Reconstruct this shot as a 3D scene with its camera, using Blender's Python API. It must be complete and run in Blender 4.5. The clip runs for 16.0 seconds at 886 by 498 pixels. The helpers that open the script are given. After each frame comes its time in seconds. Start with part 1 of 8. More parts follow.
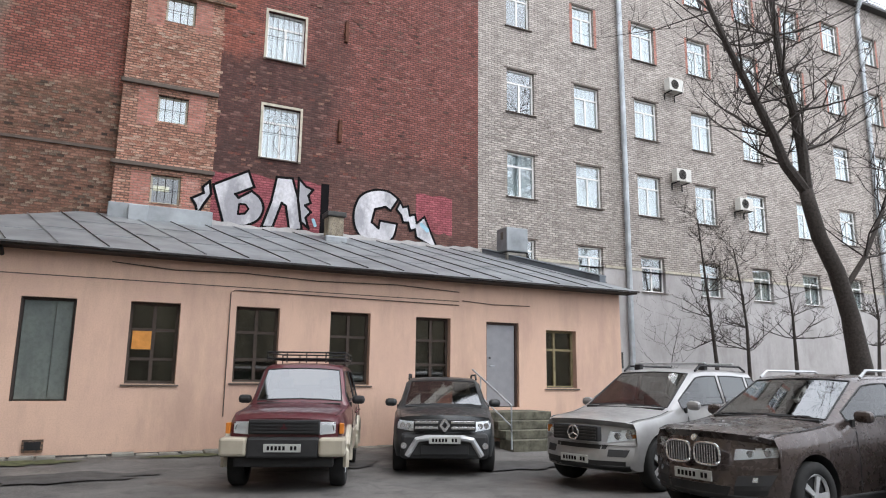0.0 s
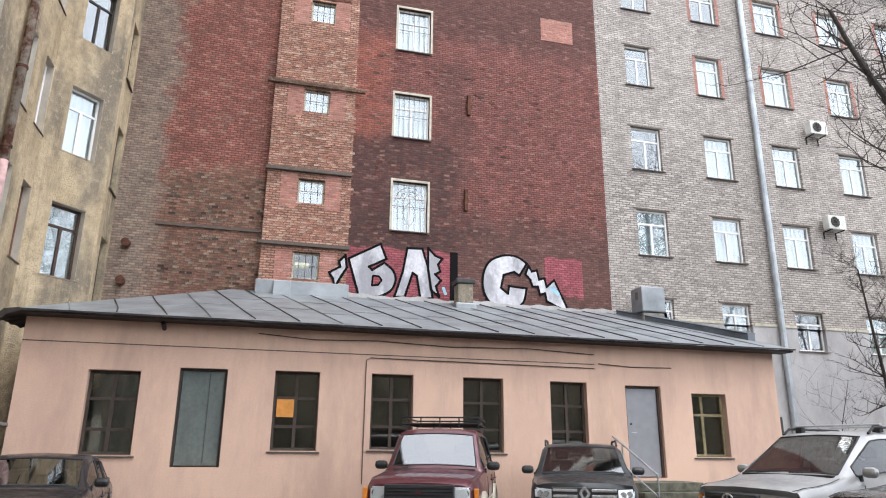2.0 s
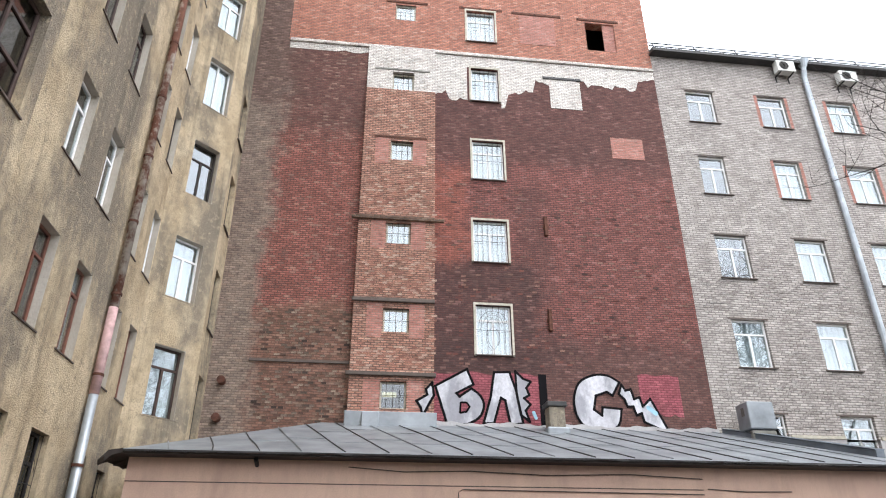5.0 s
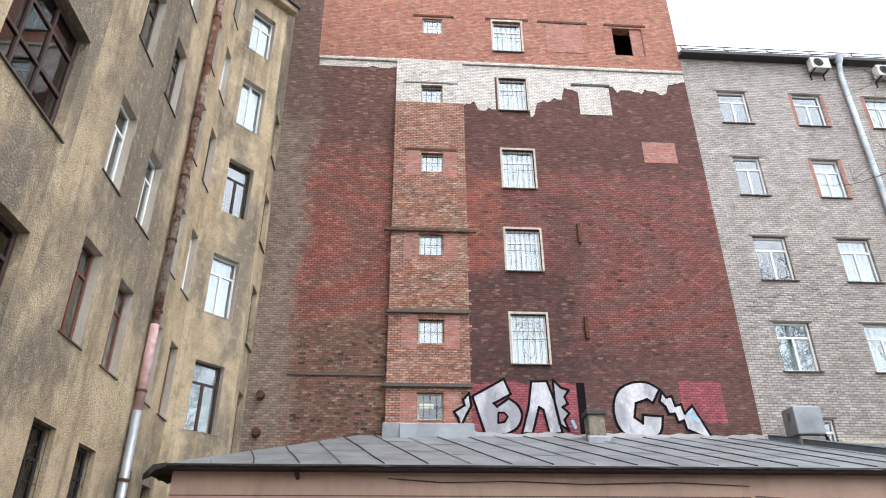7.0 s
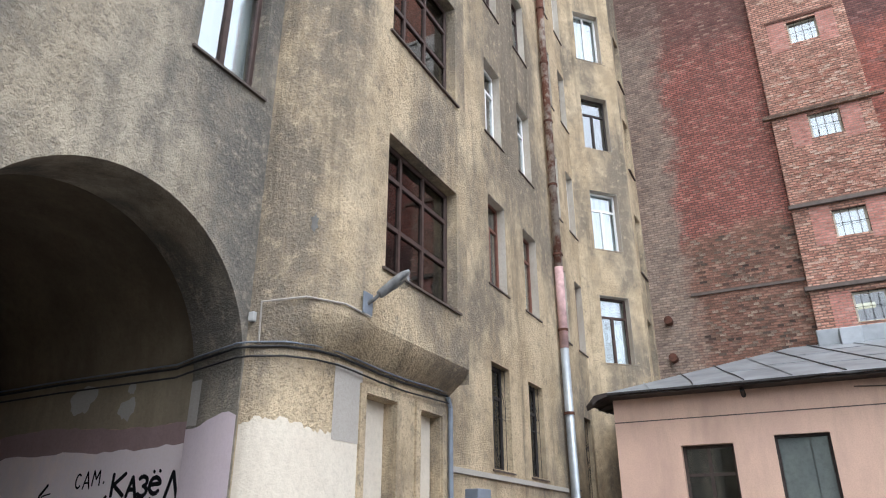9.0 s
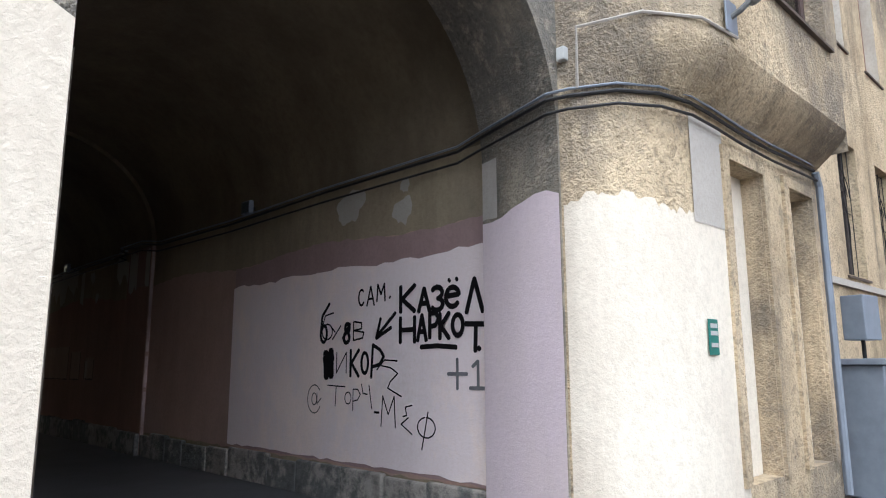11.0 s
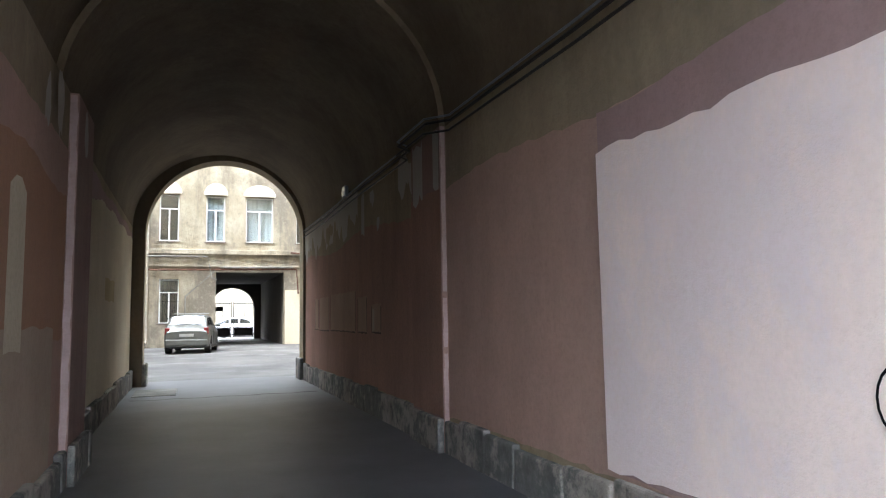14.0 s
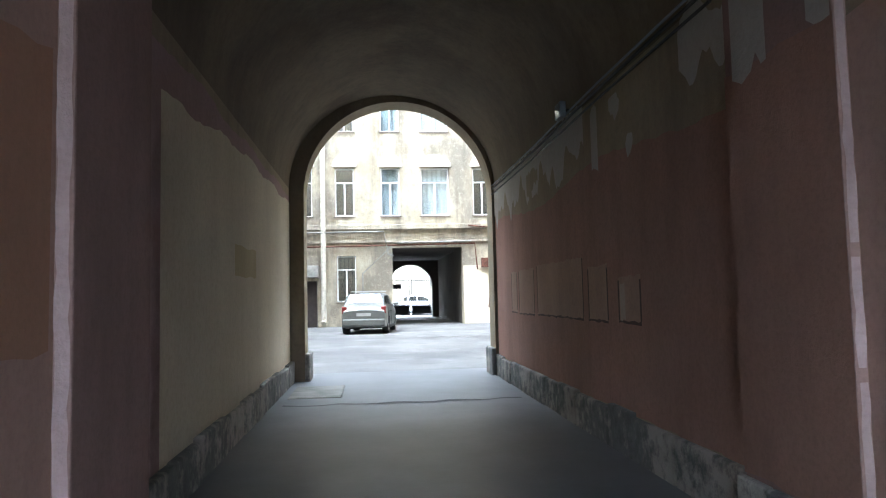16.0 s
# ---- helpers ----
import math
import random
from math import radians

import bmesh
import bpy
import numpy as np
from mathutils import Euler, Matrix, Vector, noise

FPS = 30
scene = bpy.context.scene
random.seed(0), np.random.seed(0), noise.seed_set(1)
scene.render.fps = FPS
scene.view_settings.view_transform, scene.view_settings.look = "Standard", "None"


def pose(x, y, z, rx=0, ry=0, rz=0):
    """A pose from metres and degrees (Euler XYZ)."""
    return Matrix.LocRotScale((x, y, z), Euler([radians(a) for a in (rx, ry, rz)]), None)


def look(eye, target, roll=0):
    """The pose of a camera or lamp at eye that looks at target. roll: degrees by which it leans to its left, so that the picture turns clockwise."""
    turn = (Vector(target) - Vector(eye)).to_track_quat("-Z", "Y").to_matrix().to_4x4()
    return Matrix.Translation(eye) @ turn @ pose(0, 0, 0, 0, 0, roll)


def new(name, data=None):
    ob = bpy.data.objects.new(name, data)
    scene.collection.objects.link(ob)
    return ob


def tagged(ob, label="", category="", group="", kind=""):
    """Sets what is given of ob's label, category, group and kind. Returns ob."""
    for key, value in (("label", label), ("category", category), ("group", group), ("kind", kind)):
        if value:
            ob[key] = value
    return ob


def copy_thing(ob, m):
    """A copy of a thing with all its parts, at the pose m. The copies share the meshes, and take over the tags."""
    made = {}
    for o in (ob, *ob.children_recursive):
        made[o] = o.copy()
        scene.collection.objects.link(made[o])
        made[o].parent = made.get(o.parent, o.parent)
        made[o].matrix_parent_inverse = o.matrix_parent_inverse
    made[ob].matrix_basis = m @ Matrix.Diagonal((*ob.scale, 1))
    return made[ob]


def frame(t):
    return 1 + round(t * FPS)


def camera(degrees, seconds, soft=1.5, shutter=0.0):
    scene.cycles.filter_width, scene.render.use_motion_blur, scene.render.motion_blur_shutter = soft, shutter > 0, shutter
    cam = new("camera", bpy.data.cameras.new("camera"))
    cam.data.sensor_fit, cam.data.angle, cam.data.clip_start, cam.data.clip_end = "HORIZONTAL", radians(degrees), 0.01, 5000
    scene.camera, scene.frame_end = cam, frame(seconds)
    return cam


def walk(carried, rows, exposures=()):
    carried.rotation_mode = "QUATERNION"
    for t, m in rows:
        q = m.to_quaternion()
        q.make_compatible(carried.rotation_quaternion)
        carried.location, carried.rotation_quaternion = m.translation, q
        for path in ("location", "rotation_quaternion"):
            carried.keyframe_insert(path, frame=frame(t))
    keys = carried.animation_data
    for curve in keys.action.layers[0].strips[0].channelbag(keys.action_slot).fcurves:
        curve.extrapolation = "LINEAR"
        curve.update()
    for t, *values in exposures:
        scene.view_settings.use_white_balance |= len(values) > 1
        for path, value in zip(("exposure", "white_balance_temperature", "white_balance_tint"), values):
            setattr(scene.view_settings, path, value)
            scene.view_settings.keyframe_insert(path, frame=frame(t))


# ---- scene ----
cam = camera(65.9, 16.0, soft=1.1)
METRES, EYE, TILT, LEAN, TURN = 12.2, 1.55, 0.0, 0.0, -26.1
ROWS = [
    (0.0, 0.0, 0.0, 0.0, -0.11, 10.64, -0.6),
    (0.5, 0.0031, 0.002, -0.0054, 4.44, 11.19, -0.64),
    (1.0, 0.0042, 0.003, -0.0089, 7.3, 11.95, -0.63),
    (1.5, 0.0056, 0.0042, -0.0108, 9.45, 13.72, -0.6),
    (2.0, 0.007, 0.0051, -0.0121, 11.22, 16.41, -0.52),
    (2.5, 0.0065, 0.006, -0.0114, 13.08, 19.52, -0.37),
    (3.0, 0.008, 0.0018, -0.0139, 14.71, 22.23, -0.25),
    (3.5, 0.008, 0.002, -0.0137, 16.0, 24.13, -0.13),
    (4.0, 0.008, 0.0018, -0.0137, 17.07, 25.2, -0.05),
    (6.5, 0.0103, 0.0034, -0.017, 21.17, 27.81, 0.3),
    (7.0, 0.0085, 0.0038, -0.0193, 22.15, 27.79, 0.32),
    (7.5, -0.0008, 0.0009, -0.021, 24.9, 27.33, 0.15),
    (8.0, -0.0219, -0.0041, -0.0226, 30.34, 26.78, -0.04),
    (8.5, -0.0495, -0.0049, -0.0269, 40.45, 25.35, -0.02),
    (9.0, -0.0838, -0.0036, -0.0306, 53.51, 23.01, 0.08),
    (9.5, -0.126, -0.0032, -0.0285, 60.92, 18.52, -0.16),
    (10.0, -0.177, 0.0014, -0.0311, 65.45, 14.96, 0.03),
    (12.5, -0.4814, 0.0249, -0.0353, 79.03, 5.36, 0.51),
    (13.0, -0.5473, 0.0188, -0.0354, 82.64, 5.29, 0.8),
    (13.5, -0.6091, 0.0034, -0.0347, 89.53, 5.55, 0.79),
    (14.0, -0.6745, -0.0134, -0.0347, 95.79, 5.63, 0.99),
    (14.5, -0.7377, -0.0341, -0.0345, 101.73, 5.31, 0.96),
    (15.0, -0.8034, -0.0584, -0.0335, 104.88, 4.84, 1.12),
    (15.5, -0.8663, -0.0877, -0.0317, 108.03, 4.41, 1.18),
    (16.0, -0.9321, -0.117, -0.0307, 110.2, 3.94, 1.32),
]
EXPOSURES = [(0.0, 0.48, 6250, 10), (0.5, 0.62, 6250, 10), (2.0, 0.72, 6200, 10), (3.5, 0.74, 6200, 10), (6.5, 0.66, 6200, 10), (8.5, 0.74, 6100, 10), (10.0, 0.88, 5700, 10), (12.5, 1.8, 6000, 9), (13.0, 2.15, 5950, 9), (13.5, 2.65, 5900, 8), (14.5, 3.65, 5750, 7), (15.3, 3.85, 5600, 6), (16.0, 3.65, 5350, 5)]
walk(cam, [(t, pose(0, 0, EYE, TILT, LEAN, TURN) @ pose(METRES * x, METRES * y, METRES * z, 90 + pitch, roll, yaw)) for t, x, y, z, yaw, pitch, roll in ROWS], EXPOSURES)

# ---- world and light ----
SUN_EL, SUN_ROT = 48.0, 200.0
world = bpy.data.worlds.new("overcast_sky")
scene.world = world
world.use_nodes = True
wn, wl = world.node_tree.nodes, world.node_tree.links
sky = wn.new("ShaderNodeTexSky")
sky.sky_type, sky.sun_disc = "NISHITA", False
sky.sun_elevation, sky.sun_rotation = radians(SUN_EL), radians(SUN_ROT)
sky.air_density, sky.dust_density, sky.ozone_density = 1.0, 6.0, 1.0
cloud = wn.new("ShaderNodeMixRGB")
cloud.inputs[0].default_value = 0.86
cloud.inputs[2].default_value = (19.0, 19.6, 20.8, 1)
wl.new(sky.outputs[0], cloud.inputs[1])
wl.new(cloud.outputs[0], wn["Background"].inputs[0])
wn["Background"].inputs[1].default_value = 0.105
sun = new("sun", bpy.data.lights.new("sun", "SUN"))
sun.data.energy, sun.data.angle, sun.data.color = 1.0, radians(25), (1.0, 0.96, 0.9)
sun.matrix_world = look((0, 0, 30), (-8, 14, 0))

# ---- materials ----
def shader(name, rough=0.85, metal=0.0, spec=0.35):
    m = bpy.data.materials.new(name)
    m.use_nodes = True
    b = m.node_tree.nodes["Principled BSDF"]
    b.inputs["Roughness"].default_value = rough
    b.inputs["Metallic"].default_value = metal
    b.inputs["Specular IOR Level"].default_value = spec
    return m, m.node_tree.nodes, m.node_tree.links, b


def coords(n, l, scale=(1, 1, 1)):
    tc = n.new("ShaderNodeTexCoord")
    mp = n.new("ShaderNodeMapping")
    mp.inputs["Scale"].default_value = scale
    l.new(tc.outputs["Object"], mp.inputs[0])
    return mp.outputs[0]


def noise_tex(n, l, vec, scale, detail=5.0, rough=0.6):
    t = n.new("ShaderNodeTexNoise")
    t.inputs["Scale"].default_value, t.inputs["Detail"].default_value, t.inputs["Roughness"].default_value = scale, detail, rough
    l.new(vec, t.inputs["Vector"])
    return t.outputs["Fac"]


def ramp(n, l, fac, lo, hi, a=(0, 0, 0), b=(1, 1, 1)):
    r = n.new("ShaderNodeValToRGB")
    r.color_ramp.elements[0].position, r.color_ramp.elements[1].position = lo, hi
    r.color_ramp.elements[0].color, r.color_ramp.elements[1].color = (*a, 1), (*b, 1)
    l.new(fac, r.inputs[0])
    return r.outputs[0]


def mix(n, l, fac, a, b, how="MIX"):
    m = n.new("ShaderNodeMixRGB")
    m.blend_type = how
    for s, v in zip(m.inputs, (fac, a, b)):
        if isinstance(v, (int, float)):
            s.default_value = v
        elif isinstance(v, tuple):
            s.default_value = (*v, 1)
        else:
            l.new(v, s)
    return m.outputs[0]


def bump(n, l, b, height, strength=0.5, dist=0.02):
    u = n.new("ShaderNodeBump")
    u.inputs["Strength"].default_value, u.inputs["Distance"].default_value = strength, dist
    l.new(height, u.inputs["Height"])
    l.new(u.outputs[0], b.inputs["Normal"])


def plain(name, col, rough=0.6, metal=0.0, spec=0.4, vary=0.12, scale=6.0, relief=0.0):
    """A paint or plain material with faint blotches."""
    m, n, l, b = shader(name, rough, metal, spec)
    v = coords(n, l)
    f = noise_tex(n, l, v, scale)
    dark = tuple(c * (1 - 2 * vary) for c in col)
    light = tuple(min(1, c * (1 + vary)) for c in col)
    l.new(ramp(n, l, f, 0.3, 0.7, dark, light), b.inputs["Base Color"])
    if relief:
        bump(n, l, b, noise_tex(n, l, v, scale * 8), relief, 0.01)
    return m


def plaster(name, base, stain, dirt, cover=(0.45, 0.62), grain=22.0, relief=0.7, streak=0.5):
    """Weathered render: base colour, large worn patches, rain streaks and a rough grain."""
    m, n, l, b = shader(name, 0.93, 0, 0.2)
    v = coords(n, l)
    g = noise_tex(n, l, v, grain, 4, 0.7)
    big = noise_tex(n, l, coords(n, l, (1.0, 1.0, 0.6)), 0.7, 9, 0.72)
    speck = math_node(n, l, "ADD", big, math_node(n, l, "MULTIPLY", math_node(n, l, "SUBTRACT", g, 0.5), 0.45 * relief))
    c = mix(n, l, ramp(n, l, speck, *cover), base, stain)
    sv = coords(n, l, (0.8, 0.8, 0.2))
    st = ramp(n, l, noise_tex(n, l, sv, 1.3, 7, 0.7), 0.47, 0.66)
    c = mix(n, l, mix(n, l, 1.0, st, (streak,) * 3, "MULTIPLY"), c, dirt)
    c = mix(n, l, ramp(n, l, g, 0.34, 0.56, (0.25 + 0.15 * relief,) * 3, (0,) * 3), c, dirt)
    l.new(c, b.inputs["Base Color"])
    bump(n, l, b, mix(n, l, 0.45 if relief > 0.9 else 0.3, g, noise_tex(n, l, v, grain * (0.42 if relief > 0.9 else 2.6), 3)), relief, 0.06 if relief > 0.9 else 0.03)
    return m


def band(n, l, val, lo, hi, soft):
    """1 between lo and hi of a coordinate, fading over soft on either side."""
    out = []
    for edge, flip in ((lo, False), (hi, True)):
        r = n.new("ShaderNodeMapRange")
        r.interpolation_type = "SMOOTHSTEP"
        for k, q in zip(("From Min", "From Max", "To Min", "To Max"), (edge - soft, edge + soft, float(flip), float(not flip))):
            r.inputs[k].default_value = q
        l.new(val, r.inputs["Value"])
        out.append(r.outputs[0])
    m = n.new("ShaderNodeMath")
    m.operation = "MULTIPLY"
    l.new(out[0], m.inputs[0])
    l.new(out[1], m.inputs[1])
    return m.outputs[0]


def math_node(n, l, how, a, b):
    m = n.new("ShaderNodeMath")
    m.operation = how
    for s, v in zip(m.inputs, (a, b)):
        if isinstance(v, (int, float)):
            s.default_value = v
        else:
            l.new(v, s)
    return m.outputs[0]


def bricks(name, c1, c2, mortar, soot=(0.03, 0.025, 0.025), soot_at=(0.5, 0.7), soot_amount=0.8, width=0.2, row=0.077, wear=0.35, pale=(0.5, 0.4, 0.33), zones=(), joint=0.017, spread=0.3):
    """Brickwork in courses with raked joints, worn pale bricks and soot; zones: stained fields (x0, x1, z0, z1, soft, colour, amount)."""
    m, n, l, b = shader(name, 0.92, 0, 0.2)
    tc = n.new("ShaderNodeTexCoord")
    v = tc.outputs["Object"]
    sep = n.new("ShaderNodeSeparateXYZ")
    l.new(v, sep.inputs[0])
    wob = noise_tex(n, l, v, 3.0, 3)
    com = n.new("ShaderNodeCombineXYZ")
    l.new(math_node(n, l, "ADD", sep.outputs[0], sep.outputs[1]), com.inputs[0])
    l.new(math_node(n, l, "ADD", sep.outputs[2], math_node(n, l, "MULTIPLY", wob, 0.004)), com.inputs[1])
    t = n.new("ShaderNodeTexBrick")
    l.new(com.outputs[0], t.inputs["Vector"])
    for k, val in (("Scale", 1.0), ("Mortar Size", joint), ("Mortar Smooth", 0.25), ("Bias", -0.1), ("Brick Width", width), ("Row Height", row)):
        t.inputs[k].default_value = val
    t.inputs["Color1"].default_value, t.inputs["Color2"].default_value, t.inputs["Mortar"].default_value = (*c1, 1), (*c2, 1), (*mortar, 1)
    mp = n.new("ShaderNodeMapping")
    mp.inputs["Scale"].default_value = (4.2, 4.2, 13.0)
    l.new(v, mp.inputs[0])
    chip = noise_tex(n, l, mp.outputs[0], 1.0, 5, 0.8)
    flat_v = n.new("ShaderNodeSeparateXYZ")
    l.new(com.outputs[0], flat_v.inputs[0])
    course = math_node(n, l, "FLOOR", math_node(n, l, "DIVIDE", flat_v.outputs[1], row), 0.0)
    lap = math_node(n, l, "MULTIPLY", math_node(n, l, "SUBTRACT", 1.0, math_node(n, l, "MODULO", course, 2.0)), 0.5)
    place = math_node(n, l, "FLOOR", math_node(n, l, "ADD", math_node(n, l, "DIVIDE", flat_v.outputs[0], width), lap), 0.0)
    cell = n.new("ShaderNodeCombineXYZ")
    l.new(place, cell.inputs[0])
    l.new(course, cell.inputs[1])
    dice = n.new("ShaderNodeTexWhiteNoise")
    l.new(cell.outputs[0], dice.inputs["Vector"])
    c = t.outputs["Color"]
    shift = math_node(n, l, "MULTIPLY", math_node(n, l, "SUBTRACT", noise_tex(n, l, v, 0.9, 6, 0.7), 0.5), 2.6)
    xx, zz = math_node(n, l, "ADD", sep.outputs[0], shift), math_node(n, l, "ADD", sep.outputs[2], shift)
    for x0, x1, z0, z1, soft, col, amount in zones:
        f = math_node(n, l, "MULTIPLY", math_node(n, l, "MULTIPLY", band(n, l, xx, x0, x1, soft), band(n, l, zz, z0, z1, soft)), amount)
        c = mix(n, l, f, c, mix(n, l, 0.22, col, t.outputs["Color"]))
    mott = noise_tex(n, l, v, 1.7, 6, 0.75)
    c = mix(n, l, ramp(n, l, mott, 0.5, 0.68, (0,) * 3, (0.5,) * 3), c, mix(n, l, 0.55, c, (0.09, 0.065, 0.05)))
    c = mix(n, l, ramp(n, l, mott, 0.3, 0.44, (0.35,) * 3, (0,) * 3), c, pale)
    big = noise_tex(n, l, v, 0.32, 6, 0.62)
    c = mix(n, l, ramp(n, l, big, *soot_at, (0,) * 3, (soot_amount,) * 3), c, soot)
    c = mix(n, l, ramp(n, l, chip, 0.55, 0.64, (0,) * 3, (wear,) * 3), c, pale)
    c = mix(n, l, ramp(n, l, chip, 0.36, 0.47, (1,) * 3, (0,) * 3), c, mix(n, l, 0.6, c, (0.02, 0.017, 0.016)))
    clump = math_node(n, l, "ADD", dice.outputs["Value"], math_node(n, l, "MULTIPLY", math_node(n, l, "SUBTRACT", mott, 0.5), 2.6))
    c = mix(n, l, ramp(n, l, clump, 0.82, 1.0, (0,) * 3, (min(1.0, spread * 1.7),) * 3), c, mix(n, l, 0.4, soot, c))
    tone = math_node(n, l, "ADD", math_node(n, l, "MULTIPLY", dice.outputs["Value"], 1.1 * spread), 1.0 - 0.55 * spread)
    c = mix(n, l, 1.0, c, tone, "MULTIPLY")
    c = mix(n, l, ramp(n, l, dice.outputs["Value"], 0.9, 0.97, (0,) * 3, (spread * 0.75,) * 3), c, pale)
    c = mix(n, l, math_node(n, l, "MULTIPLY", t.outputs["Fac"], 0.75), c, mix(n, l, 0.45, mortar, c))
    l.new(c, b.inputs["Base Color"])
    h = mix(n, l, 0.5, t.outputs["Fac"], chip, "SUBTRACT")
    inv = n.new("ShaderNodeInvert")
    l.new(h, inv.inputs[1])
    bump(n, l, b, inv.outputs[0], 0.75, 0.025)
    return m


def glass(name, tint=(0.9, 0.95, 0.95), gloss=0.28, rim=0.6):
    """Clear glass: see-through, with a reflection that grows towards a grazing view."""
    m = bpy.data.materials.new(name)
    m.use_nodes = True
    n, l = m.node_tree.nodes, m.node_tree.links
    n.remove(n["Principled BSDF"])
    tr, gl, mx, lw = n.new("ShaderNodeBsdfTransparent"), n.new("ShaderNodeBsdfGlossy"), n.new("ShaderNodeMixShader"), n.new("ShaderNodeLayerWeight")
    tr.inputs[0].default_value = (*tint, 1)
    gl.inputs["Roughness"].default_value = 0.03
    f = math_node(n, l, "MULTIPLY", math_node(n, l, "POWER", lw.outputs["Facing"], 4.0), rim)
    l.new(math_node(n, l, "ADD", f, gloss), mx.inputs[0])
    l.new(tr.outputs[0], mx.inputs[1])
    l.new(gl.outputs[0], mx.inputs[2])
    l.new(mx.outputs[0], n["Material Output"].inputs[0])
    return m


def asphalt(name):
    m, n, l, b = shader(name, 0.8, 0, 0.4)
    v = coords(n, l)
    big = noise_tex(n, l, v, 0.35, 7, 0.7)
    c = ramp(n, l, big, 0.38, 0.62, (0.04, 0.038, 0.036), (0.125, 0.118, 0.11))
    fine = noise_tex(n, l, v, 45, 3, 0.75)
    c = mix(n, l, ramp(n, l, fine, 0.45, 0.7, (0,) * 3, (0.55,) * 3), c, (0.2, 0.19, 0.18))
    pit = noise_tex(n, l, v, 1.6, 6, 0.7)
    c = mix(n, l, ramp(n, l, pit, 0.33, 0.45, (0.75,) * 3, (0,) * 3), c, (0.035, 0.034, 0.033))
    vo = n.new("ShaderNodeTexVoronoi")
    vo.feature = "DISTANCE_TO_EDGE"
    vo.inputs["Scale"].default_value = 0.45
    l.new(mix(n, l, 0.35, v, noise_color(n, l, v, 1.1)), vo.inputs["Vector"])
    crack = ramp(n, l, vo.outputs["Distance"], 0.0, 0.005, (0.35,) * 3, (0,) * 3)
    c = mix(n, l, crack, c, (0.025, 0.024, 0.023))
    l.new(c, b.inputs["Base Color"])
    l.new(ramp(n, l, noise_tex(n, l, v, 0.5, 4), 0.5, 0.68, (0.82,) * 3, (0.45,) * 3), b.inputs["Roughness"])
    bump(n, l, b, mix(n, l, 0.5, fine, pit), 0.6, 0.025)
    return m


def noise_color(n, l, vec, scale):
    t = n.new("ShaderNodeTexNoise")
    t.inputs["Scale"].default_value = scale
    l.new(vec, t.inputs["Vector"])
    return t.outputs["Color"]


def roughcast(name, base, pale, stain, dirt, stain_at, streak):
    """Thrown render: coarse lumps, warm and pale patches, broad grey stains and long rain streaks."""
    m, n, l, b = shader(name, 0.95, 0, 0.15)
    v = coords(n, l)
    lump = noise_tex(n, l, v, 26, 3, 0.65)
    fine = noise_tex(n, l, v, 75, 2, 0.6)
    warm = noise_tex(n, l, coords(n, l, (1.0, 1.0, 0.7)), 0.9, 6, 0.65)
    c = mix(n, l, ramp(n, l, warm, 0.4, 0.62), base, pale)
    rough_edge = math_node(n, l, "MULTIPLY", math_node(n, l, "SUBTRACT", lump, 0.5), 0.22)
    broad = math_node(n, l, "ADD", noise_tex(n, l, coords(n, l, (1.0, 1.0, 0.55)), 0.42, 9, 0.66), rough_edge)
    c = mix(n, l, ramp(n, l, broad, *stain_at, (0,) * 3, (0.9,) * 3), c, stain)
    run = math_node(n, l, "ADD", noise_tex(n, l, coords(n, l, (1.5, 1.5, 0.13)), 1.1, 7, 0.68), rough_edge)
    c = mix(n, l, ramp(n, l, run, 0.52, 0.68, (0,) * 3, (streak,) * 3), c, dirt)
    crust = noise_tex(n, l, v, 5.5, 9, 0.75)
    c = mix(n, l, ramp(n, l, crust, 0.53, 0.64, (0,) * 3, (0.5,) * 3), c, pale)
    c = mix(n, l, ramp(n, l, crust, 0.36, 0.47, (0.55,) * 3, (0,) * 3), c, stain)
    c = mix(n, l, ramp(n, l, lump, 0.33, 0.5, (0.6,) * 3, (0,) * 3), c, mix(n, l, 0.75, c, dirt))
    c = mix(n, l, ramp(n, l, lump, 0.56, 0.72, (0,) * 3, (0.35,) * 3), c, pale)
    l.new(c, b.inputs["Base Color"])
    bump(n, l, b, mix(n, l, 0.3, lump, fine), 1.0, 0.05)
    return m


M_TAN = roughcast("tan_roughcast", (0.46, 0.355, 0.225), (0.64, 0.51, 0.335), (0.21, 0.178, 0.138), (0.075, 0.065, 0.054), (0.475, 0.575), 0.7)
M_FARTAN = roughcast("pale_yellow_render", (0.34, 0.29, 0.205), (0.47, 0.415, 0.31), (0.21, 0.183, 0.145), (0.1, 0.088, 0.073), (0.47, 0.57), 0.5)
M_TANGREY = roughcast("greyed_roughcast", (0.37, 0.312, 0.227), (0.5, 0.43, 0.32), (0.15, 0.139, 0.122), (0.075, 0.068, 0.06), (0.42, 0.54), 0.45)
M_PINK = plaster("salmon_painted_render", (0.66, 0.455, 0.345), (0.58, 0.395, 0.31), (0.34, 0.24, 0.19), (0.42, 0.62), 40, 0.18, 0.42)
M_CREAM = plaster("cream_wall_paint", (0.72, 0.65, 0.53), (0.64, 0.56, 0.45), (0.42, 0.36, 0.28), (0.42, 0.62), 20, 0.4, 0.3)
M_LILAC = plaster("pale_lilac_paint", (0.68, 0.57, 0.61), (0.66, 0.56, 0.55), (0.52, 0.43, 0.44), (0.4, 0.65), 30, 0.25, 0.25)
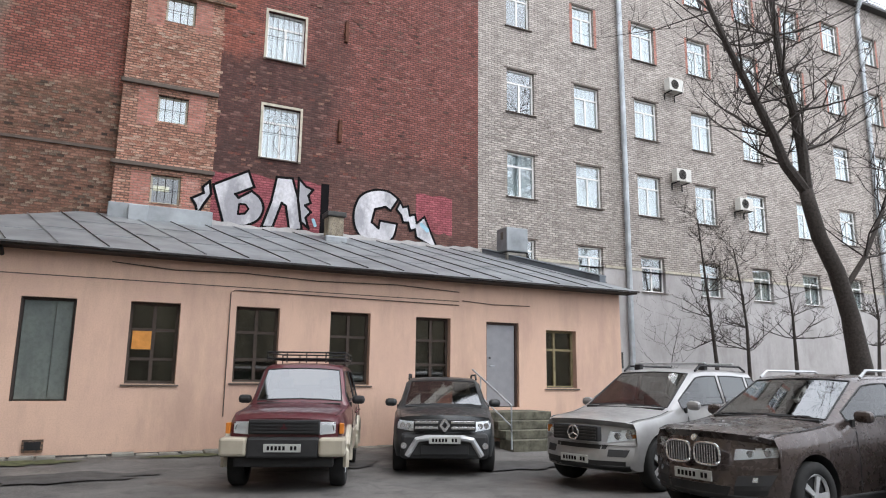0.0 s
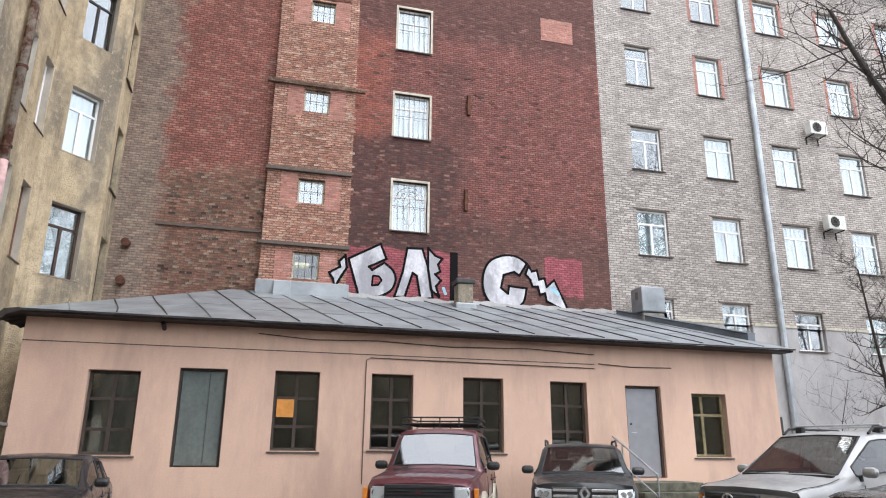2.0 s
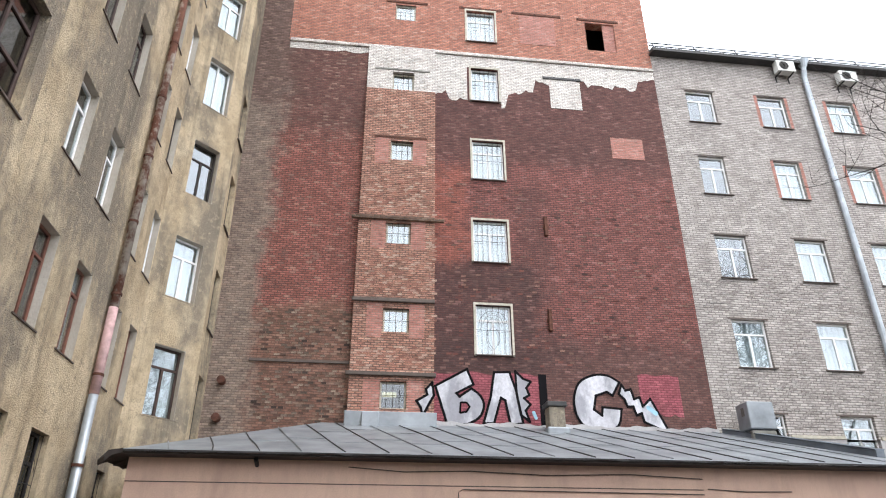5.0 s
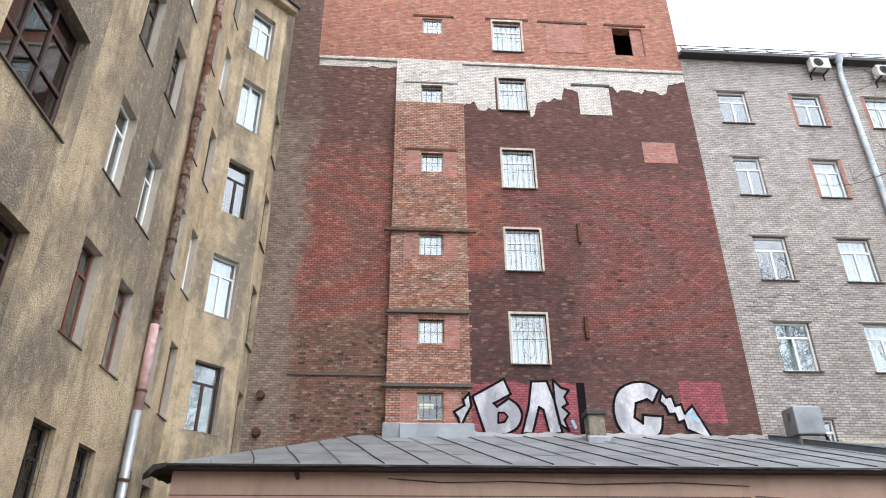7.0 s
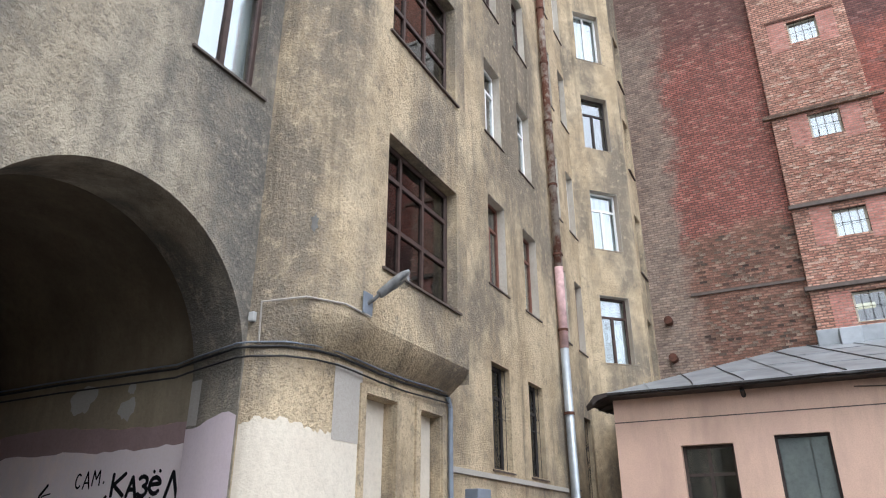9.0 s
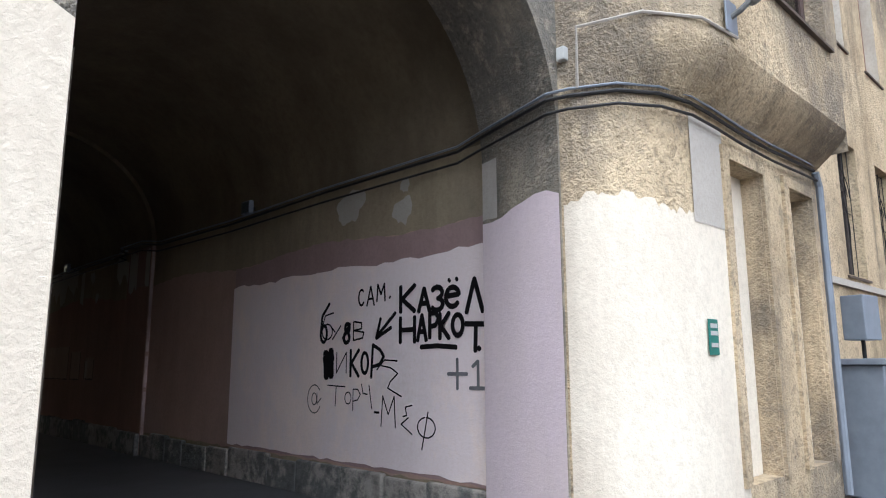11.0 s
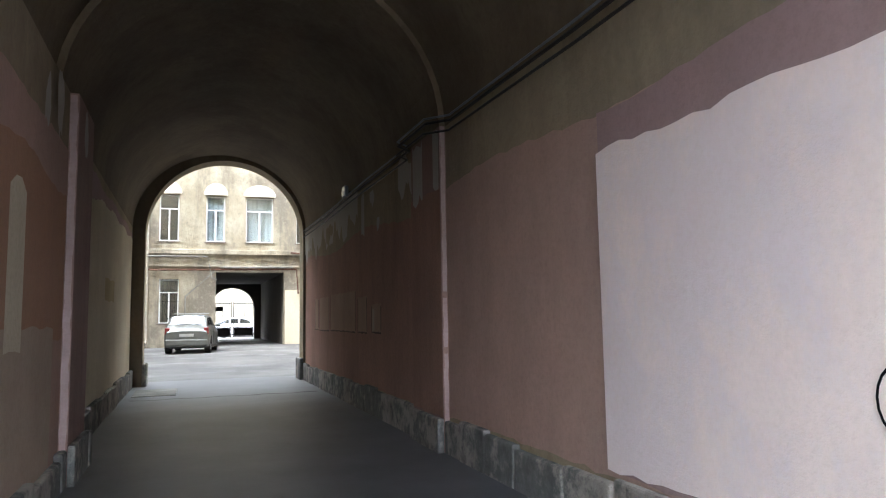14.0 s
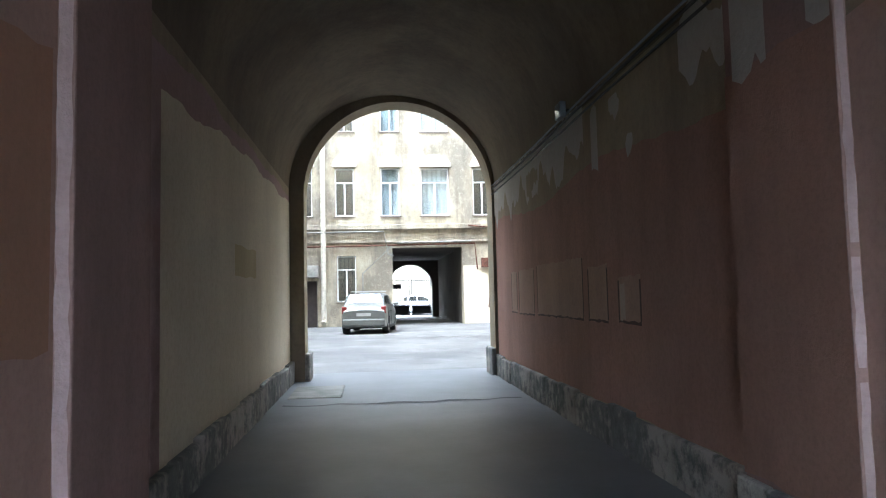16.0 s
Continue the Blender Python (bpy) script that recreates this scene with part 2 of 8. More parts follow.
M_PALEPINK = plaster("pale_pink_paint", (0.88, 0.735, 0.665), (0.79, 0.685, 0.67), (0.7, 0.58, 0.52), (0.44, 0.54), 28, 0.25, 0.25)
M_MAUVE = plaster("mauve_paint", (0.36, 0.245, 0.235), (0.31, 0.215, 0.2), (0.2, 0.145, 0.13), (0.4, 0.65), 30, 0.2, 0.2)
M_PILASTER = plaster("brown_mauve_paint", (0.31, 0.205, 0.18), (0.27, 0.18, 0.155), (0.15, 0.105, 0.09), (0.4, 0.62), 30, 0.22, 0.4)
M_TERRA = plaster("dusty_terracotta_paint", (0.37, 0.215, 0.16), (0.31, 0.185, 0.14), (0.16, 0.1, 0.08), (0.42, 0.6), 30, 0.22, 0.4)
M_ROSE = plaster("dusty_rose_paint", (0.46, 0.305, 0.245), (0.39, 0.265, 0.215), (0.25, 0.17, 0.145), (0.42, 0.6), 30, 0.22, 0.3)
M_WORNEDGE = plaster("worn_pink_edge", (0.47, 0.36, 0.345), (0.36, 0.27, 0.255), (0.2, 0.15, 0.14), (0.42, 0.6), 30, 0.3, 0.5)
# Plaster darkened so its colour carries the shade inside the far gateway.
M_GATESHADE = plaster("gateway_shade_plaster", (0.1, 0.085, 0.07), (0.08, 0.07, 0.06), (0.05, 0.045, 0.04), (0.42, 0.6), 20, 0.3, 0.4)
M_OCHRE = plaster("old_ochre_limewash", (0.34, 0.28, 0.185), (0.28, 0.23, 0.16), (0.17, 0.14, 0.1), (0.4, 0.6), 18, 0.4, 0.6)
M_SOOTY = plaster("sooty_vault_plaster", (0.2, 0.16, 0.105), (0.145, 0.117, 0.08), (0.08, 0.064, 0.047), (0.4, 0.62), 14, 0.3, 0.5)
M_FILLER = plaster("bare_filler", (0.45, 0.42, 0.37), (0.4, 0.36, 0.31), (0.3, 0.26, 0.22), (0.4, 0.65), 25, 0.3, 0.2)
M_SAGE = plaster("sage_repair_paint", (0.62, 0.55, 0.41), (0.55, 0.48, 0.36), (0.34, 0.29, 0.21), (0.4, 0.65), 25, 0.25, 0.2)
M_STONE = plaster("worn_plinth_stone", (0.17, 0.17, 0.16), (0.34, 0.31, 0.27), (0.06, 0.058, 0.055), (0.47, 0.56), 7, 1.0, 0.4)
# Mortar of both red walls is darkened for the shadow in eroded joints.
M_BRICKL = bricks("old_red_brick", (0.34, 0.125, 0.095), (0.27, 0.098, 0.076), (0.125, 0.066, 0.055), (0.06, 0.045, 0.04), (0.52, 0.75), 0.45, wear=0.4, pale=(0.42, 0.29, 0.21), spread=0.45,
                  zones=((-4.5, 0.5, 3, 9.6, 0.25, (0.2, 0.125, 0.085), 0.88), (-4.5, 0.5, 16.2, 22, 0.6, (0.1, 0.058, 0.05), 0.9), (-9, -3.15, -2, 30, 0.35, (0.26, 0.24, 0.19), 0.93), (-9, -2.4, 17.5, 30, 0.6, (0.09, 0.065, 0.055), 0.7)))
M_BRICKBROWN = bricks("weathered_brown_brick", (0.2, 0.12, 0.08), (0.15, 0.09, 0.06), (0.1, 0.075, 0.06), (0.06, 0.045, 0.04), (0.45, 0.65), 0.55, wear=0.6, pale=(0.36, 0.27, 0.19))
M_BRICKR = bricks("dark_red_brick", (0.28, 0.105, 0.086), (0.215, 0.08, 0.067), (0.105, 0.058, 0.051), (0.03, 0.024, 0.024), (0.54, 0.76), 0.5, wear=0.3, pale=(0.36, 0.2, 0.17), spread=0.4,
                  zones=((2.0, 12, 15.4, 22, 0.5, (0.085, 0.05, 0.043), 0.85), (2.0, 12, 3, 8.7, 0.5, (0.1, 0.064, 0.054), 0.85), (2.0, 3.5, 10.8, 15.2, 0.3, (0.4, 0.13, 0.08), 0.55), (2.2, 5.9, 7.4, 11.4, 0.3, (0.045, 0.035, 0.033), 0.88), (5.2, 6.4, 7.8, 14.5, 0.35, (0.05, 0.038, 0.035), 0.5)))
M_BRICKP = bricks("orange_brown_brick", (0.5, 0.255, 0.18), (0.42, 0.2, 0.14), (0.18, 0.11, 0.085), (0.12, 0.08, 0.06), (0.55, 0.8), 0.4, wear=0.5, pale=(0.62, 0.47, 0.36), joint=0.02, spread=0.55)
M_BRICKTOP = bricks("light_red_brick", (0.5, 0.2, 0.13), (0.42, 0.165, 0.11), (0.24, 0.14, 0.11), (0.2, 0.1, 0.07), (0.55, 0.8), 0.3, wear=0.35, pale=(0.58, 0.4, 0.31), spread=0.45)
M_BRICKNEW = bricks("pinkish_infill_brick", (0.5, 0.215, 0.17), (0.44, 0.185, 0.145), (0.32, 0.19, 0.155), (0.2, 0.1, 0.07), (0.6, 0.85), 0.2, wear=0.2)
M_BRICKW = bricks("whitewashed_brick", (0.74, 0.7, 0.64), (0.68, 0.64, 0.58), (0.38, 0.33, 0.29), (0.25, 0.17, 0.13), (0.55, 0.8), 0.5, wear=0.3, pale=(0.8, 0.77, 0.72), joint=0.012)
M_SILICATE = bricks("grey_silicate_brick", (0.48, 0.435, 0.395), (0.42, 0.378, 0.343), (0.215, 0.19, 0.172), (0.16, 0.14, 0.13), (0.5, 0.8), 0.35, 0.26, 0.085, 0.25, (0.55, 0.51, 0.47), joint=0.015, spread=0.35)
M_GREYPLASTER = plaster("pale_grey_ground_render", (0.47, 0.455, 0.45), (0.38, 0.365, 0.355), (0.25, 0.23, 0.22), (0.42, 0.62), 25, 0.3, 0.5)
M_ASPHALT = asphalt("worn_asphalt")
M_PASSFLOOR = plain("smooth_passage_asphalt", (0.085, 0.087, 0.09), 0.5, spec=0.5, vary=0.16, scale=1.4, relief=0.12)
M_WHITE = plain("white_window_plastic", (0.78, 0.78, 0.76), 0.4, vary=0.03)
M_BROWNWOOD = plain("old_brown_window_wood", (0.065, 0.038, 0.03), 0.7, vary=0.2)
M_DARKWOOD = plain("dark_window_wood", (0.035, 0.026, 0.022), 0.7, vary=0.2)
M_REDWOOD = plain("red_brown_window_wood", (0.17, 0.065, 0.04), 0.7, vary=0.2)
M_OLDWHITE = plain("yellowed_window_trim", (0.5, 0.46, 0.37), 0.8, vary=0.15, relief=0.3)
M_IRON = plain("black_iron", (0.02, 0.02, 0.021), 0.55, 0.4)
M_RUST = plain("rusty_steel", (0.13, 0.055, 0.035), 0.85, 0.3, vary=0.3)
M_ZINC = plain("zinc_sheet", (0.3, 0.318, 0.33), 0.5, 0.55, vary=0.18, scale=1.2)
M_ZINCD = plain("dark_zinc_edge", (0.06, 0.058, 0.056), 0.6, 0.4)
M_PIPE = plain("galvanised_pipe", (0.42, 0.45, 0.47), 0.45, 0.5, vary=0.15, scale=2)
M_SILL = plain("sheet_metal_sill", (0.11, 0.085, 0.07), 0.6, 0.3)
M_INSIDE = plain("dim_room", (0.16, 0.15, 0.135), 0.9)
M_CURTAIN = plain("net_curtain", (0.68, 0.69, 0.69), 0.9, vary=0.08, scale=3)
M_GLASS = glass("window_glass", (0.86, 0.91, 0.92), 0.2)
M_OLDGLASS = glass("dusty_window_glass", (0.7, 0.74, 0.71), 0.12, 0.4)
M_STAIRGLASS = glass("grimy_stairwell_glass", (0.5, 0.53, 0.54), 0.13, 0.5)
M_BLACKCABLE = plain("black_cable", (0.022, 0.021, 0.021), 0.6)
M_GREYSTEEL = plain("grey_painted_steel", (0.2, 0.225, 0.26), 0.5, 0.1, vary=0.08)
M_DOORGREY = plain("grey_steel_door", (0.25, 0.25, 0.265), 0.5, 0.1, vary=0.05)
M_ACWHITE = plain("aged_white_casing", (0.6, 0.59, 0.55), 0.5, vary=0.06)
M_BLACK = plain("black_spray_paint", (0.007, 0.006, 0.007), 0.85, spec=0.12, vary=0.1)
M_BARK = plain("grey_bark", (0.042, 0.034, 0.029), 0.9, vary=0.3, scale=14, relief=0.6)
M_CONCRETE = plain("stained_concrete", (0.24, 0.23, 0.2), 0.9, vary=0.25, scale=3, relief=0.4)

# ---- building helpers ----
def mesh_from(bm, name, material, smooth=False):
    me = bpy.data.meshes.new(name)
    bmesh.ops.recalc_face_normals(bm, faces=bm.faces)
    bm.to_mesh(me)
    bm.free()
    for m in material if isinstance(material, (list, tuple)) else [material]:
        me.materials.append(m)
    if smooth:
        for p in me.polygons:
            p.use_smooth = True
    return me


def part(name, bm, material, parent, label="", smooth=False):
    ob = new(name, bm if isinstance(bm, bpy.types.Mesh) else mesh_from(bm, name, material, smooth))
    ob.parent = parent
    return tagged(ob, label)


def thing(name, m, label, category, group="", kind=""):
    ob = new(name)
    ob.empty_display_size = 0.2
    ob.matrix_world = m
    return tagged(ob, label, category, group, kind)


def box(bm, x0, x1, y0, y1, z0, z1, bevel=0.0, mi=0):
    vs = [bm.verts.new(p) for p in ((x0, y0, z0), (x1, y0, z0), (x1, y1, z0), (x0, y1, z0), (x0, y0, z1), (x1, y0, z1), (x1, y1, z1), (x0, y1, z1))]
    fs = [bm.faces.new([vs[i] for i in q]) for q in ((0, 3, 2, 1), (4, 5, 6, 7), (0, 1, 5, 4), (1, 2, 6, 5), (2, 3, 7, 6), (3, 0, 4, 7))]
    for f in fs:
        f.material_index = mi
    if bevel:
        es = list({e for f in fs for e in f.edges})
        bmesh.ops.bevel(bm, geom=es, offset=bevel, segments=2, profile=0.5, affect="EDGES", clamp_overlap=True)
    return vs


def weld(bm):
    bmesh.ops.remove_doubles(bm, verts=bm.verts, dist=1e-4)
    return bm


def box_bm(*a, **k):
    bm = bmesh.new()
    box(bm, *a, **k)
    return bm


def tube(bm, pts, radii, sides=8, caps=True):
    """A round tube through points, with one radius or one for each point."""
    pts = [Vector(p) for p in pts]
    if isinstance(radii, (int, float)):
        radii = [radii] * len(pts)
    rings, up = [], Vector((0, 0, 1))
    for i, p in enumerate(pts):
        d = (pts[min(i + 1, len(pts) - 1)] - pts[max(i - 1, 0)]).normalized()
        a = d.cross(up if abs(d.z) < 0.9 else Vector((1, 0, 0))).normalized()
        b = d.cross(a)
        rings.append([bm.verts.new(p + (a * math.cos(k * math.tau / sides) + b * math.sin(k * math.tau / sides)) * radii[i]) for k in range(sides)])
    for r, s in zip(rings, rings[1:]):
        for k in range(sides):
            bm.faces.new((r[k], r[(k + 1) % sides], s[(k + 1) % sides], s[k]))
    if caps and sides > 2:
        bm.faces.new(rings[0][::-1])
        bm.faces.new(rings[-1])


def tube_bm(pts, radii, sides=8):
    bm = bmesh.new()
    tube(bm, pts, radii, sides)
    return bm


def holed(bm, x0, x1, z0, z1, y, holes, depth, mi=0):
    """A wall front at y with rectangular holes and their reveals, depth deep; x to the right, y into the wall, z up."""
    xs = sorted({x0, x1, *[v for h in holes for v in (h[0], h[2]) if x0 < v < x1]})
    zs = sorted({z0, z1, *[v for h in holes for v in (h[1], h[3]) if z0 < v < z1]})
    vert = {}

    def v(x, z, yy=y):
        k = (x, z, yy)
        if k not in vert:
            vert[k] = bm.verts.new((x, yy, z))
        return vert[k]
    for a, b in zip(xs, xs[1:]):
        for c, d in zip(zs, zs[1:]):
            if not any(h[0] < (a + b) / 2 < h[2] and h[1] < (c + d) / 2 < h[3] for h in holes):
                bm.faces.new((v(a, c), v(b, c), v(b, d), v(a, d))).material_index = mi
    for h in holes:
        q = [(h[0], h[1]), (h[2], h[1]), (h[2], h[3]), (h[0], h[3])]
        for p, r in zip(q, q[1:] + q[:1]):
            bm.faces.new([v(e[0], e[1], yy) for e, yy in ((p, y), (r, y), (r, y + depth), (p, y + depth))]).material_index = mi


def shell(bm, x0, x1, y0, y1, z0, z1):
    """The dark inside behind a wall's windows: five sides, open to the front."""
    v = [bm.verts.new(p) for p in ((x0, y0, z0), (x1, y0, z0), (x1, y1, z0), (x0, y1, z0), (x0, y0, z1), (x1, y0, z1), (x1, y1, z1), (x0, y1, z1))]
    for q in ((0, 1, 2, 3), (4, 7, 6, 5), (2, 3, 7, 6), (1, 2, 6, 5), (0, 3, 7, 4)):
        bm.faces.new([v[i] for i in q])


CACHE = {}


def window_meshes(w, h, style, fm, gm):
    key = (round(w, 2), round(h, 2), style, fm.name, gm.name)
    if key in CACHE:
        return CACHE[key]
    b, t = bmesh.new(), 0.06
    rings = [[b.verts.new(p) for p in ((i, y, i), (w - i, y, i), (w - i, y, h - i), (i, y, h - i))] for i, y in ((0, 0.07), (0, 0.0), (t - 0.012, 0.0), (t, 0.012), (t, 0.07))]
    for p, q in zip(rings, rings[1:] + rings[:1]):
        for k in range(4):
            b.faces.new((p[k], p[(k + 1) % 4], q[(k + 1) % 4], q[k]))
    bars_x, bars_z = {"one": ((), ()), "two": ((0.5,), ()), "tee": ((0.5,), (0.7,)), "six": ((0.5,), (0.3, 0.66)), "four": ((0.5,), (0.64,)),
                      "big": ((0.3, 0.62), (0.38, 0.75)), "side": ((0.38,), (0.66,))}[style]
    bars = [mesh_from(box_bm(t, w - t, 0.004, 0.066, h * k - 0.03, h * k + 0.03), "glazing_bar", fm) for k in bars_z]
    for k in bars_x:
        top = h * bars_z[-1] - 0.03 if style == "tee" else h - t
        bars.append(mesh_from(box_bm(w * k - 0.035, w * k + 0.035, 0.001, 0.069, t, top) if style != "big" else box_bm(w * k - 0.025, w * k + 0.025, 0.001, 0.069, t, top), "glazing_bar", fm))
    g = box_bm(t, w - t, 0.03, 0.036, t, h - t)
    s = bmesh.new()
    vs = [s.verts.new(p) for p in ((-0.07, -0.2, -0.02), (w + 0.07, -0.2, -0.02), (w + 0.07, 0.0, 0.02), (-0.07, 0.0, 0.02), (-0.07, -0.2, -0.05), (w + 0.07, -0.2, -0.05), (w + 0.07, 0.0, -0.02), (-0.07, 0.0, -0.02))]
    for q in ((0, 1, 2, 3), (7, 6, 5, 4), (0, 4, 5, 1), (1, 5, 6, 2), (3, 2, 6, 7), (0, 3, 7, 4)):
        s.faces.new([vs[i] for i in q])
    c = bmesh.new()
    n = max(6, int(w * 14))
    row = [(c.verts.new((w * i / n, 0.14 + 0.02 * math.sin(i * 2.1), 0)), c.verts.new((w * i / n, 0.14 + 0.02 * math.sin(i * 2.1), h))) for i in range(n + 1)]
    for p, q in zip(row, row[1:]):
        c.faces.new((p[0], q[0], q[1], p[1]))
    CACHE[key] = tuple(mesh_from(bm, nm, mt) for bm, nm, mt in ((b, "window_frame", fm), (g, "pane", gm), (s, "window_sill", M_SILL), (c, "curtain", M_CURTAIN))) + (bars,)
    return CACHE[key]


def grille_mesh(w, h, style):
    key = ("grille", round(w, 2), round(h, 2), style)
    if key not in CACHE:
        b = bmesh.new()
        n = max(3, int(w / 0.17))
        for i in range(n + 1):
            x = w * i / n
            tube(b, [(x, 0, 0), (x, 0, h)], 0.006, 4)
        for z in (0.02, h * 0.5, h - 0.02):
            tube(b, [(0, 0.012, z), (w, 0.012, z)], 0.008, 4)
        if style == "fancy":
            for k in range(3):
                r = w * (0.16 + 0.12 * k)
                tube(b, [(w / 2 + r * math.cos(a), -0.012, h * 0.62 + r * math.sin(a)) for a in np.linspace(0, math.pi, 12)], 0.006, 4)
            for sx in (-1, 1):
                tube(b, [(w / 2 + sx * 0.2 * math.sin(a), -0.012, h * (0.1 + 0.16 * a)) for a in np.linspace(0, 3.1, 12)], 0.006, 4)
        CACHE[key] = mesh_from(b, "grille", M_IRON)
    return CACHE[key]


def window(parent, x, z, w, h, y=0.16, style="tee", fm=None, gm=None, sill=True, curtain=True, grille="", label=""):
    """A window with its sill, its lower left corner at (x, z) of the wall, set back y."""
    fr, pane, si, cu, bars = window_meshes(w, h, style, fm or M_WHITE, gm or M_GLASS)
    ob = part("window", fr, None, parent, label)
    ob.location = (x, y, z)
    p = part("pane", pane, None, ob)
    p.visible_shadow = False
    for me in bars:
        part("glazing_bar", me, None, ob)
    if sill:
        part("window_sill", si, None, ob)
    if curtain:
        part("curtain", cu, None, ob)
    if grille:
        part("grille", grille_mesh(w, h, grille), None, ob).location = (0, -0.06, 0)
    return ob


def ragged(bm, x0, x1, top, low, y, jag, step, mi=0, seed=3, drop=0.077):
    """A patch on a wall with an uneven lower edge; low is a function of x."""
    rnd = random.Random(seed)
    n = max(2, int((x1 - x0) / step))
    prev = None
    for i in range(n + 1):
        x = x0 + (x1 - x0) * i / n
        z = low(x) + rnd.uniform(-jag, jag)
        if drop:
            z = round(z / drop) * drop
        t = top(x) if callable(top) else top
        a, b = bm.verts.new((x, y, z)), bm.verts.new((x, y, t))
        if prev:
            bm.faces.new((prev[0], a, b, prev[1])).material_index = mi
        prev = (a, b)


def blob(bm, cx, cz, rx, rz, y, seed, n=44, jag=0.25):
    """An irregular flat patch in the wall's plane, with soft lobes and a few runs at its foot."""
    rnd = random.Random(seed)
    waves = [(k, rnd.uniform(0, math.tau), jag * rnd.uniform(0.5, 1.0) / k ** 0.7) for k in (2, 3, 5, 8)]
    vs = []
    for k in range(n):
        a = k * math.tau / n
        r = 1 + sum(h * math.sin(f * a + p) for f, p, h in waves) + rnd.uniform(-0.02, 0.02)
        run = 0.25 * max(0, -math.sin(a)) * max(0, math.sin(7 * a + waves[0][1]))
        vs.append(bm.verts.new((cx + rx * r * math.cos(a), y, cz + rz * (r * math.sin(a) - run))))
    c = bm.verts.new((cx, y, cz))
    for k in range(n):
        bm.faces.new((vs[k], vs[(k + 1) % n], c))


def ribbon(bm, pts, width, y):
    """A flat painted stroke in the wall's plane at depth y, with rounded ends."""
    p = [Vector((a[0], a[1])) for a in pts]
    for i in range(1, len(p) - 1):
        d, e = p[i] - p[i - 1], p[i + 1] - p[i]
        if d.length > 1e-6 and e.length > 1e-6 and d.normalized().dot(e.normalized()) < 0.75:
            a0, a1 = ribbon(bm, pts[:i + 1], width, y)
            b0, b1 = ribbon(bm, pts[i:], width, y - 0.00012)
            bm.faces.new((a1[0], a1[1], b0[0]))
            return a0, b1
    left, right = [], []
    for i, q in enumerate(p):
        d = (p[min(i + 1, len(p) - 1)] - p[max(i - 1, 0)])
        d = d.normalized() if d.length > 1e-6 else Vector((1, 0))
        nrm = Vector((-d.y, d.x)) * width / 2
        k = 1.0
        if 0 < i < len(p) - 1:
            e = (p[i + 1] - q).normalized()
            k = 1 / max(0.5, abs(e.dot(d)))
        left.append(q + nrm * k)
        right.append(q - nrm * k)
    d0, d1 = (p[0] - p[1]).normalized() * width * 0.3, (p[-1] - p[-2]).normalized() * width * 0.3
    left = [p[0] + d0 + (left[0] - p[0]) * 0.55] + left + [p[-1] + d1 + (left[-1] - p[-1]) * 0.55]
    right = [p[0] + d0 + (right[0] - p[0]) * 0.55] + right + [p[-1] + d1 + (right[-1] - p[-1]) * 0.55]
    lv = [bm.verts.new((v.x, y, v.y)) for v in left]
    rv = [bm.verts.new((v.x, y, v.y)) for v in right]
    for i in range(len(lv) - 1):
        bm.faces.new((lv[i], lv[i + 1], rv[i + 1], rv[i]))
    return (lv[0], rv[0]), (lv[-1], rv[-1])


def arc(cx, cz, rx, rz, a0, a1, n=14):
    return [(cx + rx * math.cos(radians(a)), cz + rz * math.sin(radians(a))) for a in np.linspace(a0, a1, n)]


def loose_brick_material(name, cols):
    m, n, l, b = shader(name, 0.92, 0, 0.2)
    oi = n.new("ShaderNodeObjectInfo")
    r = n.new("ShaderNodeValToRGB")
    r.color_ramp.elements[0].color, r.color_ramp.elements[1].color = (*cols[0], 1), (*cols[-1], 1)
    for i, c in enumerate(cols[1:-1]):
        r.color_ramp.elements.new((i + 1) / (len(cols) - 1)).color = (*c, 1)
    l.new(oi.outputs["Random"], r.inputs[0])
    v = coords(n, l)
    f = noise_tex(n, l, v, 30, 4)
    l.new(mix(n, l, ramp(n, l, f, 0.35, 0.6, (0.6,) * 3, (0,) * 3), r.outputs[0], (0.05, 0.035, 0.03)), b.inputs["Base Color"])
    bump(n, l, b, f, 0.6, 0.01)
    return m


M_PIERBRICK = loose_brick_material("worn_orange_bricks", ((0.5, 0.25, 0.18), (0.36, 0.17, 0.125), (0.56, 0.4, 0.31), (0.44, 0.21, 0.15), (0.26, 0.13, 0.095)))
M_REDBRICK = loose_brick_material("worn_red_bricks", ((0.22, 0.085, 0.065), (0.13, 0.05, 0.042), (0.3, 0.17, 0.13), (0.07, 0.04, 0.035)))
M_GREYBRICK = loose_brick_material("pale_silicate_bricks", ((0.46, 0.42, 0.385), (0.34, 0.305, 0.28), (0.42, 0.385, 0.35), (0.52, 0.48, 0.445)))

# ---- ground ----
def ground_z(x, y):
    k = min(1, max(0, (-x - 2.5) / 4))
    rise = min(1, max(0, (y - 12.5) / 2.5)) if x > -5.5 else 0
    return -0.07 - 0.07 * k * k * (3 - 2 * k) + 0.07 * rise * rise * (3 - 2 * rise)


bm = bmesh.new()
gx = [-400, -120, -60] + [-45 + 0.75 * i for i in range(95)] + [30, 45, 120, 400]
gy = [-400, -100, -30] + [-10 + 0.75 * i for i in range(36)] + [25, 60, 120, 400]
grid = [[bm.verts.new((x, y, ground_z(x, y) + (0.015 * noise.noise(Vector((x * 0.4, y * 0.4, 0))) if abs(x) < 46 else 0))) for y in gy] for x in gx]
for a, b in zip(grid, grid[1:]):
    for i in range(len(gy) - 1):
        bm.faces.new((a[i], b[i], b[i + 1], a[i + 1]))
ground = new("ground", mesh_from(bm, "ground", M_ASPHALT, True))
